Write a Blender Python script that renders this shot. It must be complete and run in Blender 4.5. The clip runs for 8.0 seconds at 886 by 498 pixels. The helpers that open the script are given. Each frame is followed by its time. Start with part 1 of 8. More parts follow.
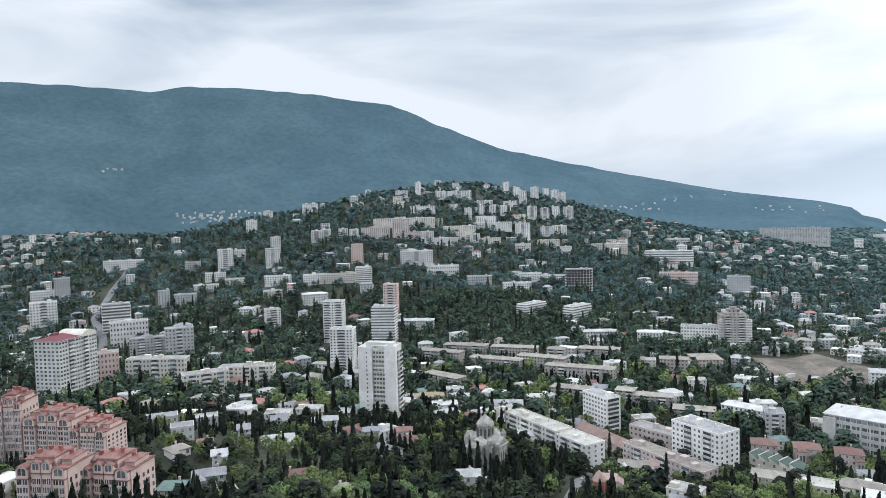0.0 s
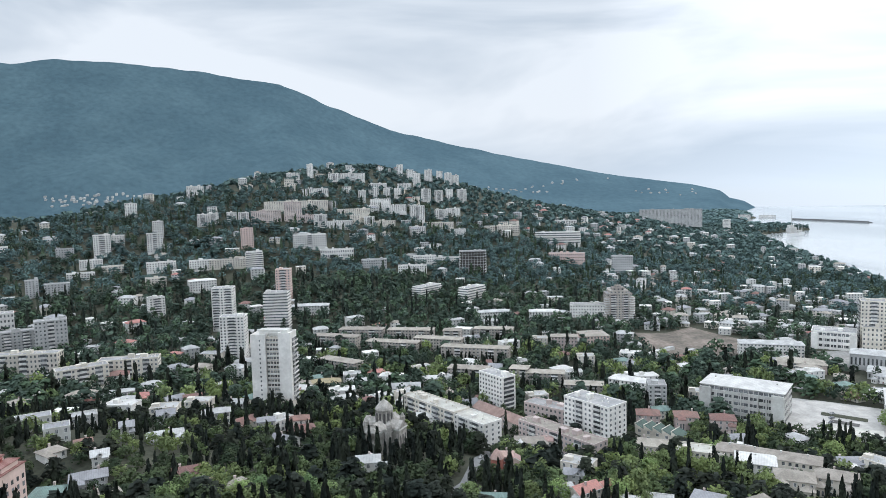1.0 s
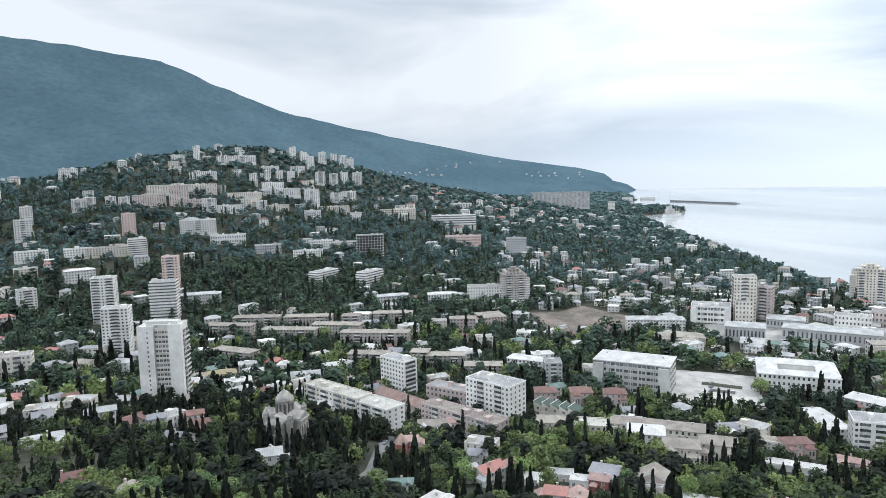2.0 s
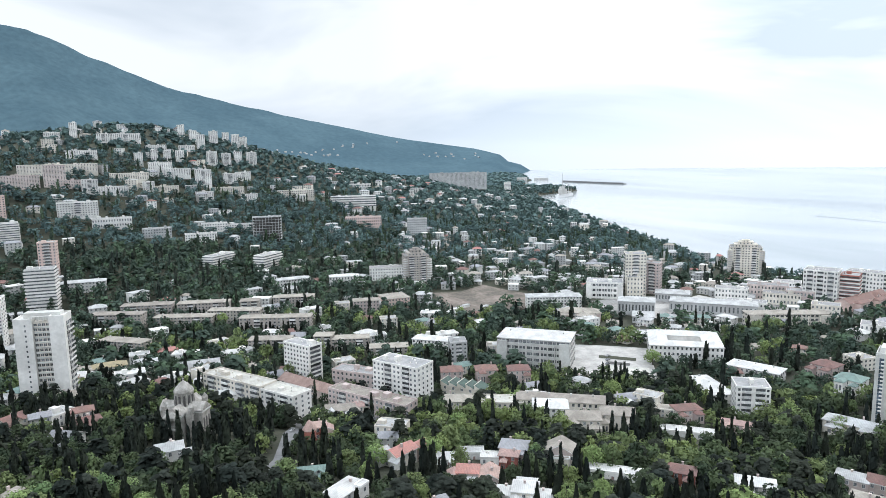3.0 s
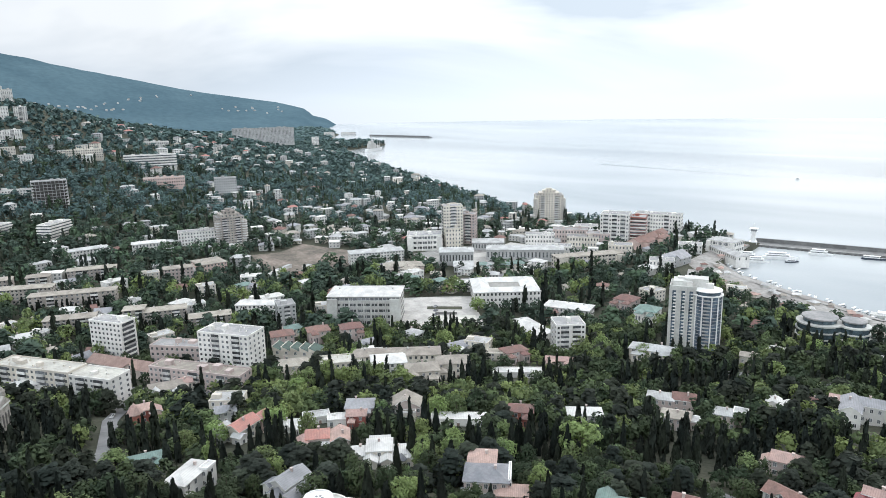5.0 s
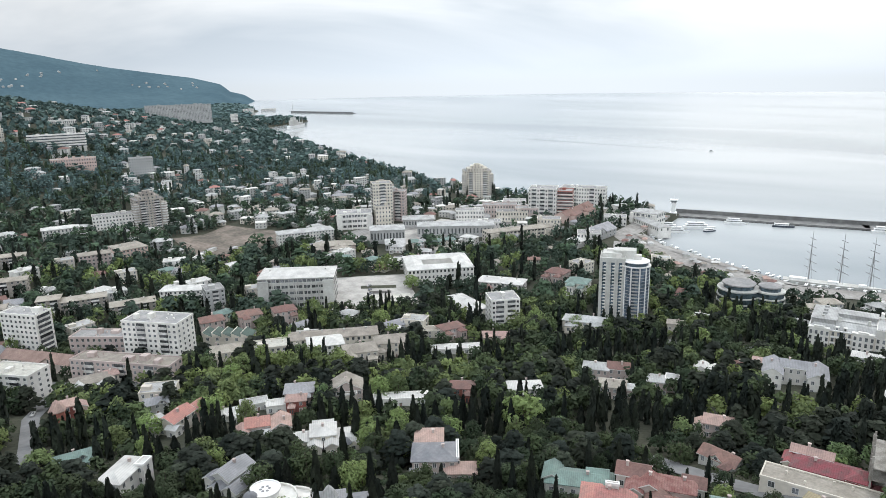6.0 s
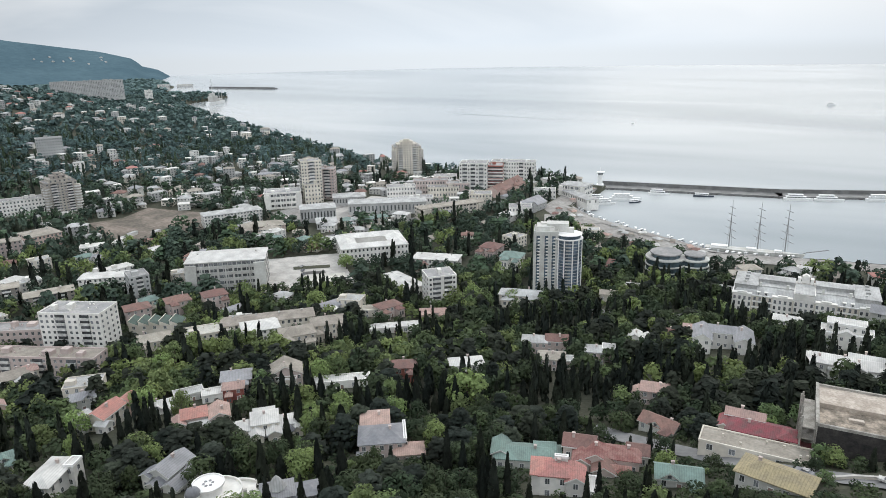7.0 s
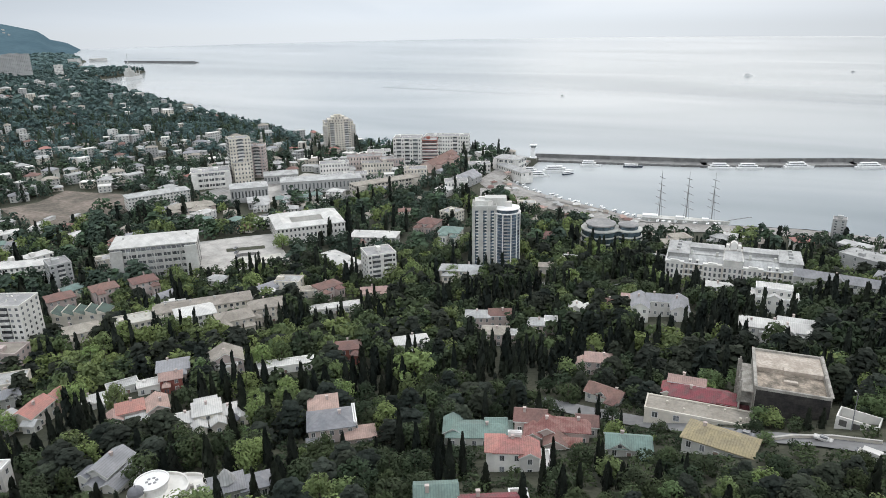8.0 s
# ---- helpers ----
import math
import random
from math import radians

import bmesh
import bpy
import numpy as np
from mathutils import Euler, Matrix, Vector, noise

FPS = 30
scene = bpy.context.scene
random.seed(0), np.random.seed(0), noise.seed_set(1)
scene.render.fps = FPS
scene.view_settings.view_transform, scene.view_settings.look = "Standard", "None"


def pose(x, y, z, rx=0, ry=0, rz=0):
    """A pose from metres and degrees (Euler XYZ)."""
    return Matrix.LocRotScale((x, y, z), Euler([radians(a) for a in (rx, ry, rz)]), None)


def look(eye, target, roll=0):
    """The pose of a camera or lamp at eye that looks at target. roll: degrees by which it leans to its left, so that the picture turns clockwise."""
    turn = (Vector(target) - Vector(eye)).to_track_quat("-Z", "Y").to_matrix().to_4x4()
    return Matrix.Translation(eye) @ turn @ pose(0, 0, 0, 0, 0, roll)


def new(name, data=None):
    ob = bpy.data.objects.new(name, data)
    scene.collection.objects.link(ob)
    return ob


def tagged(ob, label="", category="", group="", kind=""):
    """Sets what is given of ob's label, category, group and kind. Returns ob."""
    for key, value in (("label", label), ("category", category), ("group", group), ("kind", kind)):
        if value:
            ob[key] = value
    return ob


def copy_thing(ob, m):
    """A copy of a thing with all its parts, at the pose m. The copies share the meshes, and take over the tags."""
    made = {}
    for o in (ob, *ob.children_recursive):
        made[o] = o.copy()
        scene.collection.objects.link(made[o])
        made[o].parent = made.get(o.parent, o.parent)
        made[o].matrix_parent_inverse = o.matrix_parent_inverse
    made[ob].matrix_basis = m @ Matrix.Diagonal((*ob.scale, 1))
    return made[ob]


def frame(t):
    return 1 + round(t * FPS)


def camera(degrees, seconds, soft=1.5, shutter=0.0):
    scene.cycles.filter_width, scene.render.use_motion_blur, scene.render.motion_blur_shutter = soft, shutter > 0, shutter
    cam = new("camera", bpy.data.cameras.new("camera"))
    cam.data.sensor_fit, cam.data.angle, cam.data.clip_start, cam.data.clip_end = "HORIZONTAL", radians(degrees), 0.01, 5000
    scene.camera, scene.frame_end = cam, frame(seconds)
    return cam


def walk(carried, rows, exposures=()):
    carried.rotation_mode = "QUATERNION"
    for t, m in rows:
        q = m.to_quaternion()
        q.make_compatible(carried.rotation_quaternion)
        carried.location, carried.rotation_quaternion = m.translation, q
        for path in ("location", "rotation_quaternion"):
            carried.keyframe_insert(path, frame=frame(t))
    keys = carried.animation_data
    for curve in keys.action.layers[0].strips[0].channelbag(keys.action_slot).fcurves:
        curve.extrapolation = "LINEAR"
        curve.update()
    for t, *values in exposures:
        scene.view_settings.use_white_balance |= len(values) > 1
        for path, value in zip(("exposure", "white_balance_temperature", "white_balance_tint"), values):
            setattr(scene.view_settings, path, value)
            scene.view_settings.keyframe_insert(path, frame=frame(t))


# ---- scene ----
cam = camera(65.50, 8.0, soft=0.8)
# seconds, eye, target, roll
PATH = [
    (0.0, (-0.00, 0.00, 169.00), (-0.00, 99.83, 163.22), -1.58),
    (0.5, (-0.71, 2.10, 168.96), (6.95, 101.55, 161.72), -1.61),
    (1.0, (-1.56, 4.32, 168.99), (13.70, 102.76, 160.30), -1.56),
    (1.5, (-2.65, 6.67, 169.10), (20.07, 103.53, 158.95), -1.52),
    (3.0, (-7.17, 14.15, 169.32), (36.30, 103.01, 154.70), -1.13),
    (3.5, (-9.04, 17.01, 169.42), (40.80, 102.17, 153.14), -0.93),
    (4.0, (-10.98, 20.00, 169.49), (44.89, 100.95, 151.43), -0.91),
    (4.5, (-12.70, 23.09, 169.62), (48.36, 99.77, 149.81), -1.01),
    (6.0, (-15.44, 31.92, 170.19), (56.81, 96.34, 145.10), -1.15),
    (6.5, (-15.41, 34.74, 170.28), (59.81, 94.90, 143.39), -1.17),
    (7.0, (-15.11, 37.45, 170.42), (62.75, 93.25, 141.71), -1.13),
    (7.5, (-14.66, 40.10, 170.60), (65.48, 91.51, 140.02), -1.11),
    (8.0, (-14.07, 42.71, 170.81), (67.98, 89.79, 138.39), -1.05),
]
walk(cam, [(t, look(eye, target, roll)) for t, eye, target, roll in PATH],
     exposures=[(0.0, 0.02, 5950, 10), (1.6, 0.0, 6010, 10), (3.0, 0.2, 6060, 10), (3.5, 0.2, 6080, 10), (5.5, 0.04, 6260, 10), (6.0, -0.06, 6310, 10), (6.5, -0.14, 6350, 10), (8.0, -0.22, 6420, 11)])

# ---- daylight: hazy overcast, sun veiled ahead to the right ----
SUN_AZ, SUN_EL = 80.0, 40.0
world = bpy.data.worlds.new("overcast_sky")
scene.world = world
world.use_nodes = True
wn, wl = world.node_tree.nodes, world.node_tree.links
wn.clear()
w_out = wn.new("ShaderNodeOutputWorld")
w_bg = wn.new("ShaderNodeBackground")
w_sky = wn.new("ShaderNodeTexSky")
w_sky.sky_type, w_sky.sun_disc = "NISHITA", False
w_sky.sun_elevation, w_sky.sun_rotation = radians(SUN_EL), radians(SUN_AZ)
w_sky.dust_density, w_sky.air_density = 4.0, 1.5
w_co = wn.new("ShaderNodeTexCoord")
w_map = wn.new("ShaderNodeMapping")
w_map.inputs["Scale"].default_value = (1.0, 1.0, 4.2)
w_noise = wn.new("ShaderNodeTexNoise")
w_noise.inputs["Scale"].default_value, w_noise.inputs["Detail"].default_value = 1.7, 5.0
w_noise.inputs["Roughness"].default_value, w_noise.inputs["Distortion"].default_value = 0.5, 0.6
w_ramp = wn.new("ShaderNodeValToRGB")
w_ramp.color_ramp.elements[0].position, w_ramp.color_ramp.elements[0].color = 0.36, (0.50, 0.57, 0.64, 1)
w_ramp.color_ramp.elements[1].position, w_ramp.color_ramp.elements[1].color = 0.60, (0.93, 0.95, 0.96, 1)
w_mix = wn.new("ShaderNodeMixRGB")
w_mix.inputs[0].default_value = 0.94
w_gain = wn.new("ShaderNodeMixRGB")
w_gain.blend_type = "MULTIPLY"
w_gain.inputs[0].default_value = 1.0
w_gain.inputs[2].default_value = (0.10, 0.10, 0.10, 1)
# haze band at the horizon
w_sep = wn.new("ShaderNodeSeparateXYZ")
w_low = wn.new("ShaderNodeMapRange")
w_low.inputs["From Min"].default_value, w_low.inputs["From Max"].default_value = -0.012, 0.10
w_low.inputs["To Min"].default_value, w_low.inputs["To Max"].default_value = 0.85, 0.0
w_haze = wn.new("ShaderNodeMixRGB")
w_haze.inputs[2].default_value = (0.72, 0.78, 0.83, 1)
wl.new(w_co.outputs["Generated"], w_map.inputs["Vector"])
wl.new(w_map.outputs[0], w_noise.inputs["Vector"])
wl.new(w_noise.outputs["Fac"], w_ramp.inputs[0])
wl.new(w_sky.outputs[0], w_gain.inputs[1])
wl.new(w_gain.outputs[0], w_mix.inputs[1])
wl.new(w_ramp.outputs[0], w_mix.inputs[2])
wl.new(w_co.outputs["Generated"], w_sep.inputs[0])
wl.new(w_sep.outputs["Z"], w_low.inputs[0])
wl.new(w_low.outputs[0], w_haze.inputs[0])
wl.new(w_mix.outputs[0], w_haze.inputs[1])
# an overcast sky grows brighter towards the zenith and round the veiled sun
w_zen = wn.new("ShaderNodeMapRange")
w_zen.inputs["From Min"].default_value, w_zen.inputs["From Max"].default_value = 0.28, 0.95
w_zen.inputs["To Min"].default_value, w_zen.inputs["To Max"].default_value = 1.0, 2.2
w_dot = wn.new("ShaderNodeVectorMath")
w_dot.operation = "DOT_PRODUCT"
w_dot.inputs[1].default_value = (math.sin(radians(60)), math.cos(radians(60)), 0.1)
w_glow = wn.new("ShaderNodeMapRange")
w_glow.inputs["From Min"].default_value, w_glow.inputs["From Max"].default_value = 0.78, 1.0
w_glow.inputs["To Min"].default_value, w_glow.inputs["To Max"].default_value = 0.97, 1.34
w_mul = wn.new("ShaderNodeMath")
w_mul.operation = "MULTIPLY"
wl.new(w_sep.outputs["Z"], w_zen.inputs[0])
wl.new(w_co.outputs["Generated"], w_dot.inputs[0])
wl.new(w_dot.outputs["Value"], w_glow.inputs[0])
wl.new(w_zen.outputs[0], w_mul.inputs[0])
wl.new(w_glow.outputs[0], w_mul.inputs[1])
# added fill light: the unseen sky behind, away from the sea, is brightened
w_fill = wn.new("ShaderNodeMapRange")
w_fill.interpolation_type = "SMOOTHSTEP"
w_fill.inputs["From Min"].default_value, w_fill.inputs["From Max"].default_value = -0.15, -0.8
w_fill.inputs["To Min"].default_value, w_fill.inputs["To Max"].default_value = 1.0, 2.2
w_all = wn.new("ShaderNodeMath")
w_all.operation = "MULTIPLY"
wl.new(w_dot.outputs["Value"], w_fill.inputs[0])
wl.new(w_mul.outputs[0], w_all.inputs[0])
wl.new(w_fill.outputs[0], w_all.inputs[1])
wl.new(w_all.outputs[0], w_bg.inputs[1])
# under the horizon the sky is coloured as far sea, haze paling it upwards
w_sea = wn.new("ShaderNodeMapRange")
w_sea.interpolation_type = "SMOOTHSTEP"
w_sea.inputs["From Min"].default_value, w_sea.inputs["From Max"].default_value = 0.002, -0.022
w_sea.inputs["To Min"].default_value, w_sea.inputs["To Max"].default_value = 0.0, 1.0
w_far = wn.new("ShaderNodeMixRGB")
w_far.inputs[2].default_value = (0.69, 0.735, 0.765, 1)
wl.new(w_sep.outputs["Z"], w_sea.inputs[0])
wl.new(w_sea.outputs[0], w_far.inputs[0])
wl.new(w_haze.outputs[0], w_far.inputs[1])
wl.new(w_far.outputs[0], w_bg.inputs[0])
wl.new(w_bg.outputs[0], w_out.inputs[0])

sun = new("sun", bpy.data.lights.new("sun", "SUN"))
sun.data.energy, sun.data.angle, sun.data.color = 1.4, radians(13), (1.0, 0.95, 0.88)
sun.matrix_world = look((600 * math.sin(radians(SUN_AZ)), 600 * math.cos(radians(SUN_AZ)), 600 * math.tan(radians(SUN_EL))), (0, 0, 0))

# ---- materials ----
def material(name, colour, rough=0.8, vary=0.25, scale=0.3, bump=0.0, metal=0.0, second=None, fine=6.0, each=0.0, spec=0.3, glow=None, seams=0.0, leaf=0.0):
    """A surface with stains at two scales; second: the colour of its patches; each: how far pieces differ among themselves."""
    m = bpy.data.materials.new(name)
    m.use_nodes = True
    n, l = m.node_tree.nodes, m.node_tree.links
    b = n["Principled BSDF"]
    b.inputs["Roughness"].default_value, b.inputs["Metallic"].default_value = rough, metal
    b.inputs["Specular IOR Level"].default_value = spec
    geo = n.new("ShaderNodeNewGeometry")
    n1, n2 = n.new("ShaderNodeTexNoise"), n.new("ShaderNodeTexNoise")
    n1.inputs["Scale"].default_value, n2.inputs["Scale"].default_value = scale, scale * fine
    n1.inputs["Detail"].default_value, n2.inputs["Detail"].default_value = 4.0, 3.0
    l.new(geo.outputs["Position"], n1.inputs["Vector"])
    l.new(geo.outputs["Position"], n2.inputs["Vector"])
    r = n.new("ShaderNodeValToRGB")
    a = second or tuple(c * (1 - vary) for c in colour)
    r.color_ramp.elements[0].position, r.color_ramp.elements[0].color = 0.38, (*a, 1)
    r.color_ramp.elements[1].position, r.color_ramp.elements[1].color = 0.62, (*colour, 1)
    l.new(n1.outputs["Fac"], r.inputs[0])
    v = n.new("ShaderNodeMapRange")
    v.inputs["From Min"].default_value, v.inputs["From Max"].default_value = 0.3, 0.7
    v.inputs["To Min"].default_value, v.inputs["To Max"].default_value = 1 - vary * 0.6, 1 + vary * 0.3
    l.new(n2.outputs["Fac"], v.inputs[0])
    h = n.new("ShaderNodeHueSaturation")
    l.new(r.outputs[0], h.inputs["Color"])
    last = v.outputs[0]
    if each:
        info = n.new("ShaderNodeObjectInfo")
        for source, k in ((info.outputs["Random"], each), (geo.outputs["Random Per Island"], each * 0.7)):
            e = n.new("ShaderNodeMapRange")
            e.inputs["To Min"].default_value, e.inputs["To Max"].default_value = 1 - k, 1 + k * 0.7
            l.new(source, e.inputs[0])
            mu = n.new("ShaderNodeMath")
            mu.operation = "MULTIPLY"
            l.new(last, mu.inputs[0])
            l.new(e.outputs[0], mu.inputs[1])
            last = mu.outputs[0]
        hu = n.new("ShaderNodeMapRange")
        hu.inputs["To Min"].default_value, hu.inputs["To Max"].default_value = 0.5 - each * 0.06, 0.5 + each * 0.04
        l.new(info.outputs["Random"], hu.inputs[0])
        l.new(hu.outputs[0], h.inputs["Hue"])
    if seams:
        tc, wv, mr, mm = n.new("ShaderNodeTexCoord"), n.new("ShaderNodeTexWave"), n.new("ShaderNodeMapRange"), n.new("ShaderNodeMath")
        wv.inputs["Scale"].default_value, wv.inputs["Distortion"].default_value = 0.314 / seams, 0.3
        mr.inputs["From Min"].default_value, mr.inputs["From Max"].default_value = 0.0, 0.35
        mr.inputs["To Min"].default_value, mr.inputs["To Max"].default_value = 0.82, 1.0
        mm.operation = "MULTIPLY"
        l.new(tc.outputs["Object"], wv.inputs["Vector"])
        l.new(wv.outputs["Fac"], mr.inputs[0])
        l.new(mr.outputs[0], mm.inputs[0])
        l.new(last, mm.inputs[1])
        last = mm.outputs[0]
    l.new(last, h.inputs["Value"])
    l.new(h.outputs[0], b.inputs["Base Color"])
    if bump:
        bp = n.new("ShaderNodeBump")
        bp.inputs["Strength"].default_value, bp.inputs["Distance"].default_value = 0.6, bump
        l.new(n2.outputs["Fac"], bp.inputs["Height"])
        l.new(bp.outputs[0], b.inputs["Normal"])
    if leaf:
        # thin leaves let part of the light through
        tr, mx = n.new("ShaderNodeBsdfTranslucent"), n.new("ShaderNodeMixShader")
        up = n.new("ShaderNodeHueSaturation")
        up.inputs["Value"].default_value, up.inputs["Saturation"].default_value = 1.5, 1.05
        mx.inputs[0].default_value = leaf
        l.new(h.outputs[0], up.inputs["Color"])
        l.new(up.outputs[0], tr.inputs["Color"])
        l.new(b.outputs[0], mx.inputs[1])
        l.new(tr.outputs[0], mx.inputs[2])
        l.new(mx.outputs[0], n["Material Output"].inputs["Surface"])
    if glow:
        b.inputs["Emission Color"].default_value = (*glow, 1)
        b.inputs["Emission Strength"].default_value = 1.0
    return m


M_GROUND = material("scrub_ground", (0.068, 0.070, 0.048), 0.95, 0.5, 0.02, 0.4, second=(0.040, 0.043, 0.029), fine=25)
M_EARTH = material("bare_earth", (0.235, 0.195, 0.165), 0.95, 0.5, 0.05, 0.3, second=(0.13, 0.115, 0.095))
M_ASPHALT = material("asphalt", (0.20, 0.20, 0.20), 0.9, 0.25, 0.08, 0.02)
M_PAVING = material("pale_paving", (0.48, 0.46, 0.43), 0.85, 0.25, 0.1, 0.02)
# blue base colour and emission carry the haze over the forest
M_MOUNTAIN = material("far_forest_hazed", (0.054, 0.086, 0.094), 1.0, 0.4, 0.003, 12.0, second=(0.038, 0.064, 0.072), fine=11, spec=0.0, glow=(0.050, 0.081, 0.110))
# painted haze: the bluish emission strengthens along the ridge with distance, towards the cape
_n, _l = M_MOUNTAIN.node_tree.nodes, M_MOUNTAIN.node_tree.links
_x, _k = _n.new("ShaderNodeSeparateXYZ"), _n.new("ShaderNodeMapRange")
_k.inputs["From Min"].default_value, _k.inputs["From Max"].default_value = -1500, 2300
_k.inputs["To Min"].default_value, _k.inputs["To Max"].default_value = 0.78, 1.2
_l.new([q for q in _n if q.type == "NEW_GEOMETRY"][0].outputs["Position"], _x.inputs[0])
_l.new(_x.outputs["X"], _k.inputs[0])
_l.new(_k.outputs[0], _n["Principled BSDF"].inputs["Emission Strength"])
M_QUAY = material("stained_quay_paving", (0.33, 0.32, 0.30), 0.9, 0.4, 0.06, 0.02, second=(0.24, 0.225, 0.21))
M_CONCRETE = material("grey_concrete", (0.40, 0.39, 0.37), 0.9, 0.25, 0.12, 0.03)

# water with long wind streaks and small ripples
M_WATER = bpy.data.materials.new("sea_water")
M_WATER.use_nodes = True
_n, _l = M_WATER.node_tree.nodes, M_WATER.node_tree.links
_b = _n["Principled BSDF"]
_b.inputs["Roughness"].default_value, _b.inputs["IOR"].default_value = 0.12, 1.33
_g = _n.new("ShaderNodeNewGeometry")
_m = _n.new("ShaderNodeMapping")
_m.inputs["Rotation"].default_value = (0, 0, radians(-25))
_m.inputs["Scale"].default_value = (0.0022, 0.0006, 1)
_w = _n.new("ShaderNodeTexNoise")
_w.inputs["Scale"].default_value, _w.inputs["Detail"].default_value, _w.inputs["Distortion"].default_value = 1.0, 3.5, 0.8
_r = _n.new("ShaderNodeValToRGB")
_r.color_ramp.elements[0].position, _r.color_ramp.elements[0].color = 0.38, (0.22, 0.25, 0.265, 1)
_r.color_ramp.elements[1].position, _r.color_ramp.elements[1].color = 0.66, (0.44, 0.46, 0.46, 1)
_v = _n.new("ShaderNodeTexNoise")
_v.inputs["Scale"].default_value, _v.inputs["Detail"].default_value = 0.35, 3.0
_p = _n.new("ShaderNodeBump")
_p.inputs["Strength"].default_value, _p.inputs["Distance"].default_value = 0.35, 0.25
_l.new(_g.outputs["Position"], _m.inputs["Vector"])
_l.new(_m.outputs[0], _w.inputs["Vector"])
_l.new(_w.outputs["Fac"], _r.inputs[0])
_l.new(_r.outputs[0], _b.inputs["Base Color"])
_l.new(_g.outputs["Position"], _v.inputs["Vector"])
_l.new(_v.outputs["Fac"], _p.inputs["Height"])
_l.new(_p.outputs[0], _b.inputs["Normal"])


def mesh_of(name, verts, faces, *mats):
    me = bpy.data.meshes.new(name)
    me.from_pydata([tuple(map(float, v)) for v in verts], [], [tuple(map(int, f)) for f in faces])
    for m in mats:
        me.materials.append(m)
    return me


def smooth(me):
    me.polygons.foreach_set("use_smooth", [True] * len(me.polygons))
    return me

U = 45.0
COAST_Y = [-60, 0, 1.1, 2.3, 3.7, 4.6, 5.6, 6.7, 7.4, 7.7, 13.6, 15.4, 20.7, 26.2, 32, 39.5, 43.5, 46, 49, 52, 64, 87, 130]
COAST_X = [12.6, 12.6, 12.8, 12.6, 12.2, 12.6, 13, 13.5, 14.2, 16.9, 16.7, 16.6, 18.7, 21, 23.4, 26.8, 29, 35, 35, 33, 42, 54, 70]


# bearing and elevation of the far hill's brow, in degrees
BROW_A = [-60, -32.7, -27.1, -24.0, -21.1, -18.1, -15.1, -12.1, -9.1, -6.0, -3.8, -1.9, 0.9, 5.6, 9.0, 11.9, 14.9, 18.0, 21.0, 24.0, 27.0, 30.0, 33.0, 60]
BROW_E = [-1.0, -0.79, -1.14, -1.7, -1.82, -1.36, -0.84, -0.34, 0.27, 1.03, 1.53, 1.94, 2.24, 2.1, 1.53, 0.24, -0.48, -0.91, -1.2, -1.39, -1.78, -2.4, -2.97, -3.0]


def coast(y):
    return np.interp(y / U, COAST_Y, COAST_X) * U


def height(x, y):
    """Ground level over the sea: the near hill, the valley floor, the town's far hill and the drop to the shore."""
    a, b = x / U, y / U
    inland = np.maximum(coast(y) / U - a, 0)
    s = np.maximum((a + b) * 0.7, 0)
    near = 2.1 * np.exp(-(s / 4.9) ** 1.7)
    near = near * np.where(a < -1.5, np.exp(-((a + 1.5) / 4.7) ** 2), 1.0) - 0.75 * np.exp(-((a + 2.9) / 1.1) ** 2 - ((b - 5.4) / 1.3) ** 2)
    k = np.clip((b - 12) / 22, 0, 1)
    k = k * k * (3 - 2 * k)
    side = np.where(a < 4, np.exp(-((a - 4) / 35) ** 2), 1.0)
    back = 4.45 * k * np.minimum(inland / 21, 1.05) ** 1.3 * side
    back = back * (1 - 0.25 * np.clip((b - 40) / 30, 0, 1))
    roll = 0.07 * np.sin(a * 0.9 + 1.3) * np.sin(b * 0.8) * np.clip(inland - 2, 0, 1)
    h = (0.1 + near + back + roll) * np.clip(inland / 0.6, 0, 1) + 0.055
    # behind its brow the far hill drops to the valley under the mountain
    r = np.hypot(x, y)
    brow = np.tan(np.radians(np.interp(np.degrees(np.arctan2(x, y)), BROW_A, BROW_E)))
    cap = (160 + 1500 * brow - 0.10 * (r - 1500)) / U
    h = np.where(r > 900, np.minimum(h, np.maximum(cap, 0.3)), h)
    return np.where(coast(y) / U - a > 0, h, -0.4) * U


def ground_z(x, y):
    return float(height(np.array([x]), np.array([y]))[0])


def polar_sheet(name, radii, angles, level, *mats):
    """A sheet over rings of points round the origin, at the heights that level gives."""
    r, a = np.meshgrid(radii, angles, indexing="ij")
    x, y = r * np.sin(a), r * np.cos(a)
    z = level(x, y, r, a)
    verts = np.stack([x.ravel(), y.ravel(), z.ravel()], 1)
    n, m = len(radii), len(angles)
    i, j = np.meshgrid(np.arange(n - 1), np.arange(m - 1), indexing="ij")
    k = (i * m + j).ravel()
    faces = np.stack([k, k + m, k + m + 1, k + 1], 1)
    me = bpy.data.meshes.new(name)
    me.vertices.add(len(verts))
    me.vertices.foreach_set("co", verts.ravel())
    me.loops.add(faces.size)
    me.loops.foreach_set("vertex_index", faces.ravel())
    me.polygons.add(len(faces))
    me.polygons.foreach_set("loop_start", np.arange(len(faces)) * 4)
    me.polygons.foreach_set("use_smooth", np.ones(len(faces), bool))
    for mt in mats:
        me.materials.append(mt)
    me.update(calc_edges=True)
    me.validate()
    return new(name, me)


ANG = radians(1) * np.concatenate([np.arange(-180, -60, 4.0), np.arange(-60, 100, 0.4), np.arange(100, 180.1, 4.0)])
RAD = np.concatenate([[0], np.geomspace(25, 4850, 240)])
ground = polar_sheet("ground", RAD, ANG, lambda x, y, r, a: height(x, y), M_GROUND)
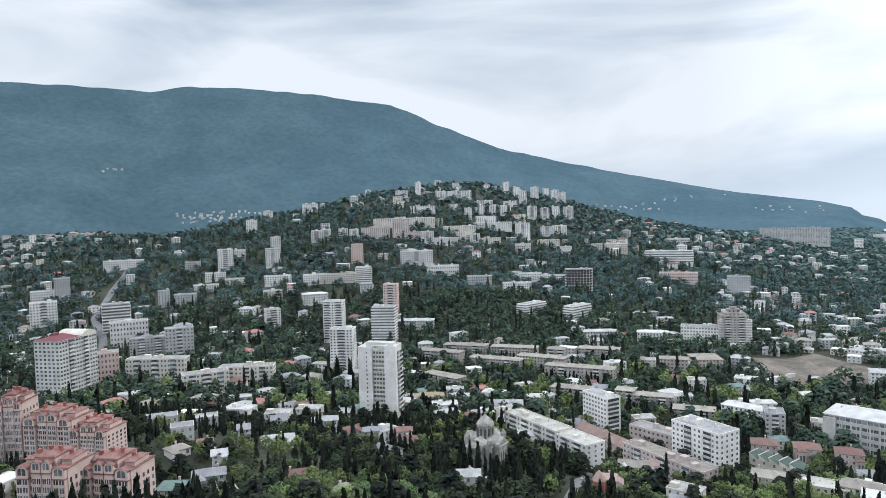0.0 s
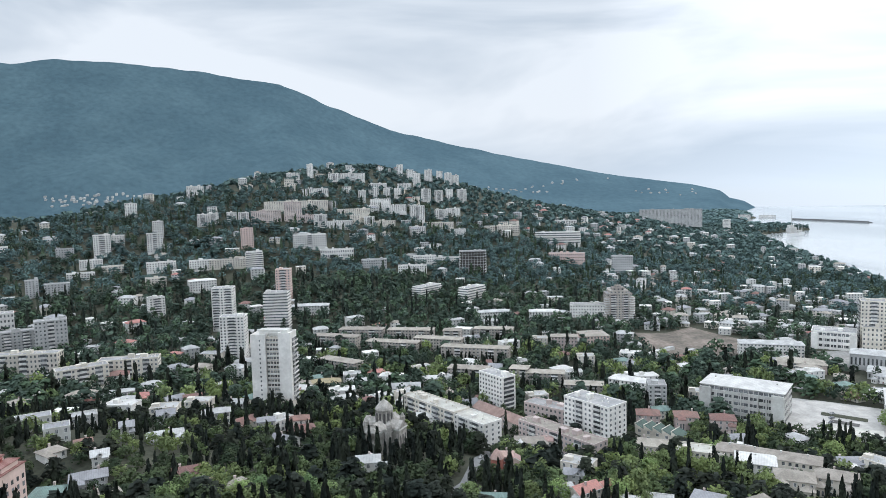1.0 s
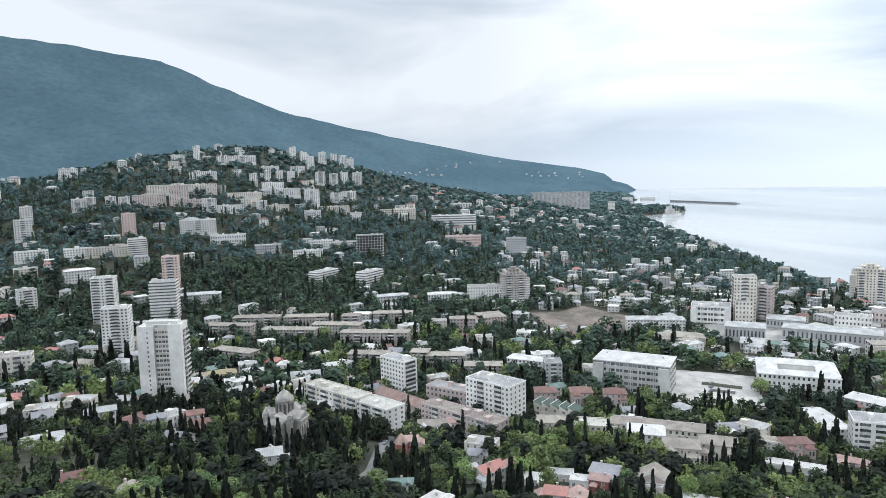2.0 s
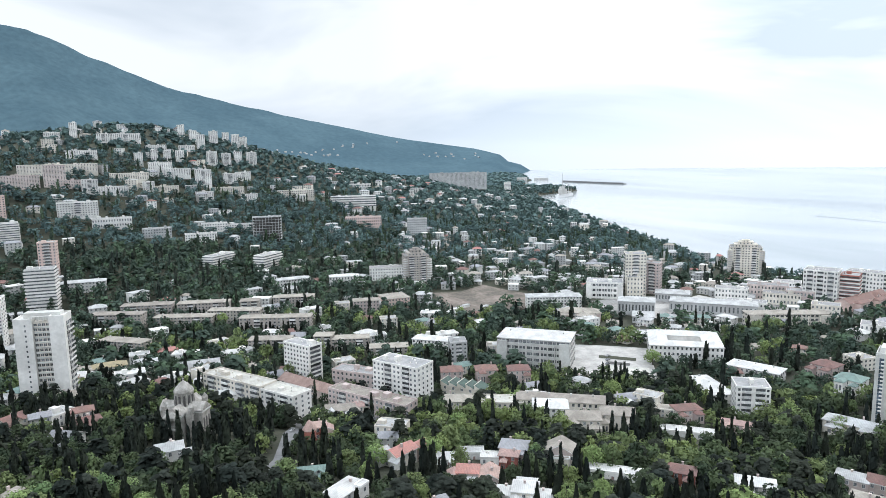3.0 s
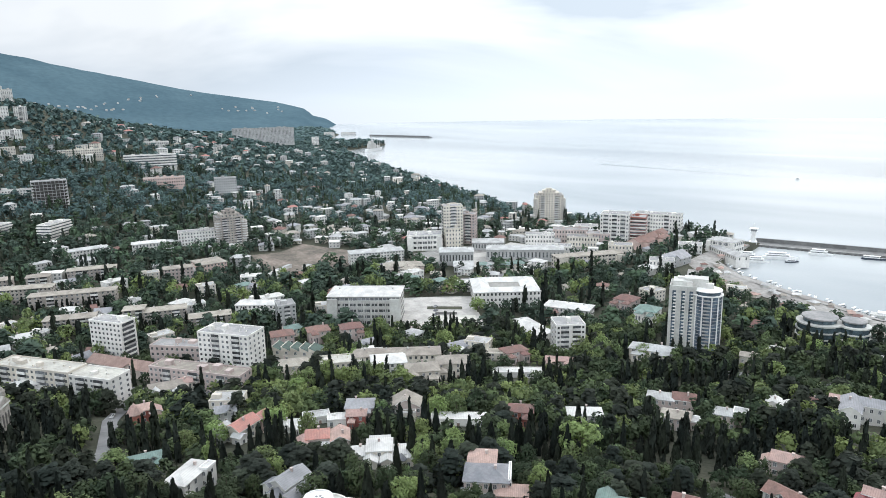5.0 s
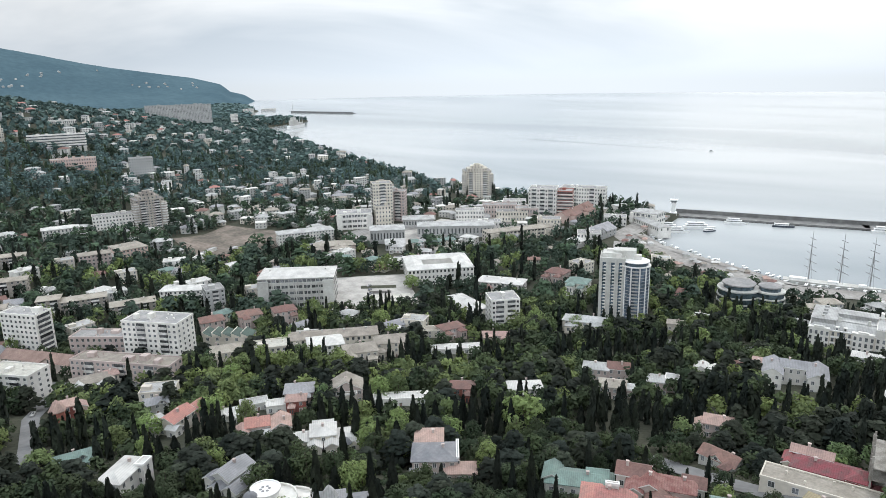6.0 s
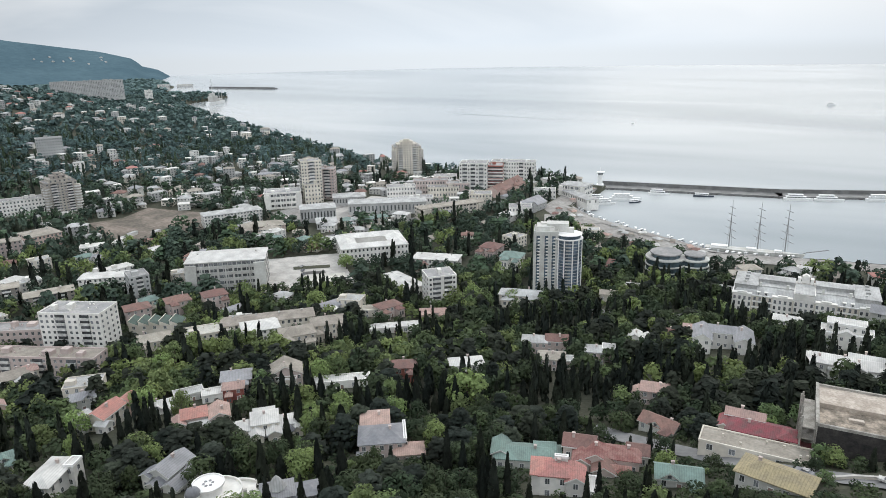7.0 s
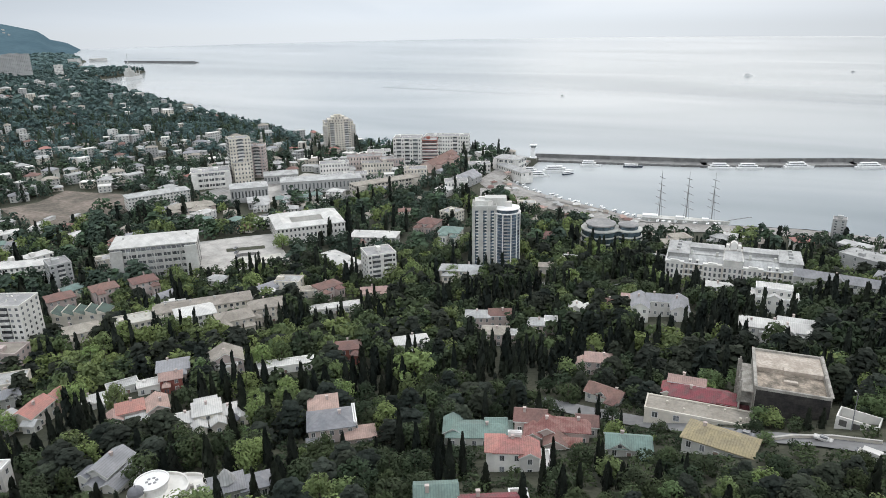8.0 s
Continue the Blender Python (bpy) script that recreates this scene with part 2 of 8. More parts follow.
tagged(ground, "green hillside sloping down through the town to the sea", "ground", kind="structure")

water = polar_sheet("water", np.array([0, 400, 900, 2000, 3200, 4900.0]), radians(1) * np.arange(-180, 181, 5.0), lambda x, y, r, a: 0 * x, M_WATER)
tagged(water, "pale grey calm sea with faint wind streaks", "water", kind="structure")

# the mountain ridge: bearing and elevation of its skyline, in degrees
RIDGE_A = [-180, -120, -70, -45, -32, -27, -22.5, -19.5, -15.7, -10.6, -8.2, -4, -0.8, 4.7, 10.2, 16.8, 23, 28.7, 30.8, 31.4, 32.4, 33.2]
RIDGE_E = [1, 3, 8, 9.6, 9.6, 9.6, 9.4, 9.9, 9.85, 9.5, 9.1, 8.6, 7.2, 4.9, 3.5, 2.0, 0.7, -0.16, -0.7, -1.25, -1.5, -2.0]


def mountain(x, y, r, a):
    deg = np.degrees(a)
    crest = 4800 * np.tan(np.radians(np.interp(deg, RIDGE_A, RIDGE_E))) + 169
    k = np.clip((r - 2900) / 1900, 0, 1)
    wav = np.zeros_like(x)
    for i in range(x.shape[0]):
        for j in range(x.shape[1]):
            p = Vector((x[i, j] / 520, y[i, j] / 520, 0.3))
            wav[i, j] = noise.fractal(p, 1.0, 2.1, 4) * 95 * k[i, j] * (1 - k[i, j]) * 3 + noise.noise(p * 5) * 9 * k[i, j]
    foot = -60.0
    scale = np.clip((crest - 100) / 500, 0, 1)
    return foot + (crest - foot) * (0.35 * k + 0.65 * k ** 1.6) + wav * scale


MANG = radians(1) * np.concatenate([np.arange(-180, -40, 5.0), np.arange(-40, 33.2, 0.35), [33.2]])
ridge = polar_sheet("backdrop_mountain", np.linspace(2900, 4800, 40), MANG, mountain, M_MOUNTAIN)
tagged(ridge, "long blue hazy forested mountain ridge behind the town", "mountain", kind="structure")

# ---- building kit ----
class Shape:
    """Collects faces with material slots for one mesh."""

    def __init__(self):
        self.v, self.f, self.m = [], [], []

    def face(self, pts, mat=0):
        n = len(self.v)
        self.v += pts
        self.f.append(tuple(range(n, n + len(pts))))
        self.m.append(mat)

    def box(self, x0, x1, y0, y1, z0, z1, mat=0, bottom=False):
        n = len(self.v)
        self.v += [(x0, y0, z0), (x1, y0, z0), (x1, y1, z0), (x0, y1, z0), (x0, y0, z1), (x1, y0, z1), (x1, y1, z1), (x0, y1, z1)]
        fs = [(4, 5, 6, 7), (0, 1, 5, 4), (1, 2, 6, 5), (2, 3, 7, 6), (3, 0, 4, 7), (3, 2, 1, 0)]
        for q in fs:
            self.f.append(tuple(n + i for i in q))
            self.m.append(mat)

    def ring(self, x0, x1, y0, y1, z0, z1, t, mat=0):
        n = len(self.v)
        for z in (z0, z1):
            self.v += [(x0, y0, z), (x1, y0, z), (x1, y1, z), (x0, y1, z)]
            self.v += [(x0 + t, y0 + t, z), (x1 - t, y0 + t, z), (x1 - t, y1 - t, z), (x0 + t, y1 - t, z)]
        for i in range(4):
            j = (i + 1) % 4
            for q in ((i, j, 8 + j, 8 + i), (4 + j, 4 + i, 12 + i, 12 + j), (8 + i, 8 + j, 12 + j, 12 + i), (j, i, 4 + i, 4 + j)):
                self.f.append(tuple(n + k for k in q))
                self.m.append(mat)

    def hip(self, x0, x1, y0, y1, z, h, mat=0, ridge=0.5, thick=0.25):
        """A hipped roof with a fascia; ridge 0: a gable along x."""
        w, d = x1 - x0, y1 - y0
        along = w >= d
        ins = min(w, d) * ridge
        if along:
            a, b = (x0 + ins, (y0 + y1) / 2, z + h), (x1 - ins, (y0 + y1) / 2, z + h)
        else:
            a, b = ((x0 + x1) / 2, y0 + ins, z + h), ((x0 + x1) / 2, y1 - ins, z + h)
        p = [(x0, y0, z), (x1, y0, z), (x1, y1, z), (x0, y1, z)]
        lo = [(x, y, zz - thick) for x, y, zz in p]
        if along:
            fs = [[p[0], p[1], b, a], [p[1], p[2], b], [p[2], p[3], a, b], [p[3], p[0], a]]
        else:
            fs = [[p[0], p[1], a], [p[1], p[2], b, a], [p[2], p[3], b], [p[3], p[0], a, b]]
        for q in fs:
            self.face(q, mat)
        for i in range(4):
            self.face([lo[i], lo[(i + 1) % 4], p[(i + 1) % 4], p[i]], mat)
        self.face(lo[::-1], mat)

    def tube(self, x, y, r, z0, z1, n=12, mat=0, r1=None, a0=0.0, a1=360.0):
        r1 = r if r1 is None else r1
        k = n + (0 if a1 - a0 >= 360 else 1)
        pts = [(math.cos(radians(a0 + (a1 - a0) * i / n)), math.sin(radians(a0 + (a1 - a0) * i / n))) for i in range(k)]
        lo, hi = [(x + c * r, y + s * r, z0) for c, s in pts], [(x + c * r1, y + s * r1, z1) for c, s in pts]
        for i in range(k if k == n else n):
            j = (i + 1) % k
            self.face([lo[i], lo[j], hi[j], hi[i]], mat)
        if r1 > 0.01:
            self.face(hi, mat)

    def dome(self, x, y, r, z, h, n=12, mat=0):
        for i in range(4):
            a, b = radians(22.5 * i), radians(22.5 * (i + 1))
            self.tube(x, y, r * math.cos(a), z + h * math.sin(a), z + h * math.sin(b), n, mat, max(r * math.cos(b), 0.011))

    def mesh(self, name, *mats):
        me = mesh_of(name, self.v, self.f, *mats)
        me.polygons.foreach_set("material_index", self.m)
        me.update()
        return me


def part(name, me, parent, label="", at=(0, 0, 0), rz=0.0, kind=""):
    ob = new(name, me)
    ob.parent = parent
    ob.location, ob.rotation_euler = at, (0, 0, radians(rz))
    return tagged(ob, label, kind="stuff" if name in ("glazing", "loggia_tier", "shroud", "fender_stones", "floor_edge") else kind)


WALL = {
    "white": material("white_render", (0.74, 0.72, 0.68), 0.85, 0.16, 0.10, second=(0.61, 0.595, 0.56), each=0.12),
    "cream": material("cream_render", (0.66, 0.615, 0.54), 0.88, 0.18, 0.10, second=(0.54, 0.50, 0.43), each=0.14),
    "rose": material("rosy_render", (0.56, 0.475, 0.44), 0.9, 0.18, 0.10, second=(0.45, 0.38, 0.35), each=0.14),
    "pink": material("pink_render", (0.64, 0.49, 0.435), 0.88, 0.15, 0.10, second=(0.55, 0.42, 0.37), each=0.06),
    "weathered": material("weathered_limewash", (0.44, 0.405, 0.36), 0.92, 0.3, 0.14, second=(0.33, 0.30, 0.27), each=0.14),
    "grey": material("grey_panel", (0.44, 0.44, 0.43), 0.9, 0.18, 0.12, second=(0.35, 0.35, 0.34), each=0.10),
    "pale": material("pale_plaster", (0.56, 0.56, 0.53), 0.9, 0.18, 0.12, second=(0.46, 0.45, 0.42), each=0.14),
    "brick": material("red_brick", (0.34, 0.13, 0.10), 0.9, 0.2, 0.2, second=(0.26, 0.10, 0.08), each=0.08),
    "stone": material("grey_tuff", (0.40, 0.38, 0.345), 0.92, 0.4, 0.4, 0.05, second=(0.25, 0.235, 0.21)),
}
ROOF = {
    "pale": material("pale_metal_roof", (0.47, 0.47, 0.46), 0.75, 0.25, 0.15, second=(0.34, 0.34, 0.33), seams=0.7, each=0.12),
    "white": material("white_metal_roof", (0.62, 0.61, 0.58), 0.7, 0.15, 0.15, second=(0.48, 0.47, 0.45), seams=0.7, each=0.05),
    "tan": material("tan_roof", (0.35, 0.32, 0.275), 0.85, 0.3, 0.2, second=(0.26, 0.235, 0.20), each=0.15),
    "red": material("red_tile_roof", (0.225, 0.130, 0.11), 0.8, 0.35, 0.3, 0.05, second=(0.175, 0.115, 0.10), each=0.12),
    "coral": material("coral_roof", (0.44, 0.205, 0.175), 0.8, 0.35, 0.35, second=(0.34, 0.185, 0.16), seams=0.6, each=0.10),
    "crimson": material("crimson_tin_roof", (0.25, 0.065, 0.075), 0.75, 0.4, 0.4, second=(0.17, 0.085, 0.085), seams=0.6, each=0.12),
    "faded": material("faded_rosy_tin_roof", (0.42, 0.29, 0.25), 0.8, 0.3, 0.25, second=(0.33, 0.24, 0.21), seams=0.6, each=0.12),
    "brickred": material("patched_brick_red_tin_roof", (0.20, 0.085, 0.075), 0.8, 0.4, 0.4, second=(0.28, 0.16, 0.14), seams=0.7, each=0.15),
    "rust": material("rusty_roof", (0.23, 0.135, 0.115), 0.85, 0.35, 0.25, second=(0.17, 0.11, 0.095), each=0.15),
    "brown": material("brown_roof", (0.22, 0.15, 0.13), 0.85, 0.25, 0.2, second=(0.28, 0.20, 0.17), each=0.08),
    "green": material("green_tin_roof", (0.19, 0.27, 0.24), 0.75, 0.25, 0.25, second=(0.15, 0.20, 0.18), seams=0.6, each=0.10),
    "grey": material("grey_sheet_roof", (0.30, 0.30, 0.31), 0.7, 0.2, 0.2, second=(0.24, 0.24, 0.25), seams=0.6, each=0.12),
    "slate": material("slate_roof", (0.16, 0.165, 0.18), 0.6, 0.25, 0.2, second=(0.22, 0.22, 0.23), each=0.05),
    "gold": material("straw_metal_roof", (0.34, 0.285, 0.17), 0.75, 0.35, 0.3, second=(0.27, 0.23, 0.15), seams=0.7, each=0.05),
    "bottle": material("bottle_green_roof", (0.075, 0.115, 0.095), 0.7, 0.3, 0.25, second=(0.055, 0.08, 0.07), seams=0.6),
    "chalk": material("chalky_flat_roof", (0.52, 0.505, 0.45), 0.9, 0.3, 0.12, second=(0.40, 0.39, 0.35), each=0.08),
    "felt": material("roofing_felt", (0.36, 0.35, 0.34), 0.92, 0.3, 0.12, second=(0.26, 0.26, 0.26), each=0.2),
}
M_GLASS = material("window_glass", (0.19, 0.20, 0.21), 0.2, 0.5, 0.6, each=0.6, spec=0.6)
M_FRAME = material("window_frame_paint", (0.70, 0.70, 0.68), 0.6, 0.1, 0.5)
M_RAIL = material("balcony_parapet", (0.66, 0.65, 0.62), 0.85, 0.3, 0.3, each=0.25)
# dark grey for small dark pieces, also painted-in shade of openings
M_VOID = material("dark_grey_and_opening_shade", (0.12, 0.115, 0.11), 0.95, 0.3, 0.2)
M_TRIM = material("white_trim", (0.78, 0.77, 0.75), 0.8, 0.1, 0.3)

FRONT = []         # open ground kept before the fronts
FOOT = []          # plan of what is built: x, y, turn, half width, half depth
CACHE = {}


def clear(x, y, rz, w, d):
    FOOT.append((x, y, rz, w / 2, d / 2))


def base(name, x, y, rz, w, d, label, category, group=""):
    ob = new(name)
    ob.empty_display_size = 1.0
    ob.matrix_world = pose(x, y, ground_z(x, y), 0, 0, rz)
    clear(x, y, rz, w, d)
    return tagged(ob, label, category, group)


def window_row(w, d, fh, wide=1.5, gap=3.0, skip=()):
    """The windows of one storey, on all four sides."""
    key = (round(w), round(d), round(fh, 1), wide, gap, skip)
    if key not in CACHE:
        s, z0, z1 = Shape(), fh * 0.32, fh * 0.78
        n = max(1, int(w / gap))
        for i in range(n):
            u = -w / 2 + (i + 0.5) * w / n
            if any(abs(u / w + 0.5 - k) < 0.9 * gap / w for k in skip):
                continue
            for y0, y1 in ((-d / 2 - 0.05, -d / 2 + 0.1), (d / 2 - 0.1, d / 2 + 0.05)):
                s.box(u - wide / 2, u + wide / 2, y0, y1, z0, z1, 0)
                if y0 < 0:
                    s.box(u - wide / 2 - 0.1, u + wide / 2 + 0.1, y0 - 0.06, y1, z0 - 0.1, z0, 1)
        n = max(1, int(d / (gap * 1.3)))
        for i in range(n):
            u = -d / 2 + (i + 0.5) * d / n
            for x0, x1 in ((-w / 2 - 0.05, -w / 2 + 0.1), (w / 2 - 0.1, w / 2 + 0.05)):
                s.box(x0, x1, u - wide / 2, u + wide / 2, z0, z1, 0)
        CACHE[key] = s.mesh("glazing", M_GLASS, M_FRAME)
    return CACHE[key]


def balcony_row(w, d, fh, cols, side):
    key = ("b", round(w), round(d), round(fh, 1), cols, side)
    if key not in CACHE:
        s = Shape()
        for k in cols:
            u, hw = (k - 0.5) * w, min(2.6, w * 0.16)
            s.box(u - hw, u + hw, -d / 2 - 0.06, -d / 2 + 0.1, fh * 0.08, fh * 0.9, 1)
            s.box(u - hw, u + hw, -d / 2 - 1.1, -d / 2, -0.08, 0.08, 0)
            s.box(u - hw, u + hw, -d / 2 - 1.12, -d / 2 - 1.0, 0.08, fh * 0.48, 0)
            s.box(u - hw, u - hw + 0.1, -d / 2 - 1.0, -d / 2, 0.08, fh * 0.38, 0)
            s.box(u + hw - 0.1, u + hw, -d / 2 - 1.0, -d / 2, 0.08, fh * 0.38, 0)
        if side == "bands":
            for sx in (-1, 1):
                xs = sorted((sx * (w / 2 + 1.1), sx * (w / 2 + 0.0)))
                s.box(xs[0], xs[1], -d * 0.38, d * 0.38, -0.08, 0.08, 0)
                xo = sorted((sx * (w / 2 + 1.12), sx * (w / 2 + 1.0)))
                s.box(xo[0], xo[1], -d * 0.38, d * 0.38, 0.08, fh * 0.38, 0)
                xd = sorted((sx * (w / 2 - 0.1), sx * (w / 2 + 0.06)))
                s.box(xd[0], xd[1], -d * 0.36, d * 0.36, fh * 0.1, fh * 0.88, 1)
        CACHE[key] = s.mesh("loggia_tier", M_RAIL, M_GLASS)
    return CACHE[key]


def roof_clutter(s, w, d, z, rng, mat, big=True):
    """Lift houses, vents and low boxes on a flat roof."""
    for i in range(max(1, int(w / 14)) if big else 0):
        u, q = rng.uniform(-0.36, 0.36) * w, rng.uniform(-0.2, 0.2) * d
        a, b = rng.uniform(1.2, 2.6), rng.uniform(1.2, 2.2)
        s.box(u - a, u + a, q - b, q + b, z, z + rng.uniform(1.4, 3.0), mat)
    for i in range(int(w / 5)):
        u, q = rng.uniform(-0.45, 0.45) * w, rng.uniform(-0.4, 0.4) * d
        s.box(u - 0.3, u + 0.3, q - 0.3, q + 0.3, z, z + 0.9, mat)


def block(x, y, rz, w, d, h, wall, floors=5, balcony=(), side="", style="", roof="", crown="", court=False, label="", flat="felt"):
    """An apartment house or public building: walls, a window row and a balcony row for each storey, roof."""
    rng = random.Random(int(x * 7 + y * 13))
    ob = base("apartment_block", x, y, rz, w + 3, d + 3, label, "building")
    fh = h / floors
    hw, hd = w / 2, d / 2
    s = Shape()
    if court:
        t = 13.0
        s.ring(-hw, hw, -hd, hd, -6, h, t)
    elif style == "frame":
        # dark core stands in for the shaded inside of the open frame
        s.box(-hw + 2, hw - 2, -hd + 2.5, hd - 2.5, -6, h - 0.4, 1)
        n = int(w / 4)
        for i in range(n + 1):
            u = -hw + i * w / n
            for q in (-hd, hd - 0.5):
                col = Shape()
                col.box(u - 0.3, u + 0.3, q, q + 0.5, -6, h)
                part("column", col.mesh("column", WALL[wall]), ob)
        for i in range(floors + 1):
            slab = Shape()
            slab.box(-hw - 0.3, hw + 0.3, -hd - 0.1, hd + 0.1, i * fh - 0.25, i * fh)
            part("floor_slab", slab.mesh("floor_slab", WALL[wall]), ob)
    else:
        s.box(-hw, hw, -hd, hd, -6, h)
        if style == "fins":
            n = max(4, int(w / 5))
            for i in range(n + 1):
                u = -hw + i * w / n
                pier = Shape()
                pier.box(u - 0.45, u + 0.45, -hd - 0.8, -hd, -6, h * 0.86)
                part("pier", pier.mesh("pier", WALL[wall]), ob)
            for sx in (-1, 1):
                u = sorted((sx * hw, sx * (hw - w * 0.14)))
                pier = Shape()
                pier.box(u[0], u[1], -hd - 2.2, -hd, -6, h * 0.92)
                part("corner_bay", pier.mesh("corner_bay", WALL[wall]), ob)
    part("wall", s.mesh("wall", WALL[wall], M_VOID), ob)
    if style != "frame":
        if style == "band":
            key = ("r", round(w), round(d), round(fh, 1))
            if key not in CACHE:
                r, g = Shape(), Shape()
                g.ring(-hw - 0.05, hw + 0.05, -hd - 0.05, hd + 0.05, fh * 0.46, fh * 0.82, 0.2)
                r.ring(-hw - 0.9, hw + 0.9, -hd - 0.9, hd + 0.9, -0.1, fh * 0.34, 0.12)
                r.ring(-hw - 0.9, hw + 0.9, -hd - 0.9, hd + 0.9, -0.12, 0.02, 0.95)
                CACHE[key] = (g.mesh("window_band", M_GLASS), r.mesh("balcony_band", WALL["white"]))
            for i in range(floors):
                part("window_band", CACHE[key][0], ob, at=(0, 0, i * fh))
                part("balcony_band", CACHE[key][1], ob, at=(0, 0, i * fh))
        else:
            me = window_row(w, d, fh, {"fins": 2.6, "wide": 2.1}.get(style, 1.35), 3.0 if w < 60 else 3.6, tuple(balcony))
            for i in range(floors):
                part("glazing", me, ob, at=(0, 0, i * fh))
            if balcony or side == "bands":
                me = balcony_row(w, d, fh, tuple(balcony), side)
                for i in range(1 if floors > 3 else 0, floors):
                    part("loggia_tier", me, ob, at=(0, 0, i * fh))
    s = Shape()
    if court:
        t, o = 13.0, 0.6
        x0, x1, y0, y1 = -hw - o, hw + o, -hd - o, hd + o
        xa, xb, ya, yb = -hw + t + o, hw - t - o, -hd + t + o, hd - t - o
        m = t / 2
        outer = [(x0, y0, h), (x1, y0, h), (x1, y1, h), (x0, y1, h)]
        mid = [(x0 + m, y0 + m, h + 2.4), (x1 - m, y0 + m, h + 2.4), (x1 - m, y1 - m, h + 2.4), (x0 + m, y1 - m, h + 2.4)]
        inner = [(xa, ya, h), (xb, ya, h), (xb, yb, h), (xa, yb, h)]
        for i in range(4):
            j = (i + 1) % 4
            s.face([outer[i], outer[j], mid[j], mid[i]])
            s.face([mid[i], mid[j], inner[j], inner[i]])
            s.face([(q[0], q[1], h - 0.4) for q in (outer[i], outer[j])] + [outer[j], outer[i]])
        part("roof", s.mesh("roof", ROOF[roof]), ob)
    elif roof:
        s.hip(-hw - 0.7, hw + 0.7, -hd - 0.7, hd + 0.7, h + 0.02, min(d, w) * 0.11 + 0.4, 0)
        for i in range(int(w / 11)):
            u = -hw + (i + 0.5) * w / max(1, int(w / 11))
            s.box(u - 0.5, u + 0.5, -0.6, 0.6, h, h + 2.6, 1)
        part("roof", s.mesh("roof", ROOF[roof], WALL["pale"]), ob)
    else:
        s.box(-hw + 0.3, hw - 0.3, -hd + 0.3, hd - 0.3, h - 0.1, h + 0.12, 0)
        s.ring(-hw - 0.12, hw + 0.12, -hd - 0.12, hd + 0.12, h - 0.35, h + 0.7, 0.42, 1)
        if crown == "":
            roof_clutter(s, w, d, h + 0.12, rng, 1)
        part("roof", s.mesh("roof", ROOF[flat], WALL[wall if style != "frame" else "grey"]), ob)
    if crown == "step":
        for i, (k, up) in enumerate(((0.72, 3.2), (0.45, 6.2), (0.22, 8.2))):
            c = Shape()
            c.box(-hw * k, hw * k, -hd * k, hd * k, h + 0.1, h + up)
            c.ring(-hw * k - 0.4, hw * k + 0.4, -hd * k - 0.4, hd * k + 0.4, h + up - 0.3, h + up + 0.5, 0.5)
            for q in range(max(1, int(w * k / 3.5))):
                u = -hw * k + (q + 0.5) * 2 * hw * k / max(1, int(w * k / 3.5))
                c.box(u - 0.7, u + 0.7, -hd * k - 0.06, -hd * k, h + up - 2.4, h + up - 0.8, 1)
            part("setback_storey", c.mesh("setback_storey", WALL[wall], M_GLASS), ob)
        for sx in (-1, 1):
            t = Shape()
            t.tube(sx * hw, -hd, 2.6, -4, h - 3, 12)
            for i in range(floors - 1):
                t.tube(sx * hw, -hd, 3.3, i * fh + 0.1, i * fh + fh * 0.42, 12, 1)
            part("rounded_bay", t.mesh("rounded_bay", WALL[wall], M_RAIL), ob)
    if crown == "red":
        c = Shape()
        c.hip(-hw - 0.5, 0.1 * w, -hd - 0.5, hd + 0.5, h + 0.4, 4.2, 0, 0.3)
        c.box(-hw * 0.7, -hw * 0.4, -1.5, 1.5, h, h + 6, 0)
        part("red_crown", c.mesh("red_crown", ROOF["crimson"]), ob, "dark red tiled mansard crown")
        c = Shape()
        a, r = (0.1 * w + hw) / 2, (hw - 0.1 * w) / 2
        pts = [(a + r * math.cos(radians(v)), h + 5 * math.sin(radians(v))) for v in range(0, 181, 15)]
        c.face([(p, -hd - 0.3, q) for p, q in pts][::-1])
        c.face([(p, hd, q) for p, q in pts])
        for (p, q), (p2, q2) in zip(pts, pts[1:]):
            c.face([(p, -hd - 0.3, q), (p, hd, q), (p2, hd, q2), (p2, -hd - 0.3, q2)])
        part("arched_gable", c.mesh("arched_gable", WALL["cream"]), ob, "cream arched gable")
    return ob


def one_window(wide=1.1, tall=1.5):
    key = ("w", wide, tall)
    if key not in CACHE:
        s = Shape()
        s.box(-wide / 2 - 0.13, wide / 2 + 0.13, -0.07, 0.1, -0.14, tall + 0.13, 1)
        s.box(-wide / 2, -0.04, -0.1, 0.05, 0, tall, 0)
        s.box(0.04, wide / 2, -0.1, 0.05, 0, tall, 0)
        CACHE[key] = s.mesh("window", M_GLASS, M_FRAME)
    return CACHE[key]


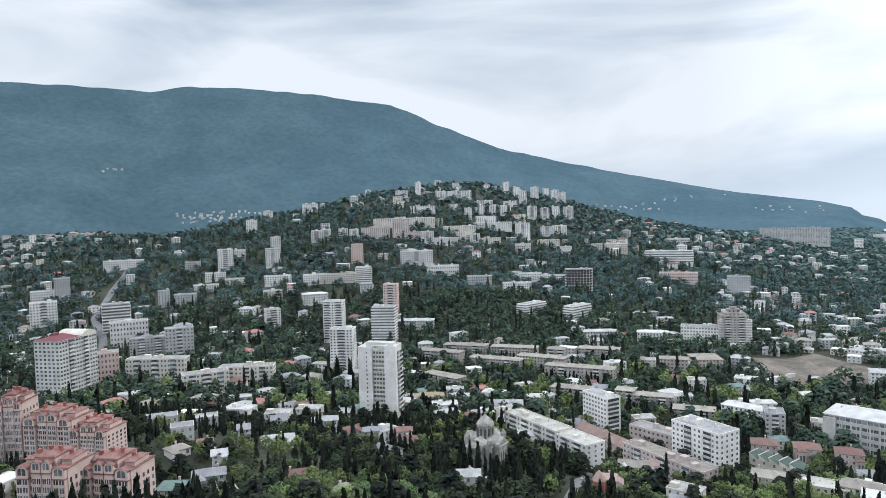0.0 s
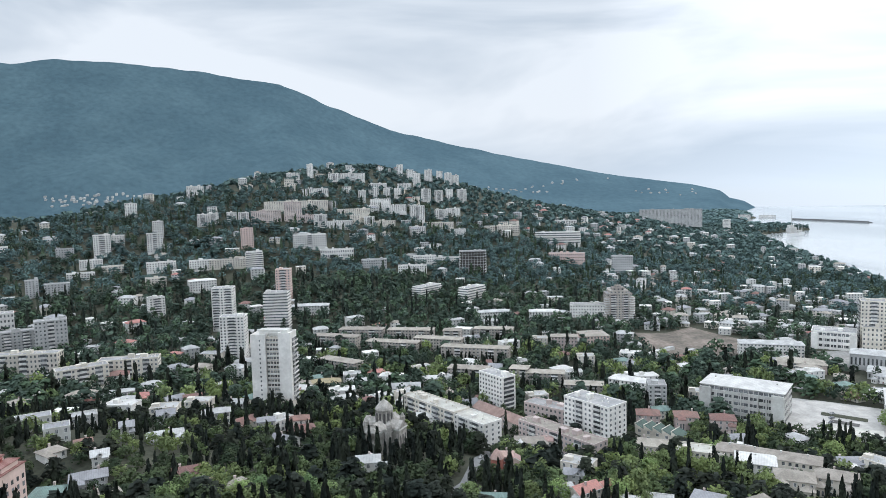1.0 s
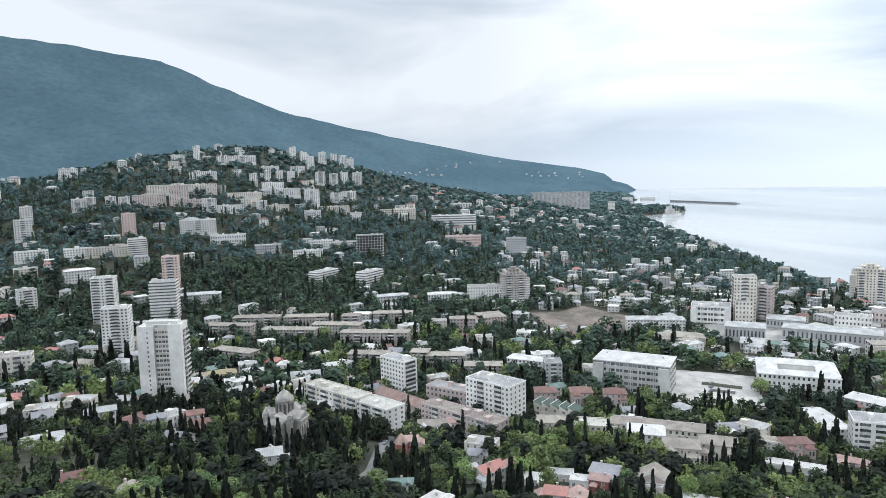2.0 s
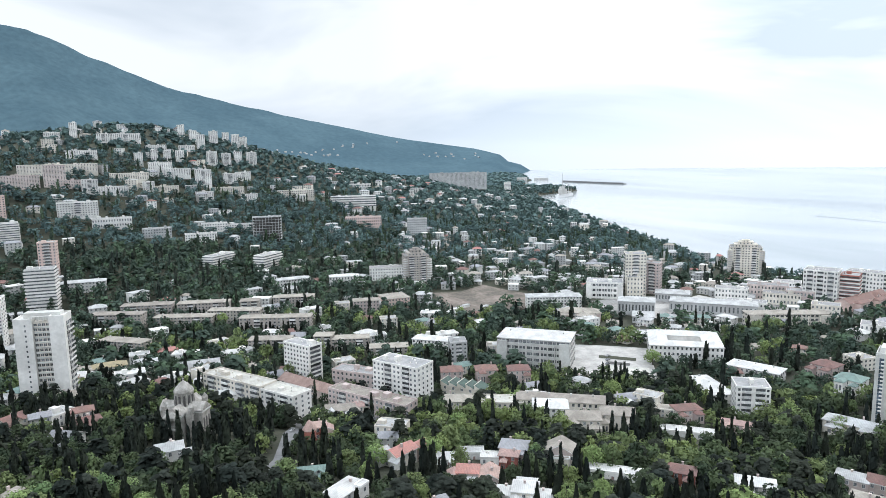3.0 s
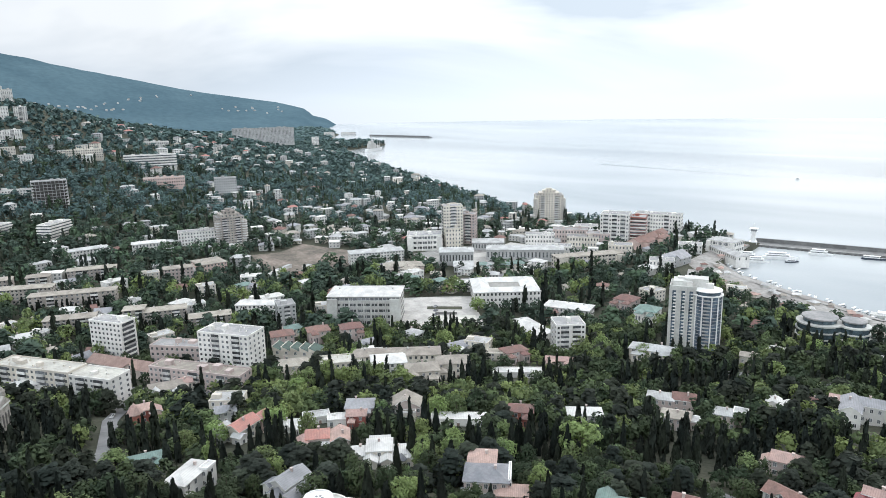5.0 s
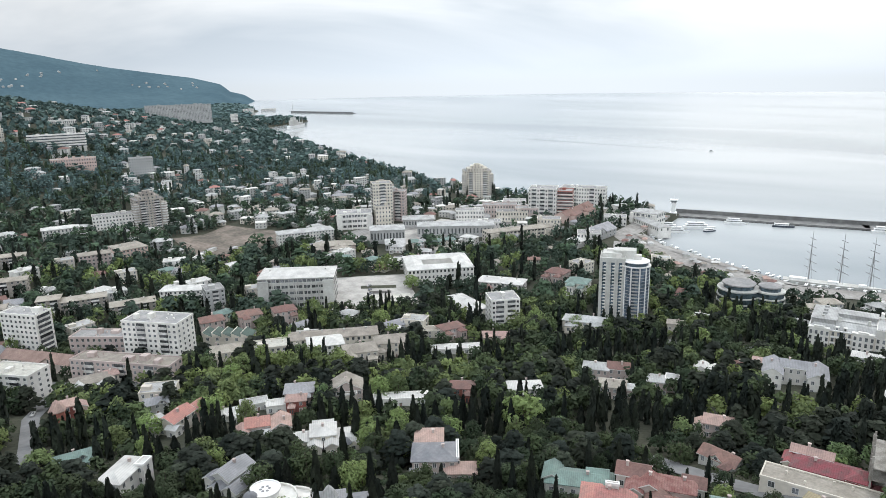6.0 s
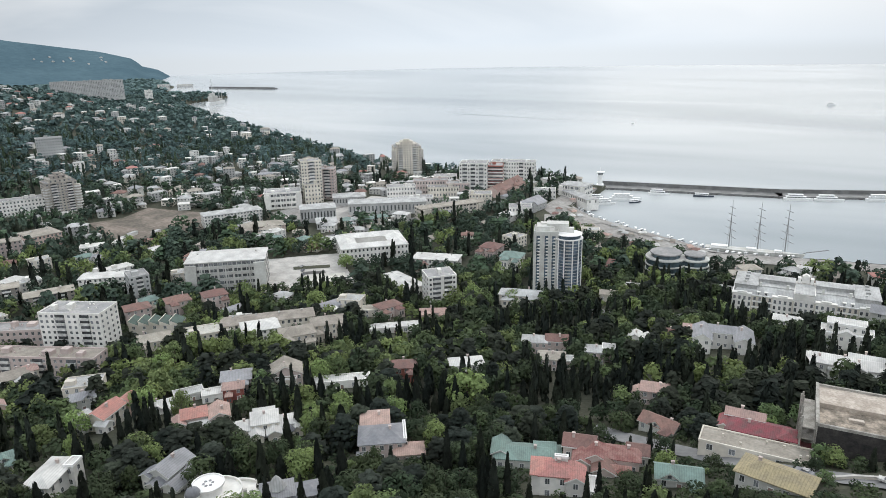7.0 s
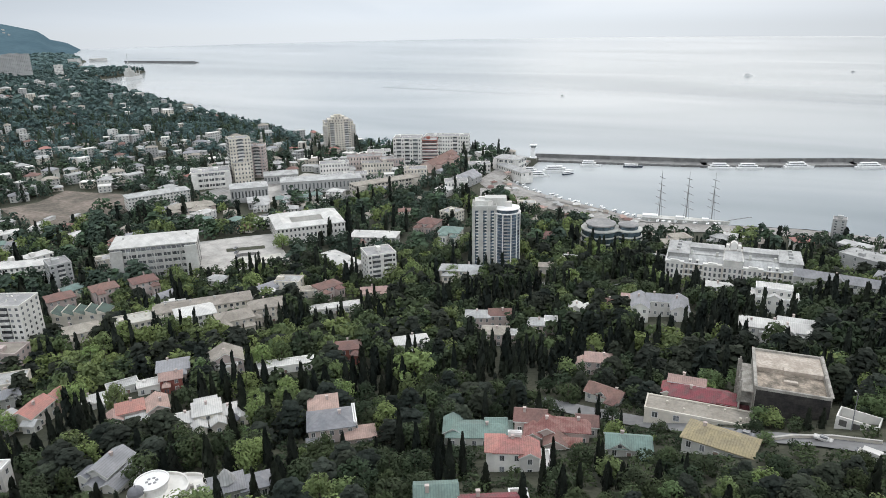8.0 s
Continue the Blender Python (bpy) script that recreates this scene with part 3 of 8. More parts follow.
def house(x, y, rz, w, d, h, wall, roof, col, floors=2, label="", group=""):
    """A villa: walls, roof, chimney, a door and windows one by one."""
    rng = random.Random(int(x * 5 + y * 11))
    ob = base("house", x, y, rz, w + 1, d + 1, label, "house", group)
    hw, hd = w / 2, d / 2
    h = max(h, 2.35 * floors)
    c, sn = math.cos(radians(rz)), math.sin(radians(rz))
    if x > -20:
        FRONT.append((x + sn * (d / 2 + 11), y - c * (d / 2 + 11), rz, w * 0.46, 11))
    fh = h / floors
    s = Shape()
    s.box(-hw, hw, -hd, hd, -5, h)
    if roof == "gable":
        s.face([(-hw, -hd, h), (-hw, hd, h), (-hw, 0, h + d * 0.27)][::-1])
        s.face([(hw, -hd, h), (hw, hd, h), (hw, 0, h + d * 0.27)])
    part("wall", s.mesh("wall", WALL[wall]), ob)
    s = Shape()
    if roof == "hip":
        s.hip(-hw - 0.6, hw + 0.6, -hd - 0.6, hd + 0.6, h + 0.03, min(w, d) * 0.22)
        s.box(-hw - 0.3, hw + 0.3, -hd - 0.3, hd + 0.3, h - 0.28, h - 0.2, 1)
    elif roof == "gable":
        t = d * 0.27
        for sy in (-1, 1):
            e, k = sy * (hd + 0.7), -0.7 / hd * t
            up = [(-hw - 0.6, e, h + k + 0.05), (hw + 0.6, e, h + k + 0.05), (hw + 0.6, 0, h + t + 0.05), (-hw - 0.6, 0, h + t + 0.05)]
            if sy > 0:
                up = up[::-1]
            s.face(up)
            dn = [(a, b, c - 0.22) for a, b, c in up]
            s.face(dn[::-1])
            for i in range(4):
                j = (i + 1) % 4
                s.face([dn[i], dn[j], up[j], up[i]], 1)
        g, u = min(w * 0.2, hd * 0.8), rng.choice((-0.22, 0.0, 0.22)) * w
        tg = min(t * 0.92, g * 0.8)
        f, k = -hd - 0.5, -0.35 / g * tg
        s.face([(u - g, f + 0.1, h - 0.3), (u + g, f + 0.1, h - 0.3), (u + g, f + 0.1, h), (u, f + 0.1, h + tg), (u - g, f + 0.1, h)], 1)
        for sx in (-1, 1):
            p = [(u + sx * (g + 0.35), f - 0.35, h + k + 0.12), (u, f - 0.35, h + tg + 0.12), (u, 0, h + tg + 0.12), (u + sx * (g + 0.35), -0.2, h + k + 0.12)]
            p = p if sx > 0 else p[::-1]
            s.face(p)
            s.face([(a, b, e - 0.18) for a, b, e in p][::-1], 1)
        if g > 1.2:
            s.box(u - 0.5, u + 0.5, f + 0.02, f + 0.15, h, h + tg * 0.55, 2)
    elif roof == "saw":
        n = 5
        for i in range(n):
            a, b = -hw + i * w / n, -hw + (i + 1) * w / n
            p = [(a, -hd - 0.5, h + 2.6), (b, -hd - 0.5, h), (b, hd + 0.5, h), (a, hd + 0.5, h + 2.6)]
            s.face(p)
            s.face([(a, hd + 0.5, h), (a, -hd - 0.5, h), (a, -hd - 0.5, h + 2.6), (a, hd + 0.5, h + 2.6)], 1)
            s.face([(a, -hd - 0.5, h), p[1], p[0]], 1)
            s.face([p[2], (a, hd + 0.5, h), p[3]], 1)
            s.box(a - 0.15, a + 0.15, -hd - 0.7, hd + 0.7, h + 2.4, h + 2.9, 1)
    else:
        s.box(-hw + 0.25, hw - 0.25, -hd + 0.25, hd - 0.25, h - 0.1, h + 0.1)
        s.ring(-hw - 0.15, hw + 0.15, -hd - 0.15, hd + 0.15, h - 0.3, h + 0.5, 0.4, 1)
        roof_clutter(s, w, d, h + 0.1, rng, 1, w > 13 and d > 9)
    part("roof", s.mesh("roof", ROOF[col], WALL[wall], M_GLASS), ob)
    if roof in ("hip", "gable"):
        c = Shape()
        u, q = rng.uniform(-0.3, 0.3) * w, rng.uniform(0.05, 0.25) * d
        c.box(u - 0.4, u + 0.4, q - 0.35, q + 0.35, h - 0.5, h + min(w, d) * 0.24 + 0.7)
        c.box(u - 0.5, u + 0.5, q - 0.45, q + 0.45, h + min(w, d) * 0.24 + 0.5, h + min(w, d) * 0.24 + 0.65)
        part("chimney", c.mesh("chimney", WALL["rose"]), ob)
    me = one_window(1.1 if w < 26 else 1.6, min(1.7, fh * 0.55))
    n, m = max(2, min(5 if floors < 3 else 4, int(w / 2.9))), 1
    for i in range(floors):
        for j in range(n):
            if i == 0 and j == n // 2:
                continue
            part("window", me, ob, at=(-hw + (j + 0.5) * w / n, -hd, i * fh + fh * 0.3))
        for j in range(m):
            part("window", me, ob, at=(hw, -hd + (j + 0.5) * d / m, i * fh + fh * 0.3), rz=90)
    # a lower wing or porch, as the old villas have
    for sx in ((rng.choice((-1, 1)),) if w < 15 else (-1, 1)) if roof in ("hip", "gable") and col != "gold" and rng.random() < 0.8 else ():
        a, q, z = rng.uniform(0.22, 0.34) * w, rng.uniform(0.25, 0.4) * d + 1.0, h * rng.uniform(0.62, 0.98)
        u = sx * (hw - a * rng.uniform(0.4, 1.0))
        c = Shape()
        c.box(u - a / 2, u + a / 2, -hd - q, -hd + 0.2, -5, z)
        c.box(u - a * 0.3, u - a * 0.08, -hd - q - 0.05, -hd - q, z * 0.35, z * 0.75, 1)
        c.box(u + a * 0.08, u + a * 0.3, -hd - q - 0.05, -hd - q, z * 0.35, z * 0.75, 1)
        part("wing", c.mesh("wing", WALL[wall], M_GLASS), ob)
        c = Shape()
        c.hip(u - a / 2 - 0.4, u + a / 2 + 0.4, -hd - q - 0.5, -hd + d * 0.3, z + 0.06, min(a, q) * 0.22 + 0.3, 0, 0.4)
        part("wing_roof", c.mesh("wing_roof", ROOF[col]), ob)
    if "door" not in CACHE:
        c = Shape()
        c.box(-0.55, 0.55, -0.06, 0.1, 0, 2.1, 0)
        c.box(-0.75, -0.55, -0.12, 0.1, 0, 2.3, 1)
        c.box(0.55, 0.75, -0.12, 0.1, 0, 2.3, 1)
        c.box(-0.55, 0.55, -0.12, 0.1, 2.1, 2.3, 1)
        CACHE["door"] = c.mesh("door", ROOF["brown"], M_FRAME)
    part("door", CACHE["door"], ob, at=(-hw + (n // 2 + 0.5) * w / n, -hd, 0.0))
    return ob

def villa(x, y, rz, volumes, label, category="house", turret=None):
    """A house of several volumes: place, width, depth and eaves height of each, its roof (hip, gx or gy: a gable along x or y, flat) and colours."""
    reach = max(max(abs(v[0]) + v[2] / 2, abs(v[1]) + v[3] / 2) for v in volumes)
    ob = base("villa", x, y, rz, reach * 1.5, reach * 1.5, label, category)
    open_to = Vector((-x, 25 - y)).normalized()
    FRONT.append((x + open_to.x * (reach + 4), y + open_to.y * (reach + 4), math.degrees(math.atan2(open_to.x, -open_to.y)), reach * 0.7, 6))
    rng = random.Random(int(x * 3 + y * 17))
    for k, (u, v, w, d, h, roof, col, wall) in enumerate(volumes):
        x0, x1, y0, y1 = u - w / 2, u + w / 2, v - d / 2, v + d / 2
        pitch = min(w, d) * (0.27 if roof in ("gx", "gy") else 0.2)
        s = Shape()
        s.box(x0, x1, y0, y1, -6, h)
        if roof == "gx":
            for e in (x0, x1):
                s.face([(e, y0, h), (e, y1, h), (e, v, h + d * 0.27)])
        if roof == "gy":
            for e in (y0, y1):
                s.face([(x0, e, h), (x1, e, h), (u, e, h + w * 0.27)])
        part("wall", s.mesh("wall", WALL[wall]), ob)
        r = Shape()
        if roof == "hip":
            r.hip(x0 - 0.55, x1 + 0.55, y0 - 0.55, y1 + 0.55, h + 0.2, pitch, 0, 0.45)
            r.ring(x0 - 0.3, x1 + 0.3, y0 - 0.3, y1 + 0.3, h - 0.3, h - 0.06, 0.32, 1)
        elif roof in ("gx", "gy"):
            span, run = (d, w) if roof == "gx" else (w, d)
            t = span * 0.27
            for sd in (-1, 1):
                e, z = sd * (span / 2 + 0.55), h - 0.55 * 0.54
                p = [(-run / 2 - 0.5, e, z + 0.16), (run / 2 + 0.5, e, z + 0.16), (run / 2 + 0.5, 0, h + t + 0.16), (-run / 2 - 0.5, 0, h + t + 0.16)]
                p = p if sd < 0 else p[::-1]
                q = [(a_, b_, z_ - 0.34) for a_, b_, z_ in p]
                if roof == "gy":
                    p, q = [(-b_, a_, z_) for a_, b_, z_ in p], [(-b_, a_, z_) for a_, b_, z_ in q]
                p, q = [(a_ + u, b_ + v, z_) for a_, b_, z_ in p], [(a_ + u, b_ + v, z_) for a_, b_, z_ in q]
                r.face(p)
                r.face(q[::-1], 1)
                for i in range(4):
                    j = (i + 1) % 4
                    r.face([q[i], q[j], p[j], p[i]], 1)
        else:
            r.box(x0 + 0.25, x1 - 0.25, y0 + 0.25, y1 - 0.25, h - 0.1, h + 0.1)
            r.ring(x0 - 0.12, x1 + 0.12, y0 - 0.12, y1 + 0.12, h - 0.25, h + 0.55, 0.36, 1)
        part("roof", r.mesh("roof", ROOF[col], M_TRIM), ob)
        if roof != "flat" and w * d > 45:
            m = Shape()
            cu, cv = u + rng.uniform(-0.22, 0.22) * w, v + rng.uniform(-0.2, 0.2) * d
            m.box(cu - 0.4, cu + 0.4, cv - 0.35, cv + 0.35, h, h + pitch + 0.9)
            m.box(cu - 0.5, cu + 0.5, cv - 0.45, cv + 0.45, h + pitch + 0.9, h + pitch + 1.1)
            part("chimney", m.mesh("chimney", WALL["rose"]), ob)
        floors = max(1, int(h / 2.9))
        me = one_window(1.1, 1.5)
        for f in range(floors):
            z = f * h / floors + h / floors * 0.32
            spots = [(x0 + (j + 0.5) * w / max(1, int(w / 2.8)), y0, 0) for j in range(max(1, int(w / 2.8)))]
            spots += [(x1, y0 + (j + 0.5) * d / max(1, int(d / 3.2)), 90) for j in range(max(1, int(d / 3.2)))]
            spots += [(x0, y0 + (j + 0.5) * d / max(1, int(d / 3.6)), -90) for j in range(max(1, int(d / 3.6)))]
            for a_, b_, turn in spots:
                if not any(i != k and abs(a_ - q[0]) < q[2] / 2 + 0.3 and abs(b_ - q[1]) < q[3] / 2 + 0.3 and q[4] > z for i, q in enumerate(volumes)):
                    part("window", me, ob, at=(a_, b_, z), rz=turn)
    if turret:
        u, v, rad, h, col, wall = turret
        m = Shape()
        m.tube(u, v, rad, -6, h, 8)
        part("turret", m.mesh("turret", WALL[wall]), ob)
        m = Shape()
        m.tube(u, v, rad + 0.4, h - 0.1, h + 0.2, 8)
        m.tube(u, v, rad + 0.4, h + 0.2, h + rad * 1.1, 8, 0, rad * 0.5)
        m.tube(u, v, rad * 0.5, h + rad * 1.1, h + rad * 1.6, 8, 0, 0.05)
        part("turret_roof", m.mesh("turret_roof", ROOF[col]), ob)
    return ob


# ---- landmarks ----
def mansard(x, y, rz, w, d, h, label=""):
    """An apartment house with projecting arched bays, deep loggias and a dark red mansard."""
    ob = base("apartment_house", x, y, rz, w + 4, d + 4, label, "building", "red-roofed apartment houses")
    hw, hd, n = w / 2, d / 2, max(8, round(h / 3.0))
    fh = h / n
    bays = [(-0.36, 0.12, 1.5), (-0.1, 0.09, 0.9), (0.1, 0.09, 0.9), (0.36, 0.12, 1.5)]
    s = Shape()
    s.box(-hw, hw, -hd, hd, -25, h)
    s.box(-w * 0.2, w * 0.2, -hd * 0.75, hd * 0.8, h, h + 3.0)
    for sx in (-1, 1):
        s.box(sx * w * 0.36 - w * 0.1, sx * w * 0.36 + w * 0.1, -hd * 0.5, hd * 0.7, h, h + 2.0)
    part("wall", s.mesh("wall", WALL["pink"]), ob)
    for k, q, o in bays:
        u, half, top = k * w, q * w, h - (0.4 if o > 1 else -1.6)
        bay = Shape()
        bay.box(u - half, u + half, -hd - o, -hd, -25, top)
        pts = [(u + half * math.cos(radians(a)), top + half * 0.55 * math.sin(radians(a))) for a in range(0, 181, 18)]
        bay.face([(e, -hd - o, z) for e, z in pts][::-1])
        for (e, z), (e2, z2) in zip(pts, pts[1:]):
            bay.face([(e, -hd - o - 0.3, z + 0.1), (e, -hd + 2, z + 0.1), (e2, -hd + 2, z2 + 0.1), (e2, -hd - o - 0.3, z2 + 0.1)], 2)
        arch = [(u + half * 0.66 * math.cos(radians(a)), top - 0.2 + half * 0.38 * math.sin(radians(a))) for a in range(0, 181, 18)]
        bay.face([(e, -hd - o - 0.05, z) for e, z in arch][::-1], 1)
        bay.face([(u - half * 0.66, -hd - o - 0.05, top - 1.9), (u + half * 0.66, -hd - o - 0.05, top - 1.9), (u + half * 0.66, -hd - o - 0.05, top - 0.2), (u - half * 0.66, -hd - o - 0.05, top - 0.2)], 1)
        bay.box(u - 0.12, u + 0.12, -hd - o - 0.12, -hd - o, top - 1.9, top + half * 0.3, 0)
        bay.box(u - half * 1.08, u + half * 1.08, -hd - o - 0.3, -hd, top - fh - 0.25, top - fh + 0.15, 2)
        part("arched_bay", bay.mesh("arched_bay", WALL["pink"], M_GLASS, ROOF["brickred"]), ob, "pink bay with an arched top window")
    c = Shape()
    c.box(-w * 0.21, w * 0.21, -hd * 0.8, hd * 0.85, h + 3.0, h + 3.4)
    c.hip(-w * 0.2, w * 0.2, -hd * 0.78, hd * 0.83, h + 3.66, 1.0)
    for sx in (-1, 1):
        u = sx * w * 0.36
        c.hip(u - w * 0.115, u + w * 0.115, -hd * 0.62, hd * 0.8, h + 2.26, 0.9)
        xs = sorted((sx * w * 0.21, sx * (hw + 0.4)))
        c.box(xs[0], xs[1], -hd - 0.4, hd + 0.4, h + 0.02, h + 0.32)
    part("roof", c.mesh("roof", ROOF["brickred"]), ob, "dark red sheet mansard roof")
    for k in (-0.3, -0.08, 0.12, 0.33):
        c = Shape()
        z = h + (3.6 if abs(k) < 0.2 else 2.2)
        c.box(k * w - 0.6, k * w + 0.6, -0.5, 0.5, z - 1.5, z + 2.0)
        c.box(k * w - 0.75, k * w + 0.75, -0.65, 0.65, z + 2.0, z + 2.25)
        part("chimney", c.mesh("chimney", WALL["brick"]), ob)
    key = ("mans", round(w), round(d), round(fh, 1))
    if key not in CACHE:
        g, b = Shape(), Shape()
        for k, q, o in bays:
            u, half, f = k * w, q * w, -hd - o
            for v in (-0.48, 0.48):
                g.box(u + (v - 0.36) * half, u + (v + 0.36) * half, f - 0.06, f + 0.05, fh * 0.2, fh * 0.84, 0)
                g.box(u + v * half - 0.05, u + v * half + 0.05, f - 0.1, f + 0.05, fh * 0.2, fh * 0.84, 1)
            b.box(u - half * 1.04, u + half * 1.04, f - 0.16, f, -0.12, 0.2)
        for v in (-0.225, 0.0, 0.225):
            g.box(v * w - w * 0.02, v * w + w * 0.02, -hd - 0.06, -hd + 0.1, fh * 0.12, fh * 0.86, 0)
            b.box(v * w - w * 0.025, v * w + w * 0.025, -hd - 0.7, -hd, -0.1, 0.05)
            b.box(v * w - w * 0.025, v * w + w * 0.025, -hd - 0.7, -hd - 0.6, 0.05, fh * 0.34)
        m = max(3, int(d / 2.6))
        for i in range(m):
            u = -hd + (i + 0.5) * d / m
            for xx in (-hw - 0.05, hw - 0.05):
                g.box(xx, xx + 0.1, u - 0.6, u + 0.6, fh * 0.25, fh * 0.8, 0)
        CACHE[key] = (g.mesh("glazing", M_GLASS, M_TRIM), b.mesh("loggia_tier", WALL["rose"]))
    for i in range(n - 1):
        part("glazing", CACHE[key][0], ob, at=(0, 0, i * fh))
        part("loggia_tier", CACHE[key][1], ob, at=(0, 0, i * fh))
    c, sn = math.cos(radians(rz)), math.sin(radians(rz))
    FRONT.append((x + sn * (d / 2 + 8), y - c * (d / 2 + 8), rz, w / 2 + 2, 9))
    return ob


M_BLUEGLASS = material("blue_tower_glass", (0.13, 0.175, 0.215), 0.14, 0.5, 0.25, each=0.4, spec=0.6)


def glass_tower(x, y, rz, w, d, h, label=""):
    ob = base("glass_tower", x, y, rz, w + 4, d + 4, label, "building")
    n = 17
    fh = (h - 3) / n
    s = Shape()
    s.box(-w * 0.5, -w * 0.02, -d * 0.2, d * 0.6, -6, h)
    s.box(-w * 0.46, -w * 0.1, 0, d * 0.5, h, h + 3.0)
    s.box(-w * 0.25, w * 0.2, d * 0.1, d * 0.5, h - 1, h + 4.5)
    for k in (-0.5, -0.33, -0.17, -0.02):
        s.box(k * w - 0.4, k * w + 0.4, -d * 0.2 - 0.6, -d * 0.2, -6, h)
    s.ring(-w * 0.5 - 0.3, 0, -d * 0.2 - 0.3, d * 0.6 + 0.3, h - 0.4, h + 1.0, 0.5)
    part("slab", s.mesh("slab", WALL["pale"]), ob, "white slab with narrow window columns")
    r, cx, cy = w * 0.27, w * 0.2, 0.0
    g = Shape()
    g.tube(cx, cy, r, -6, h - 4, 28)
    part("glass_drum", g.mesh("glass_drum", M_BLUEGLASS), ob, "curved blue-grey glass drum")
    p = Shape()
    for a in (180, 222, 252, 288, 318, 360):
        u, v = cx + (r + 0.1) * math.cos(radians(a)), cy + (r + 0.1) * math.sin(radians(a))
        p = Shape()
        p.tube(u, v, 0.42, -6, h - 4, 6)
        part("pier", p.mesh("pier", M_TRIM), ob, "white vertical pier")
    c = Shape()
    c.tube(cx, cy, r + 0.9, h - 4, h - 3.5, 28)
    c.tube(cx, cy, r - 0.8, h - 3.5, h - 1.2, 28, 1)
    c.tube(cx, cy, r + 0.2, h - 1.2, h - 0.8, 28)
    part("cornice", c.mesh("cornice", M_TRIM, M_BLUEGLASS), ob, "white ring cornice over a glazed roof storey")
    for u, v, a, b, z in ((cx + 1, cy + 2.5, 2.4, 2.0, 2.2), (cx - 4, cy + 4, 1.6, 1.6, 1.4), (-w * 0.3, d * 0.35, 2.6, 1.6, 4.2), (-w * 0.14, d * 0.05, 1.6, 1.4, 2.4)):
        c = Shape()
        c.box(u - a, u + a, v - b, v + b, h - 1, h + z)
        part("roof_house", c.mesh("roof_house", WALL["white"]), ob)
    f, wn_ = Shape(), Shape()
    f.tube(cx, cy, r + 0.06, -0.1, 0.22, 28)
    f.box(cx - 1.8, cx + 1.8, cy - r - 0.9, cy - r + 0.6, -0.1, 0.1)
    f.box(cx - 1.8, cx + 1.8, cy - r - 0.9, cy - r - 0.8, 0.1, fh * 0.4)
    for k in (-0.42, -0.25, -0.1):
        wn_.box(k * w - 1.1, k * w + 1.1, -d * 0.2 - 0.06, -d * 0.2 + 0.1, fh * 0.05, fh * 0.95, 0)
        wn_.box(k * w - 0.2, k * w + 1.3, -d * 0.2 - 0.8, -d * 0.2, -0.1, fh * 0.3, 1)
    for q in (-0.05, 0.15, 0.35, 0.5):
        wn_.box(-w * 0.5 - 0.06, -w * 0.5 + 0.1, q * d - 1.0, q * d + 1.0, fh * 0.25, fh * 0.8, 0)
    m1, m2 = f.mesh("floor_edge", WALL["grey"]), wn_.mesh("glazing", M_BLUEGLASS, WALL["white"])
    for i in range(n):
        part("glazing", m2, ob, at=(0, 0, 1 + i * fh))
        if i < n - 1:
            part("floor_edge", m1, ob, at=(0, 0, 1 + i * fh))
    return ob


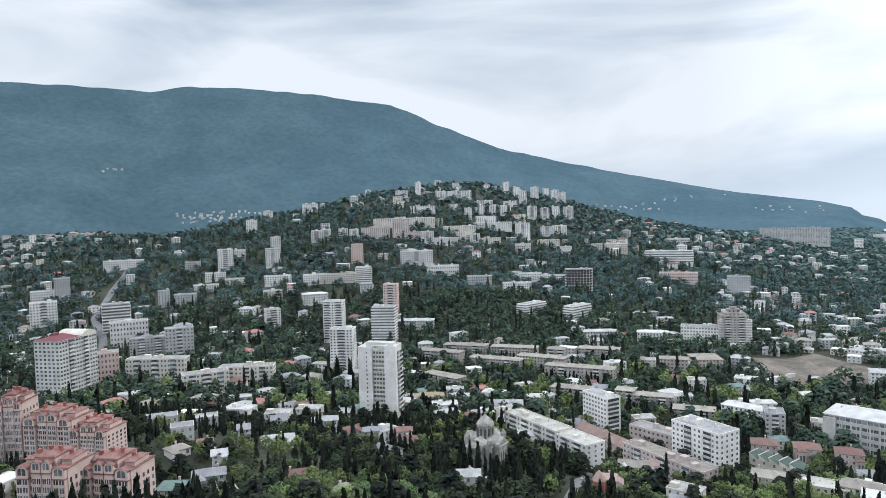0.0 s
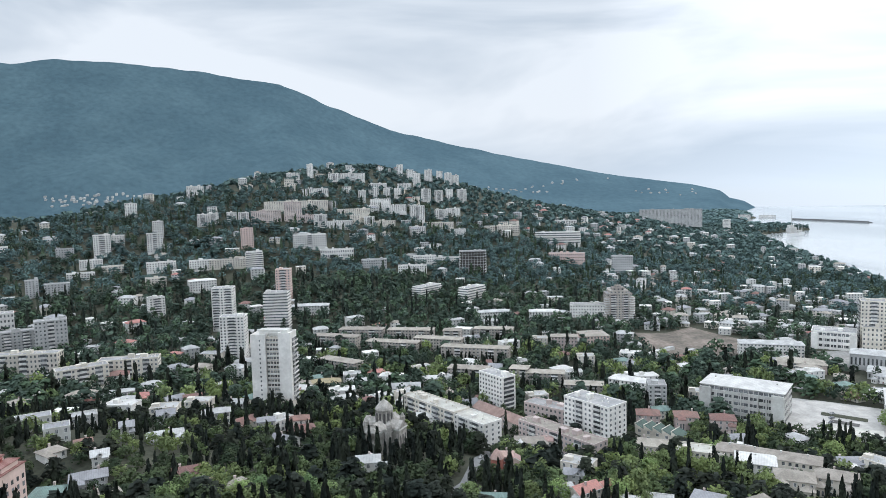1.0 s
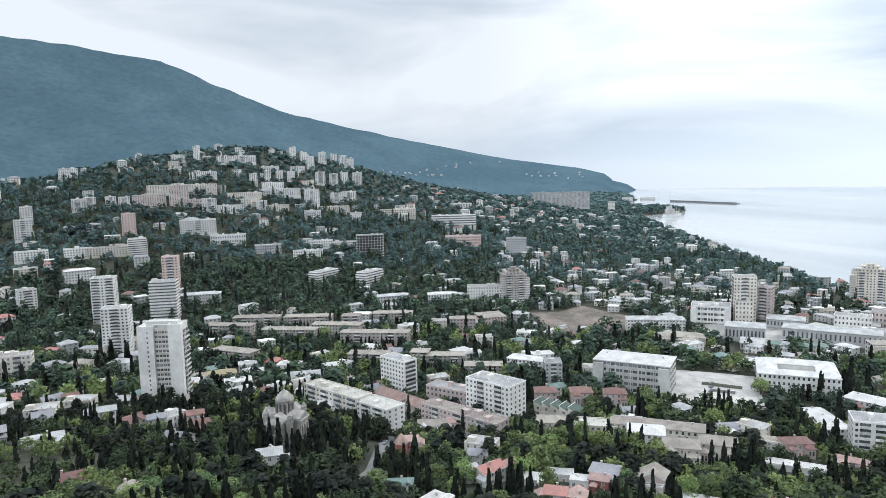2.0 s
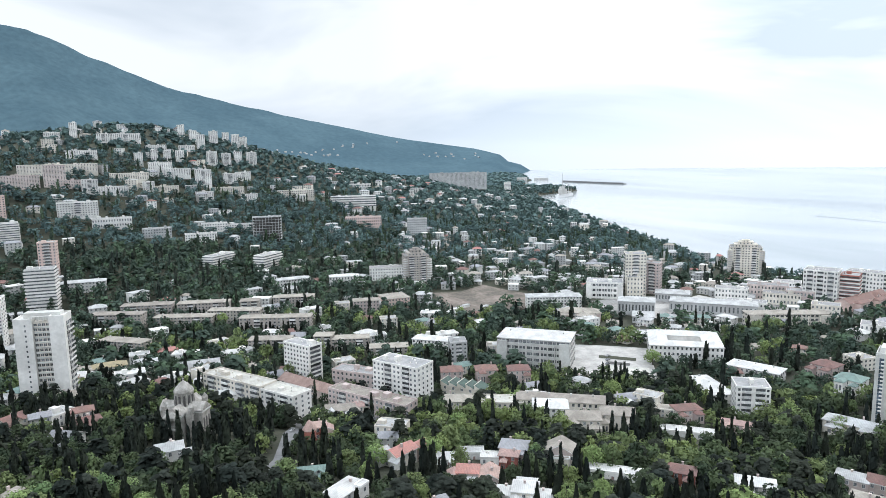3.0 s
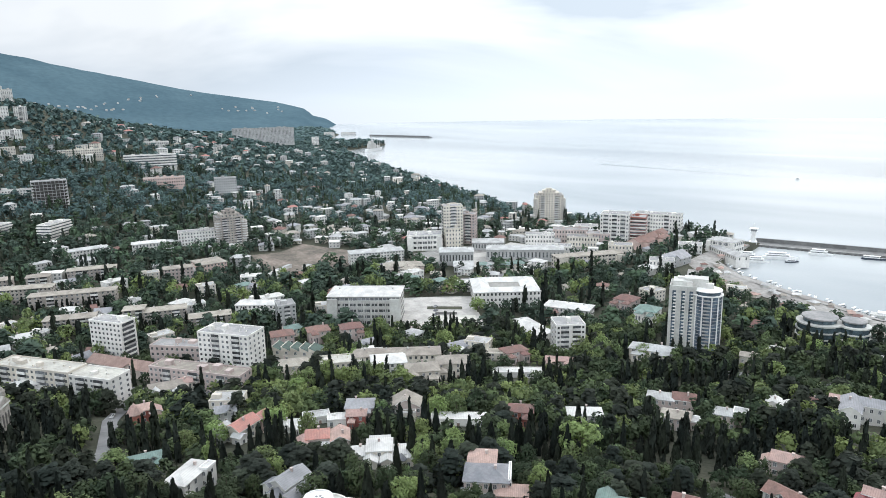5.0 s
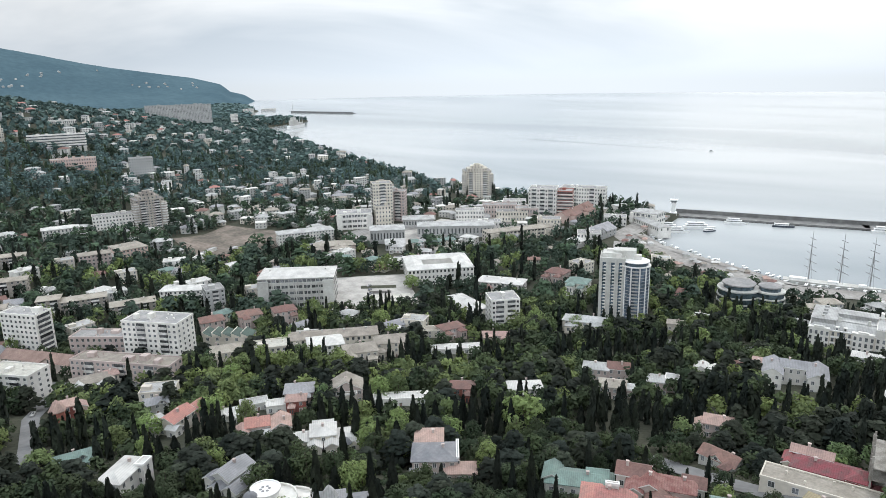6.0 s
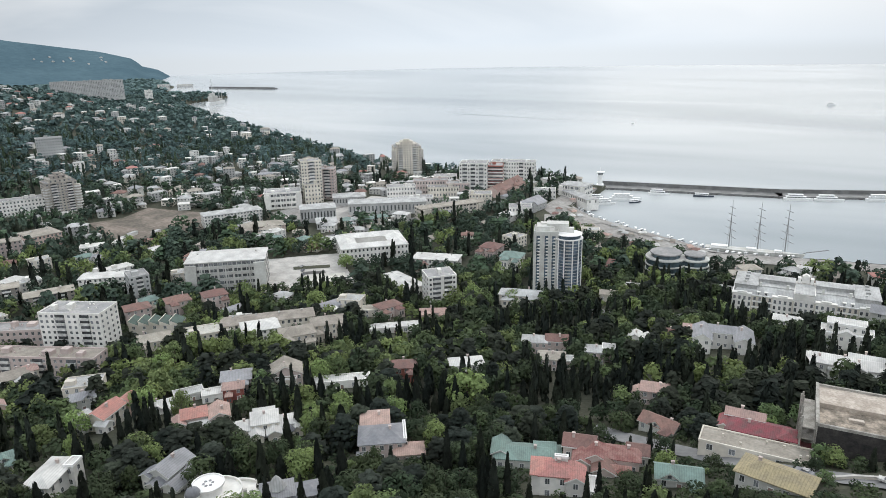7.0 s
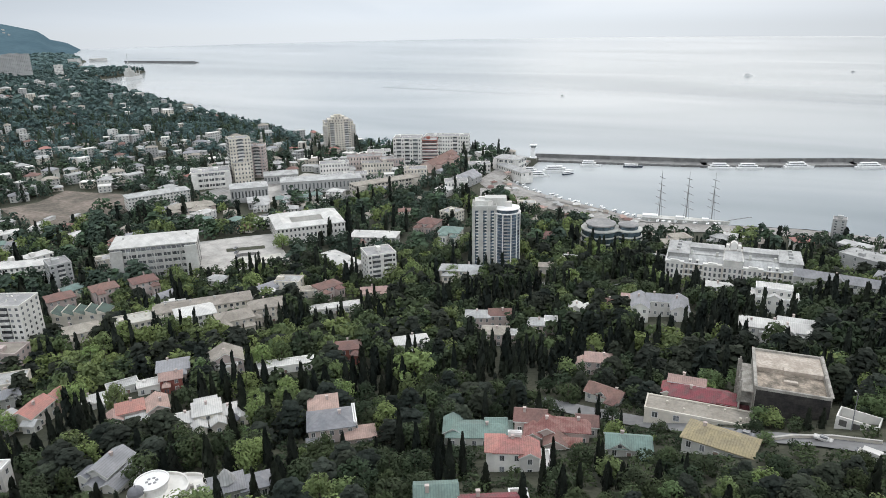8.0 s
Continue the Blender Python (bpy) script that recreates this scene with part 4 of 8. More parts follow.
def slab_tower(x, y, rz, w, d, h, label=""):
    """A tall slab: two blank piers that frame a recessed middle with window bands, balconies on the narrow side."""
    ob = base("slab_tower", x, y, rz, w + 4, d + 4, label, "building")
    hw, hd, n = w / 2, d / 2, 16
    fh = (h - 2.5) / n
    s = Shape()
    s.box(-hw + 0.6, hw - 0.6, -hd + 1.6, hd, -6, h - 1.6)
    part("core", s.mesh("core", WALL["cream"]), ob)
    for x0, x1, top in ((-hw, -hw + w * 0.37, h - 0.6), (hw - w * 0.3, hw, h + 0.6)):
        p = Shape()
        p.box(x0, x1, -hd, hd - 1.5, -6, top)
        p.ring(x0 - 0.1, x1 + 0.1, -hd - 0.1, hd - 1.4, top - 0.3, top + 0.9, 0.4)
        part("pier", p.mesh("pier", WALL["white"]), ob, "blank white pier")
    r = Shape()
    r.box(-hw * 0.7, hw * 0.75, -hd * 0.3, hd * 0.6, h - 1.6, h + 2.6)
    for i in range(6):
        u = -hw * 0.25 + i * w * 0.095
        r.box(u - 0.3, u + 0.3, -hd + 1.7, -hd + 2.3, h - 1.6, h + 0.8)
    r.box(-hw * 0.3, hw * 0.45, -hd + 1.5, -hd + 2.4, h + 0.8, h + 1.2)
    part("roof_house", r.mesh("roof_house", WALL["pale"]), ob)
    g, b, l = Shape(), Shape(), Shape()
    f = -hd + 1.6
    for i in range(4):
        u = -hw + w * 0.37 + (i + 0.5) * w * 0.0825
        g.box(u - 0.82, u + 0.82, f - 0.06, f + 0.1, fh * 0.38, fh * 0.86, 0)
        g.box(u - 0.04, u + 0.04, f - 0.1, f + 0.1, fh * 0.38, fh * 0.86, 1)
    b.box(-hw + w * 0.37, hw - w * 0.3, f - 0.35, f, -0.1, fh * 0.26)
    for u in (-hw + w * 0.23,):
        g.box(u - 0.45, u + 0.45, -hd - 0.06, -hd + 0.1, fh * 0.4, fh * 0.8, 0)
    for sx in (-1, 1):
        e = sorted((sx * hw, sx * (hw + 1.1)))
        l.box(e[0], e[1], -hd * 0.55, hd * 0.75, -0.1, 0.1)
        q = sorted((sx * (hw + 1.0), sx * (hw + 1.12)))
        l.box(q[0], q[1], -hd * 0.55, hd * 0.75, 0.1, fh * 0.36)
        k = sorted((sx * (hw - 0.1), sx * (hw + 0.05)))
        for v in (-0.35, 0.0, 0.35, 0.62):
            g.box(k[0], k[1], v * hd - 0.9, v * hd + 0.9, fh * 0.12, fh * 0.84, 0)
    meshes = (("glazing", g.mesh("glazing", M_GLASS, M_FRAME)), ("floor_edge", b.mesh("floor_edge", WALL["pale"])), ("loggia_tier", l.mesh("loggia_tier", M_RAIL)))
    for i in range(n):
        for name, me in meshes:
            part(name, me, ob, at=(0, 0, i * fh))
    return ob


def church(x, y, rz, w, d, h, label=""):
    ob = base("church", x, y, rz, 18, 24, label, "church")
    pieces = [("nave", (-7, 7, -7, 7, -6, h * 0.45)), ("nave_arm", (-4, 4, -11, 11, -6, h * 0.5)), ("transept", (-11, 11, -4, 4, -6, h * 0.5 - 0.02)), ("porch", (-3.2, 3.2, -14.5, -11, -6, h * 0.3)), ("stair", (-8.4, 8.4, -13, -9, -10, 0.5))]
    pieces += [("buttress", (k * 6.2 - 1.2, k * 6.2 + 1.2, -8.4, -6, -6, h * 0.52)) for k in (-1, 1)]
    for name, box in pieces:
        s = Shape()
        s.box(*box)
        part(name, s.mesh(name, WALL["stone"]), ob)
    for u, v in ((-7, -7), (7, -7), (7, 7), (-7, 7)):
        s = Shape()
        s.tube(u, v, 1.1, -6, h * 0.52, 8)
        part("corner_shaft", s.mesh("corner_shaft", WALL["stone"]), ob)
    for g, rr in ((Matrix.Identity(3), 0), (Matrix.Identity(3), 90)):
        r = Shape()
        for yy in (-11.4, 11.4):
            r.face([(-4.5, yy, h * 0.5), (4.5, yy, h * 0.5), (0, yy, h * 0.62)] if yy < 0 else [(4.5, yy, h * 0.5), (-4.5, yy, h * 0.5), (0, yy, h * 0.62)])
        r.face([(-4.5, -11.4, h * 0.5), (0, -11.4, h * 0.62), (0, 11.4, h * 0.62), (-4.5, 11.4, h * 0.5)])
        r.face([(4.5, 11.4, h * 0.5), (0, 11.4, h * 0.62), (0, -11.4, h * 0.62), (4.5, -11.4, h * 0.5)])
        part("gable_roof", r.mesh("gable_roof", WALL["stone"]), ob, rz=rr)
    t = Shape()
    t.tube(0, 0, 4.3, h * 0.5, h * 0.78, 12)
    t.tube(0, 0, 4.8, h * 0.78, h * 0.80, 12)
    for a in range(0, 360, 30):
        u, v = 4.3 * math.cos(radians(a + 15)), 4.3 * math.sin(radians(a + 15))
        t.tube(u, v, 0.4, h * 0.5, h * 0.78, 6)
    part("drum", t.mesh("drum", WALL["stone"]), ob, "twelve-sided stone drum")
    t = Shape()
    t.tube(0, 0, 4.9, h * 0.80, h * 0.84, 12, 0, 4.4)
    t.tube(0, 0, 4.4, h * 0.84, h * 0.92, 12, 0, 2.4)
    t.tube(0, 0, 2.4, h * 0.92, h * 0.98, 12, 0, 0.2)
    t.box(-0.12, 0.12, -0.12, 0.12, h * 0.96, h + 0.9)
    t.box(-0.6, 0.6, -0.1, 0.1, h + 0.3, h + 0.55)
    part("dome_roof", t.mesh("dome_roof", WALL["stone"]), ob, "pale faceted stone dome")
    # open belfry over the porch, and corner turrets
    b = Shape()
    for u, v in ((-2.6, -14), (2.6, -14), (-2.6, -11.5), (2.6, -11.5)):
        b.box(u - 0.5, u + 0.5, v - 0.5, v + 0.5, h * 0.3, h * 0.46)
    b.box(-3.4, 3.4, -14.8, -10.9, h * 0.46, h * 0.5)
    b.hip(-3.3, 3.3, -14.7, -11.0, h * 0.5 + 0.05, 2.2)
    part("belfry", b.mesh("belfry", WALL["stone"]), ob)
    for u, v in ((-7, -7), (7, -7), (7, 7), (-7, 7)):
        b = Shape()
        b.tube(u, v, 1.5, h * 0.52, h * 0.6, 8)
        b.tube(u, v, 1.7, h * 0.6, h * 0.68, 8, 0, 0.1)
        part("turret", b.mesh("turret", WALL["stone"]), ob)
    b = Shape()
    for i in range(12):
        q = radians(30 * i)
        b.tube(4.25 * math.cos(q), 4.25 * math.sin(q), 0.55, h * 0.55, h * 0.74, 5)
    part("drum_window", b.mesh("drum_window", M_VOID), ob, "tall dark drum windows")
    def arch(wide, z0, z1):
        m, r = Shape(), wide / 2
        m.face([(-r, 0, z0), (r, 0, z0)] + [(r * math.cos(radians(q)), 0, z1 - r + r * math.sin(radians(q))) for q in range(0, 181, 30)])
        m.box(-r - 0.25, r + 0.25, -0.25, 0.0, z0 - 0.35, z0 - 0.05, 1)
        return m.mesh("arched_window", M_VOID, WALL["stone"])

    slim, wide = arch(1.3, h * 0.14, h * 0.36), arch(2.6, 0.3, h * 0.24)
    for u, v, turn in ((-2.2, -11.06, 0), (2.2, -11.06, 0), (-5.6, -7.06, 0), (5.6, -7.06, 0), (7.06, -5.6, 90), (7.06, 5.6, 90), (11.06, -2.4, 90), (11.06, 0, 90), (11.06, 2.4, 90), (-7.06, -5.6, -90), (-11.06, 0, -90)):
        part("arched_window", slim, ob, at=(u, v, 0), rz=turn)
    part("portal", wide, ob, at=(0, -14.58, 0))
    part("portal", wide, ob, at=(3.28, -12.8, 0), rz=90)
    for x0, x1, y0, y1, z in ((-7.4, 7.4, -7.4, 7.4, h * 0.45), (-4.5, 4.5, -11.5, 11.5, h * 0.5 - 0.5), (-11.5, 11.5, -4.5, 4.5, h * 0.5 - 0.55), (-3.6, 3.6, -14.9, -10.8, h * 0.3)):
        c = Shape()
        c.ring(x0, x1, y0, y1, z - 0.5, z + 0.1, 0.6)
        part("cornice", c.mesh("cornice", WALL["pale"]), ob, "pale stone cornice")
    return ob


def rotunda(x, y, rz, w, d, h, label=""):
    """A white round house: an outer ring terrace, an inner drum with a parapet and a small domed turret."""
    ob = base("rotunda_house", x, y, rz, w, d, label, "house")
    r = w * 0.46

    def hollow(s, cx, cy, ro, ri, z0, z1, n=40):
        for i in range(n):
            a, b = 2 * math.pi * i / n, 2 * math.pi * (i + 1) / n
            p = [(cx + q * math.cos(e), cy + q * math.sin(e)) for q in (ro, ri) for e in (a, b)]
            s.face([(*p[0], z0), (*p[1], z0), (*p[1], z1), (*p[0], z1)])
            s.face([(*p[3], z0), (*p[2], z0), (*p[2], z1), (*p[3], z1)])
            s.face([(*p[0], z1), (*p[1], z1), (*p[3], z1), (*p[2], z1)])

    s = Shape()
    s.tube(4.6, -1.2, 8.6, -8, h - 2.2, 40)
    hollow(s, 4.6, -1.2, 8.9, 8.4, h - 2.2, h - 1.4)
    part("terrace_wall", s.mesh("terrace_wall", WALL["white"]), ob)
    s = Shape()
    s.tube(0.8, 0, 6.2, h - 2.2, h + 0.4, 40)
    hollow(s, 0.8, 0, 6.5, 6.1, h + 0.4, h + 1.2)
    part("drum_wall", s.mesh("drum_wall", WALL["white"]), ob)
    s = Shape()
    s.tube(-1.4, 1.2, 3.6, h + 0.4, h + 2.6, 36)
    s.tube(-1.4, 1.2, 4.2, h + 2.6, h + 3.0, 36)
    hollow(s, -1.4, 1.2, 4.3, 4.0, h + 3.0, h + 3.3)
    part("upper_disc", s.mesh("upper_disc", M_TRIM), ob)
    s = Shape()
    s.tube(-5.4, -1.6, 1.9, -8, h + 2.2, 16)
    s.tube(-5.4, -1.6, 2.2, h + 2.2, h + 2.6, 16)
    part("turret", s.mesh("turret", WALL["white"]), ob)
    t = Shape()
    t.dome(-5.4, -1.6, 2.1, h + 2.6, 2.0, 16)
    t.tube(-5.4, -1.6, 0.1, h + 4.5, h + 5.6, 6)
    part("dome", t.mesh("dome", ROOF["slate"]), ob, "small dark metal dome")
    c, sn = math.cos(radians(rz)), math.sin(radians(rz))
    clear(x + sn * 15, y - c * 15, rz, 22, 14)
    s = Shape()
    s.box(-r * 1.15, -r * 0.4, -4.5, 3.5, -8, h - 2.6)
    part("side_wing", s.mesh("side_wing", WALL["white"]), ob)
    for a in range(0, 360, 60):
        e = Shape()
        u, v = -1.4 + 1.2 * math.cos(radians(a)), 1.2 + 1.2 * math.sin(radians(a))
        e.tube(u, v, 0.45, h + 3.0, h + 3.1, 5)
        part("roof_vent", e.mesh("roof_vent", ROOF["grey"]), ob, "grey roof vent")
    for i in range(3):
        q = Shape()
        q.box(7.2 + i * 1.6, 8.2 + i * 1.6, 0.5 - i * 1.2, 1.3 - i * 1.2, h - 2.2, h - 1.2)
        part("roof_box", q.mesh("roof_box", WALL["pale"]), ob)
    for a in range(190, 351, 20):
        u, v = math.cos(radians(a)), math.sin(radians(a))
        part("window", one_window(1.6, 2.2), ob, at=(4.6 + 8.6 * u, -1.2 + 8.6 * v, h - 5.4), rz=a + 90)
    return ob


M_OLDROOF = material("rotting_roof_felt", (0.38, 0.32, 0.26), 0.95, 0.5, 0.3, 0.1, second=(0.15, 0.13, 0.105), fine=5)
M_SCREED = material("pale_roof_screed", (0.50, 0.44, 0.38), 0.95, 0.4, 0.25, 0.05, second=(0.36, 0.31, 0.26), fine=5)

# near-black colour for the shade inside the hall's open front
M_FRONT_SHADE = material("open_front_shade", (0.055, 0.05, 0.047), 0.95, 0.5, 0.3, second=(0.025, 0.024, 0.024))


def ruin(x, y, rz, w, d, h, label=""):
    ob = base("derelict_hall", x, y, rz, w + 4, d, label, "building")
    hw, hd = w / 2, d / 2
    s = Shape()
    s.box(-hw, hw, -hd + 3, hd, -6, h * 0.55, 0)
    s.ring(-hw, hw, -hd, hd, h * 0.55, h * 0.72, 0.6, 0)
    pieces = [("column", (-hw + 0.1 + i * (w - 0.8) / 2, -hw + 0.7 + i * (w - 0.8) / 2, -hd + 0.4, -hd + 1.0, -6, h * 0.56)) for i in range(3)]
    pieces += [("annexe_slab", (-hw - 3.6, -hw, -hd * 0.55, hd * 0.85, z, z + 0.3)) for z in (-0.5, h * 0.2, h * 0.41)]
    pieces += [("broken_pier", (-hw - 3.7 - 0.3 * (i % 2), -hw - 3.2, -hd * 0.55 + i * 2.6, -hd * 0.55 + i * 2.6 + 0.5, -8, h * (0.62, 0.5, 0.66, 0.44, 0.7, 0.55, 0.62, 0.5)[i])) for i in range(8)]
    pieces += [("roof_rim", (sx * hw - 0.4, sx * hw + 0.4, -hd, hd, h * 0.72 + 0.02, h * 0.72 + 0.25)) for sx in (-1, 1)]
    for name, box in pieces:
        c = Shape()
        c.box(*box)
        part(name, c.mesh(name, WALL["stone"]), ob)
    part("shell", s.mesh("shell", WALL["stone"], M_VOID), ob, "stained concrete shell")
    # dark sheets across the front stand in for the shaded inside
    v = Shape()
    v.box(-hw + 0.7, hw - 0.7, -hd + 2.8, -hd + 3.2, -5, h * 0.54)
    v.box(-hw + 0.2, hw - 0.2, -hd - 0.12, -hd + 0.05, -3, h * 0.67)
    part("dark_opening", v.mesh("dark_opening", M_FRONT_SHADE), ob)
    r = Shape()
    r.box(-hw + 0.6, hw - 0.6, -hd + 0.6, hd * 0.1, h * 0.55, h * 0.60, 0)
    r.box(-hw + 0.6, hw - 0.6, hd * 0.1, hd - 0.6, h * 0.55, h * 0.68, 1)
    r.box(-1.6, 1.6, hd * 0.05, hd * 0.05 + 2.4, h * 0.6, h * 0.60 + 1.6, 1)
    r.box(-1.8, 2.0, -hd * 0.35, -hd * 0.35 + 1.2, h * 0.6, h * 0.60 + 0.7, 1)
    part("flat_roof", r.mesh("flat_roof", M_OLDROOF, M_SCREED), ob, "patchy brown roofing on two levels")
    return ob


def palace(x, y, rz, w, d, h, label=""):
    """A long hotel: a steep pale mansard with dormers over shaded storeys, raised end and centre pavilions, a broken crest."""
    ob = base("palace_hotel", x, y, rz, w, d, label, "hotel")
    c, sn = math.cos(radians(rz)), math.sin(radians(rz))
    FRONT.append((x + sn * (d / 2 + 16), y - c * (d / 2 + 16), rz, w * 0.5, 16))
    hw, hd = w / 2, d / 2
    eaves, ends = h * 0.72, (-0.5, 0.5)
    s = Shape()
    s.box(-hw, hw, -hd, hd, -6, eaves)
    part("wall", s.mesh("wall", WALL["cream"]), ob)
    fronts = [(k * (w - 10), 5.0, 1.4) for k in (-0.5, -0.17, 0.17, 0.5)]
    for u, half, out in fronts:
        s = Shape()
        s.box(u - half, u + half, -hd - out, -hd + 2, -6, eaves + 0.9)
        s.box(u - half - 0.3, u + half + 0.3, -hd - out - 0.3, -hd + 2, eaves + 0.9, eaves + 1.3)
        s.box(u - half * 0.5, u + half * 0.5, -hd - out - 0.1, -hd, eaves + 1.3, eaves + 2.2)
        part("pavilion", s.mesh("pavilion", WALL["white"]), ob)
    s = Shape()
    s.box(-hw - 0.5, hw + 0.5, -hd - 0.6, hd + 0.5, eaves + 0.02, eaves + 0.5)
    part("cornice", s.mesh("cornice", M_TRIM), ob)
    # the mansard: three bent strips up to a flat deck, sunk in the middle of both halves
    r = Shape()
    steps = [(0.2, eaves + 0.5), (2.0, h * 0.86), (4.2, h * 0.97), (6.2, h)]
    for (a, z), (b, z2) in zip(steps, steps[1:]):
        p = [(-hw + a * 0.7, -hd + a, z), (hw - a * 0.7, -hd + a, z), (hw - a * 0.7, hd - a, z), (-hw + a * 0.7, hd - a, z)]
        q = [(-hw + b * 0.7, -hd + b, z2), (hw - b * 0.7, -hd + b, z2), (hw - b * 0.7, hd - b, z2), (-hw + b * 0.7, hd - b, z2)]
        for n in range(4):
            m = (n + 1) % 4
            r.face([p[n], p[m], q[m], q[n]])
    a = steps[-1][0]
    r.box(-hw + a * 0.7, hw - a * 0.7, -hd + a, hd - a, h - 0.4, h + 0.02)
    r.ring(-hw + a * 0.7, hw - a * 0.7, -hd + a, hd - a, h, h + 0.5, 0.4)
    part("roof", r.mesh("roof", ROOF["pale"]), ob, "pale grey metal mansard with a flat deck")
    for u0, u1 in ((-hw + 13, -5.5), (5.5, hw - 13)):
        t = Shape()
        t.box(u0, u1, -1, hd - 7.5, h, h + 2.0)
        t.hip(u0 - 0.5, u1 + 0.5, -1.5, hd - 7, h + 2.2, 0.9)
        part("attic", t.mesh("attic", ROOF["pale"]), ob, "long pale attic with a low roof")
    for k in ends:
        u = k * (w - 13)
        t = Shape()
        t.box(u - 6, u + 6, -hd + 3, hd - 3, h * 0.8, h + 1.0)
        t.hip(u - 6.4, u + 6.4, -hd + 2.6, hd - 2.6, h + 1.25, 1.3, 0, 0.42)
        for v in (-6, 0, 6):
            t.box(u - 1.1, u + 1.1, v - 0.8, v + 0.8, h + 1, h + 3.4)
        part("end_roof", t.mesh("end_roof", ROOF["pale"]), ob, "raised end roof with stacks")
    t = Shape()
    t.box(-5, 5, -hd - 0.6, hd - 8, -6, h + 0.4)
    t.box(-5.4, 5.4, -hd - 1.0, hd - 7.6, h + 0.4, h + 0.7)
    t.box(-4.9, 4.9, -hd - 0.5, 2, h + 0.7, h + 0.95, 1)
    t.box(-4.2, -2.4, 2, 6, h + 1.2, h + 4.2)
    t.box(2.4, 4.2, 2, 6, h + 1.2, h + 4.2)
    t.box(-2.0, 2.0, 3, 6, h + 1.2, h + 5.2)
    t.face([(-2.0, 2.95, h + 5.2), (2.0, 2.95, h + 5.2), (0, 2.95, h + 6.6)])
    t.face([(-2.0, 2.95, h + 5.2), (0, 2.95, h + 6.6), (0, 6, h + 6.6), (-2.0, 6, h + 5.2)])
    t.face([(0, 2.95, h + 6.6), (2.0, 2.95, h + 5.2), (2.0, 6, h + 5.2), (0, 6, h + 6.6)])
    part("centre_pavilion", t.mesh("centre_pavilion", WALL["white"], ROOF["pale"]), ob, "white centre pavilion with a stepped crest")
    n = int(w / 3.7)
    for i in range(n):
        u = -hw + (i + 0.5) * w / n
        if abs(u) > 6 and not any(abs(u - q[0]) < q[1] for q in fronts):
            m = Shape()
            m.box(u - 0.75, u + 0.75, -hd + 0.35, -hd + 2.6, eaves + 0.6, eaves + 2.1)
            m.box(u - 0.5, u + 0.5, -hd + 0.27, -hd + 0.4, eaves + 0.8, eaves + 1.9, 1)
            m.box(u - 0.95, u + 0.95, -hd + 0.2, -hd + 2.8, eaves + 2.1, eaves + 2.35)
            part("dormer", m.mesh("dormer", WALL["white"], M_GLASS), ob)
    for k in (-0.42, -0.31, -0.12, 0.12, 0.3, 0.4):
        ch = Shape()
        ch.box(k * w - 0.7, k * w + 0.7, -hd + 5.4, -hd + 6.6, h - 1, h + 2.6)
        part("chimney", ch.mesh("chimney", WALL["pale"]), ob)
    for i in range(3):
        g, fh = Shape(), eaves / 3
        n = int(w / 2.6)
        for j in range(n):
            u = -hw + (j + 0.5) * w / n
            front = min([-hd - q[2] for q in fronts if abs(u - q[0]) < q[1] - 0.6] + [-hd - 0.6 if abs(u) < 5 else -hd])
            g.box(u - 0.6, u + 0.6, front - 0.06, front + 0.1, i * fh + fh * 0.2, i * fh + fh * 0.82, 0)
            if front == -hd:
                g.box(u - 1.2, u + 1.2, front - 1.1, front, i * fh - 0.1, i * fh + 0.1, 1)
                g.box(u - 1.2, u + 1.2, front - 1.1, front - 1.0, i * fh + 0.1, i * fh + 0.8, 1)
        part("glazing", g.mesh("glazing", M_GLASS, M_TRIM), ob)
    return ob


def round_house(x, y, rz, w, d, h, label=""):
    ob = base("round_pavilion", x, y, rz, w, w, label, "building")
    r = w / 2
    s = Shape()
    s.tube(0, 0, r, -6, h * 0.8, 28)
    part("glass_wall", s.mesh("glass_wall", M_BLUEGLASS), ob)
    c = Shape()
    for z in (0.25, 0.52, 0.8):
        c.tube(0, 0, r + 0.7, h * z - 0.5, h * z + 0.4, 28)
    top = Shape()
    top.tube(0, 0, r * 0.75, h * 0.8, h * 0.98, 24, 1)
    top.tube(0, 0, r * 0.82, h * 0.98, h * 1.03, 24)
    part("roof_storey", top.mesh("roof_storey", ROOF["felt"], M_BLUEGLASS), ob, "set-back glazed storey under a grey roof")
    part("ring_slab", c.mesh("ring_slab", WALL["pale"]), ob, "pale ring slabs")
    return ob

# ---- harbour ----
M_HULL = material("white_hull", (0.76, 0.76, 0.75), 0.4, 0.1, 0.3)
M_DARKHULL = material("dark_hull", (0.05, 0.06, 0.08), 0.4, 0.2, 0.3)
M_MAST = material("painted_spar", (0.30, 0.30, 0.30), 0.6, 0.2, 0.5)


def along(p, q):
    v = Vector((q[0] - p[0], q[1] - p[1]))
    return v.length, math.degrees(math.atan2(v.y, v.x))


def hull(s, length, beam, z0, z1, mat=0, n=8):
    """A hull with a pointed bow at +x and a narrower waterline."""
    def ring(z, k):
        pts = []
        for i in range(n + 1):
            u = i / n
            half = beam / 2 * min(1.0, (1 - u) * 2.6 + 0.02) * (0.85 if u < 0.1 else 1.0) * k
            pts.append((-length / 2 + u * length * (1.0 if k > 0.9 else 0.97), half, z))
        return pts + [(a, -b, c) for a, b, c in pts[::-1]]
    lo, hi = ring(z0, 0.75), ring(z1, 1.0)
    for i in range(len(lo)):
        j = (i + 1) % len(lo)
        s.face([lo[j], lo[i], hi[i], hi[j]], mat)
    s.face(hi[::-1], mat)


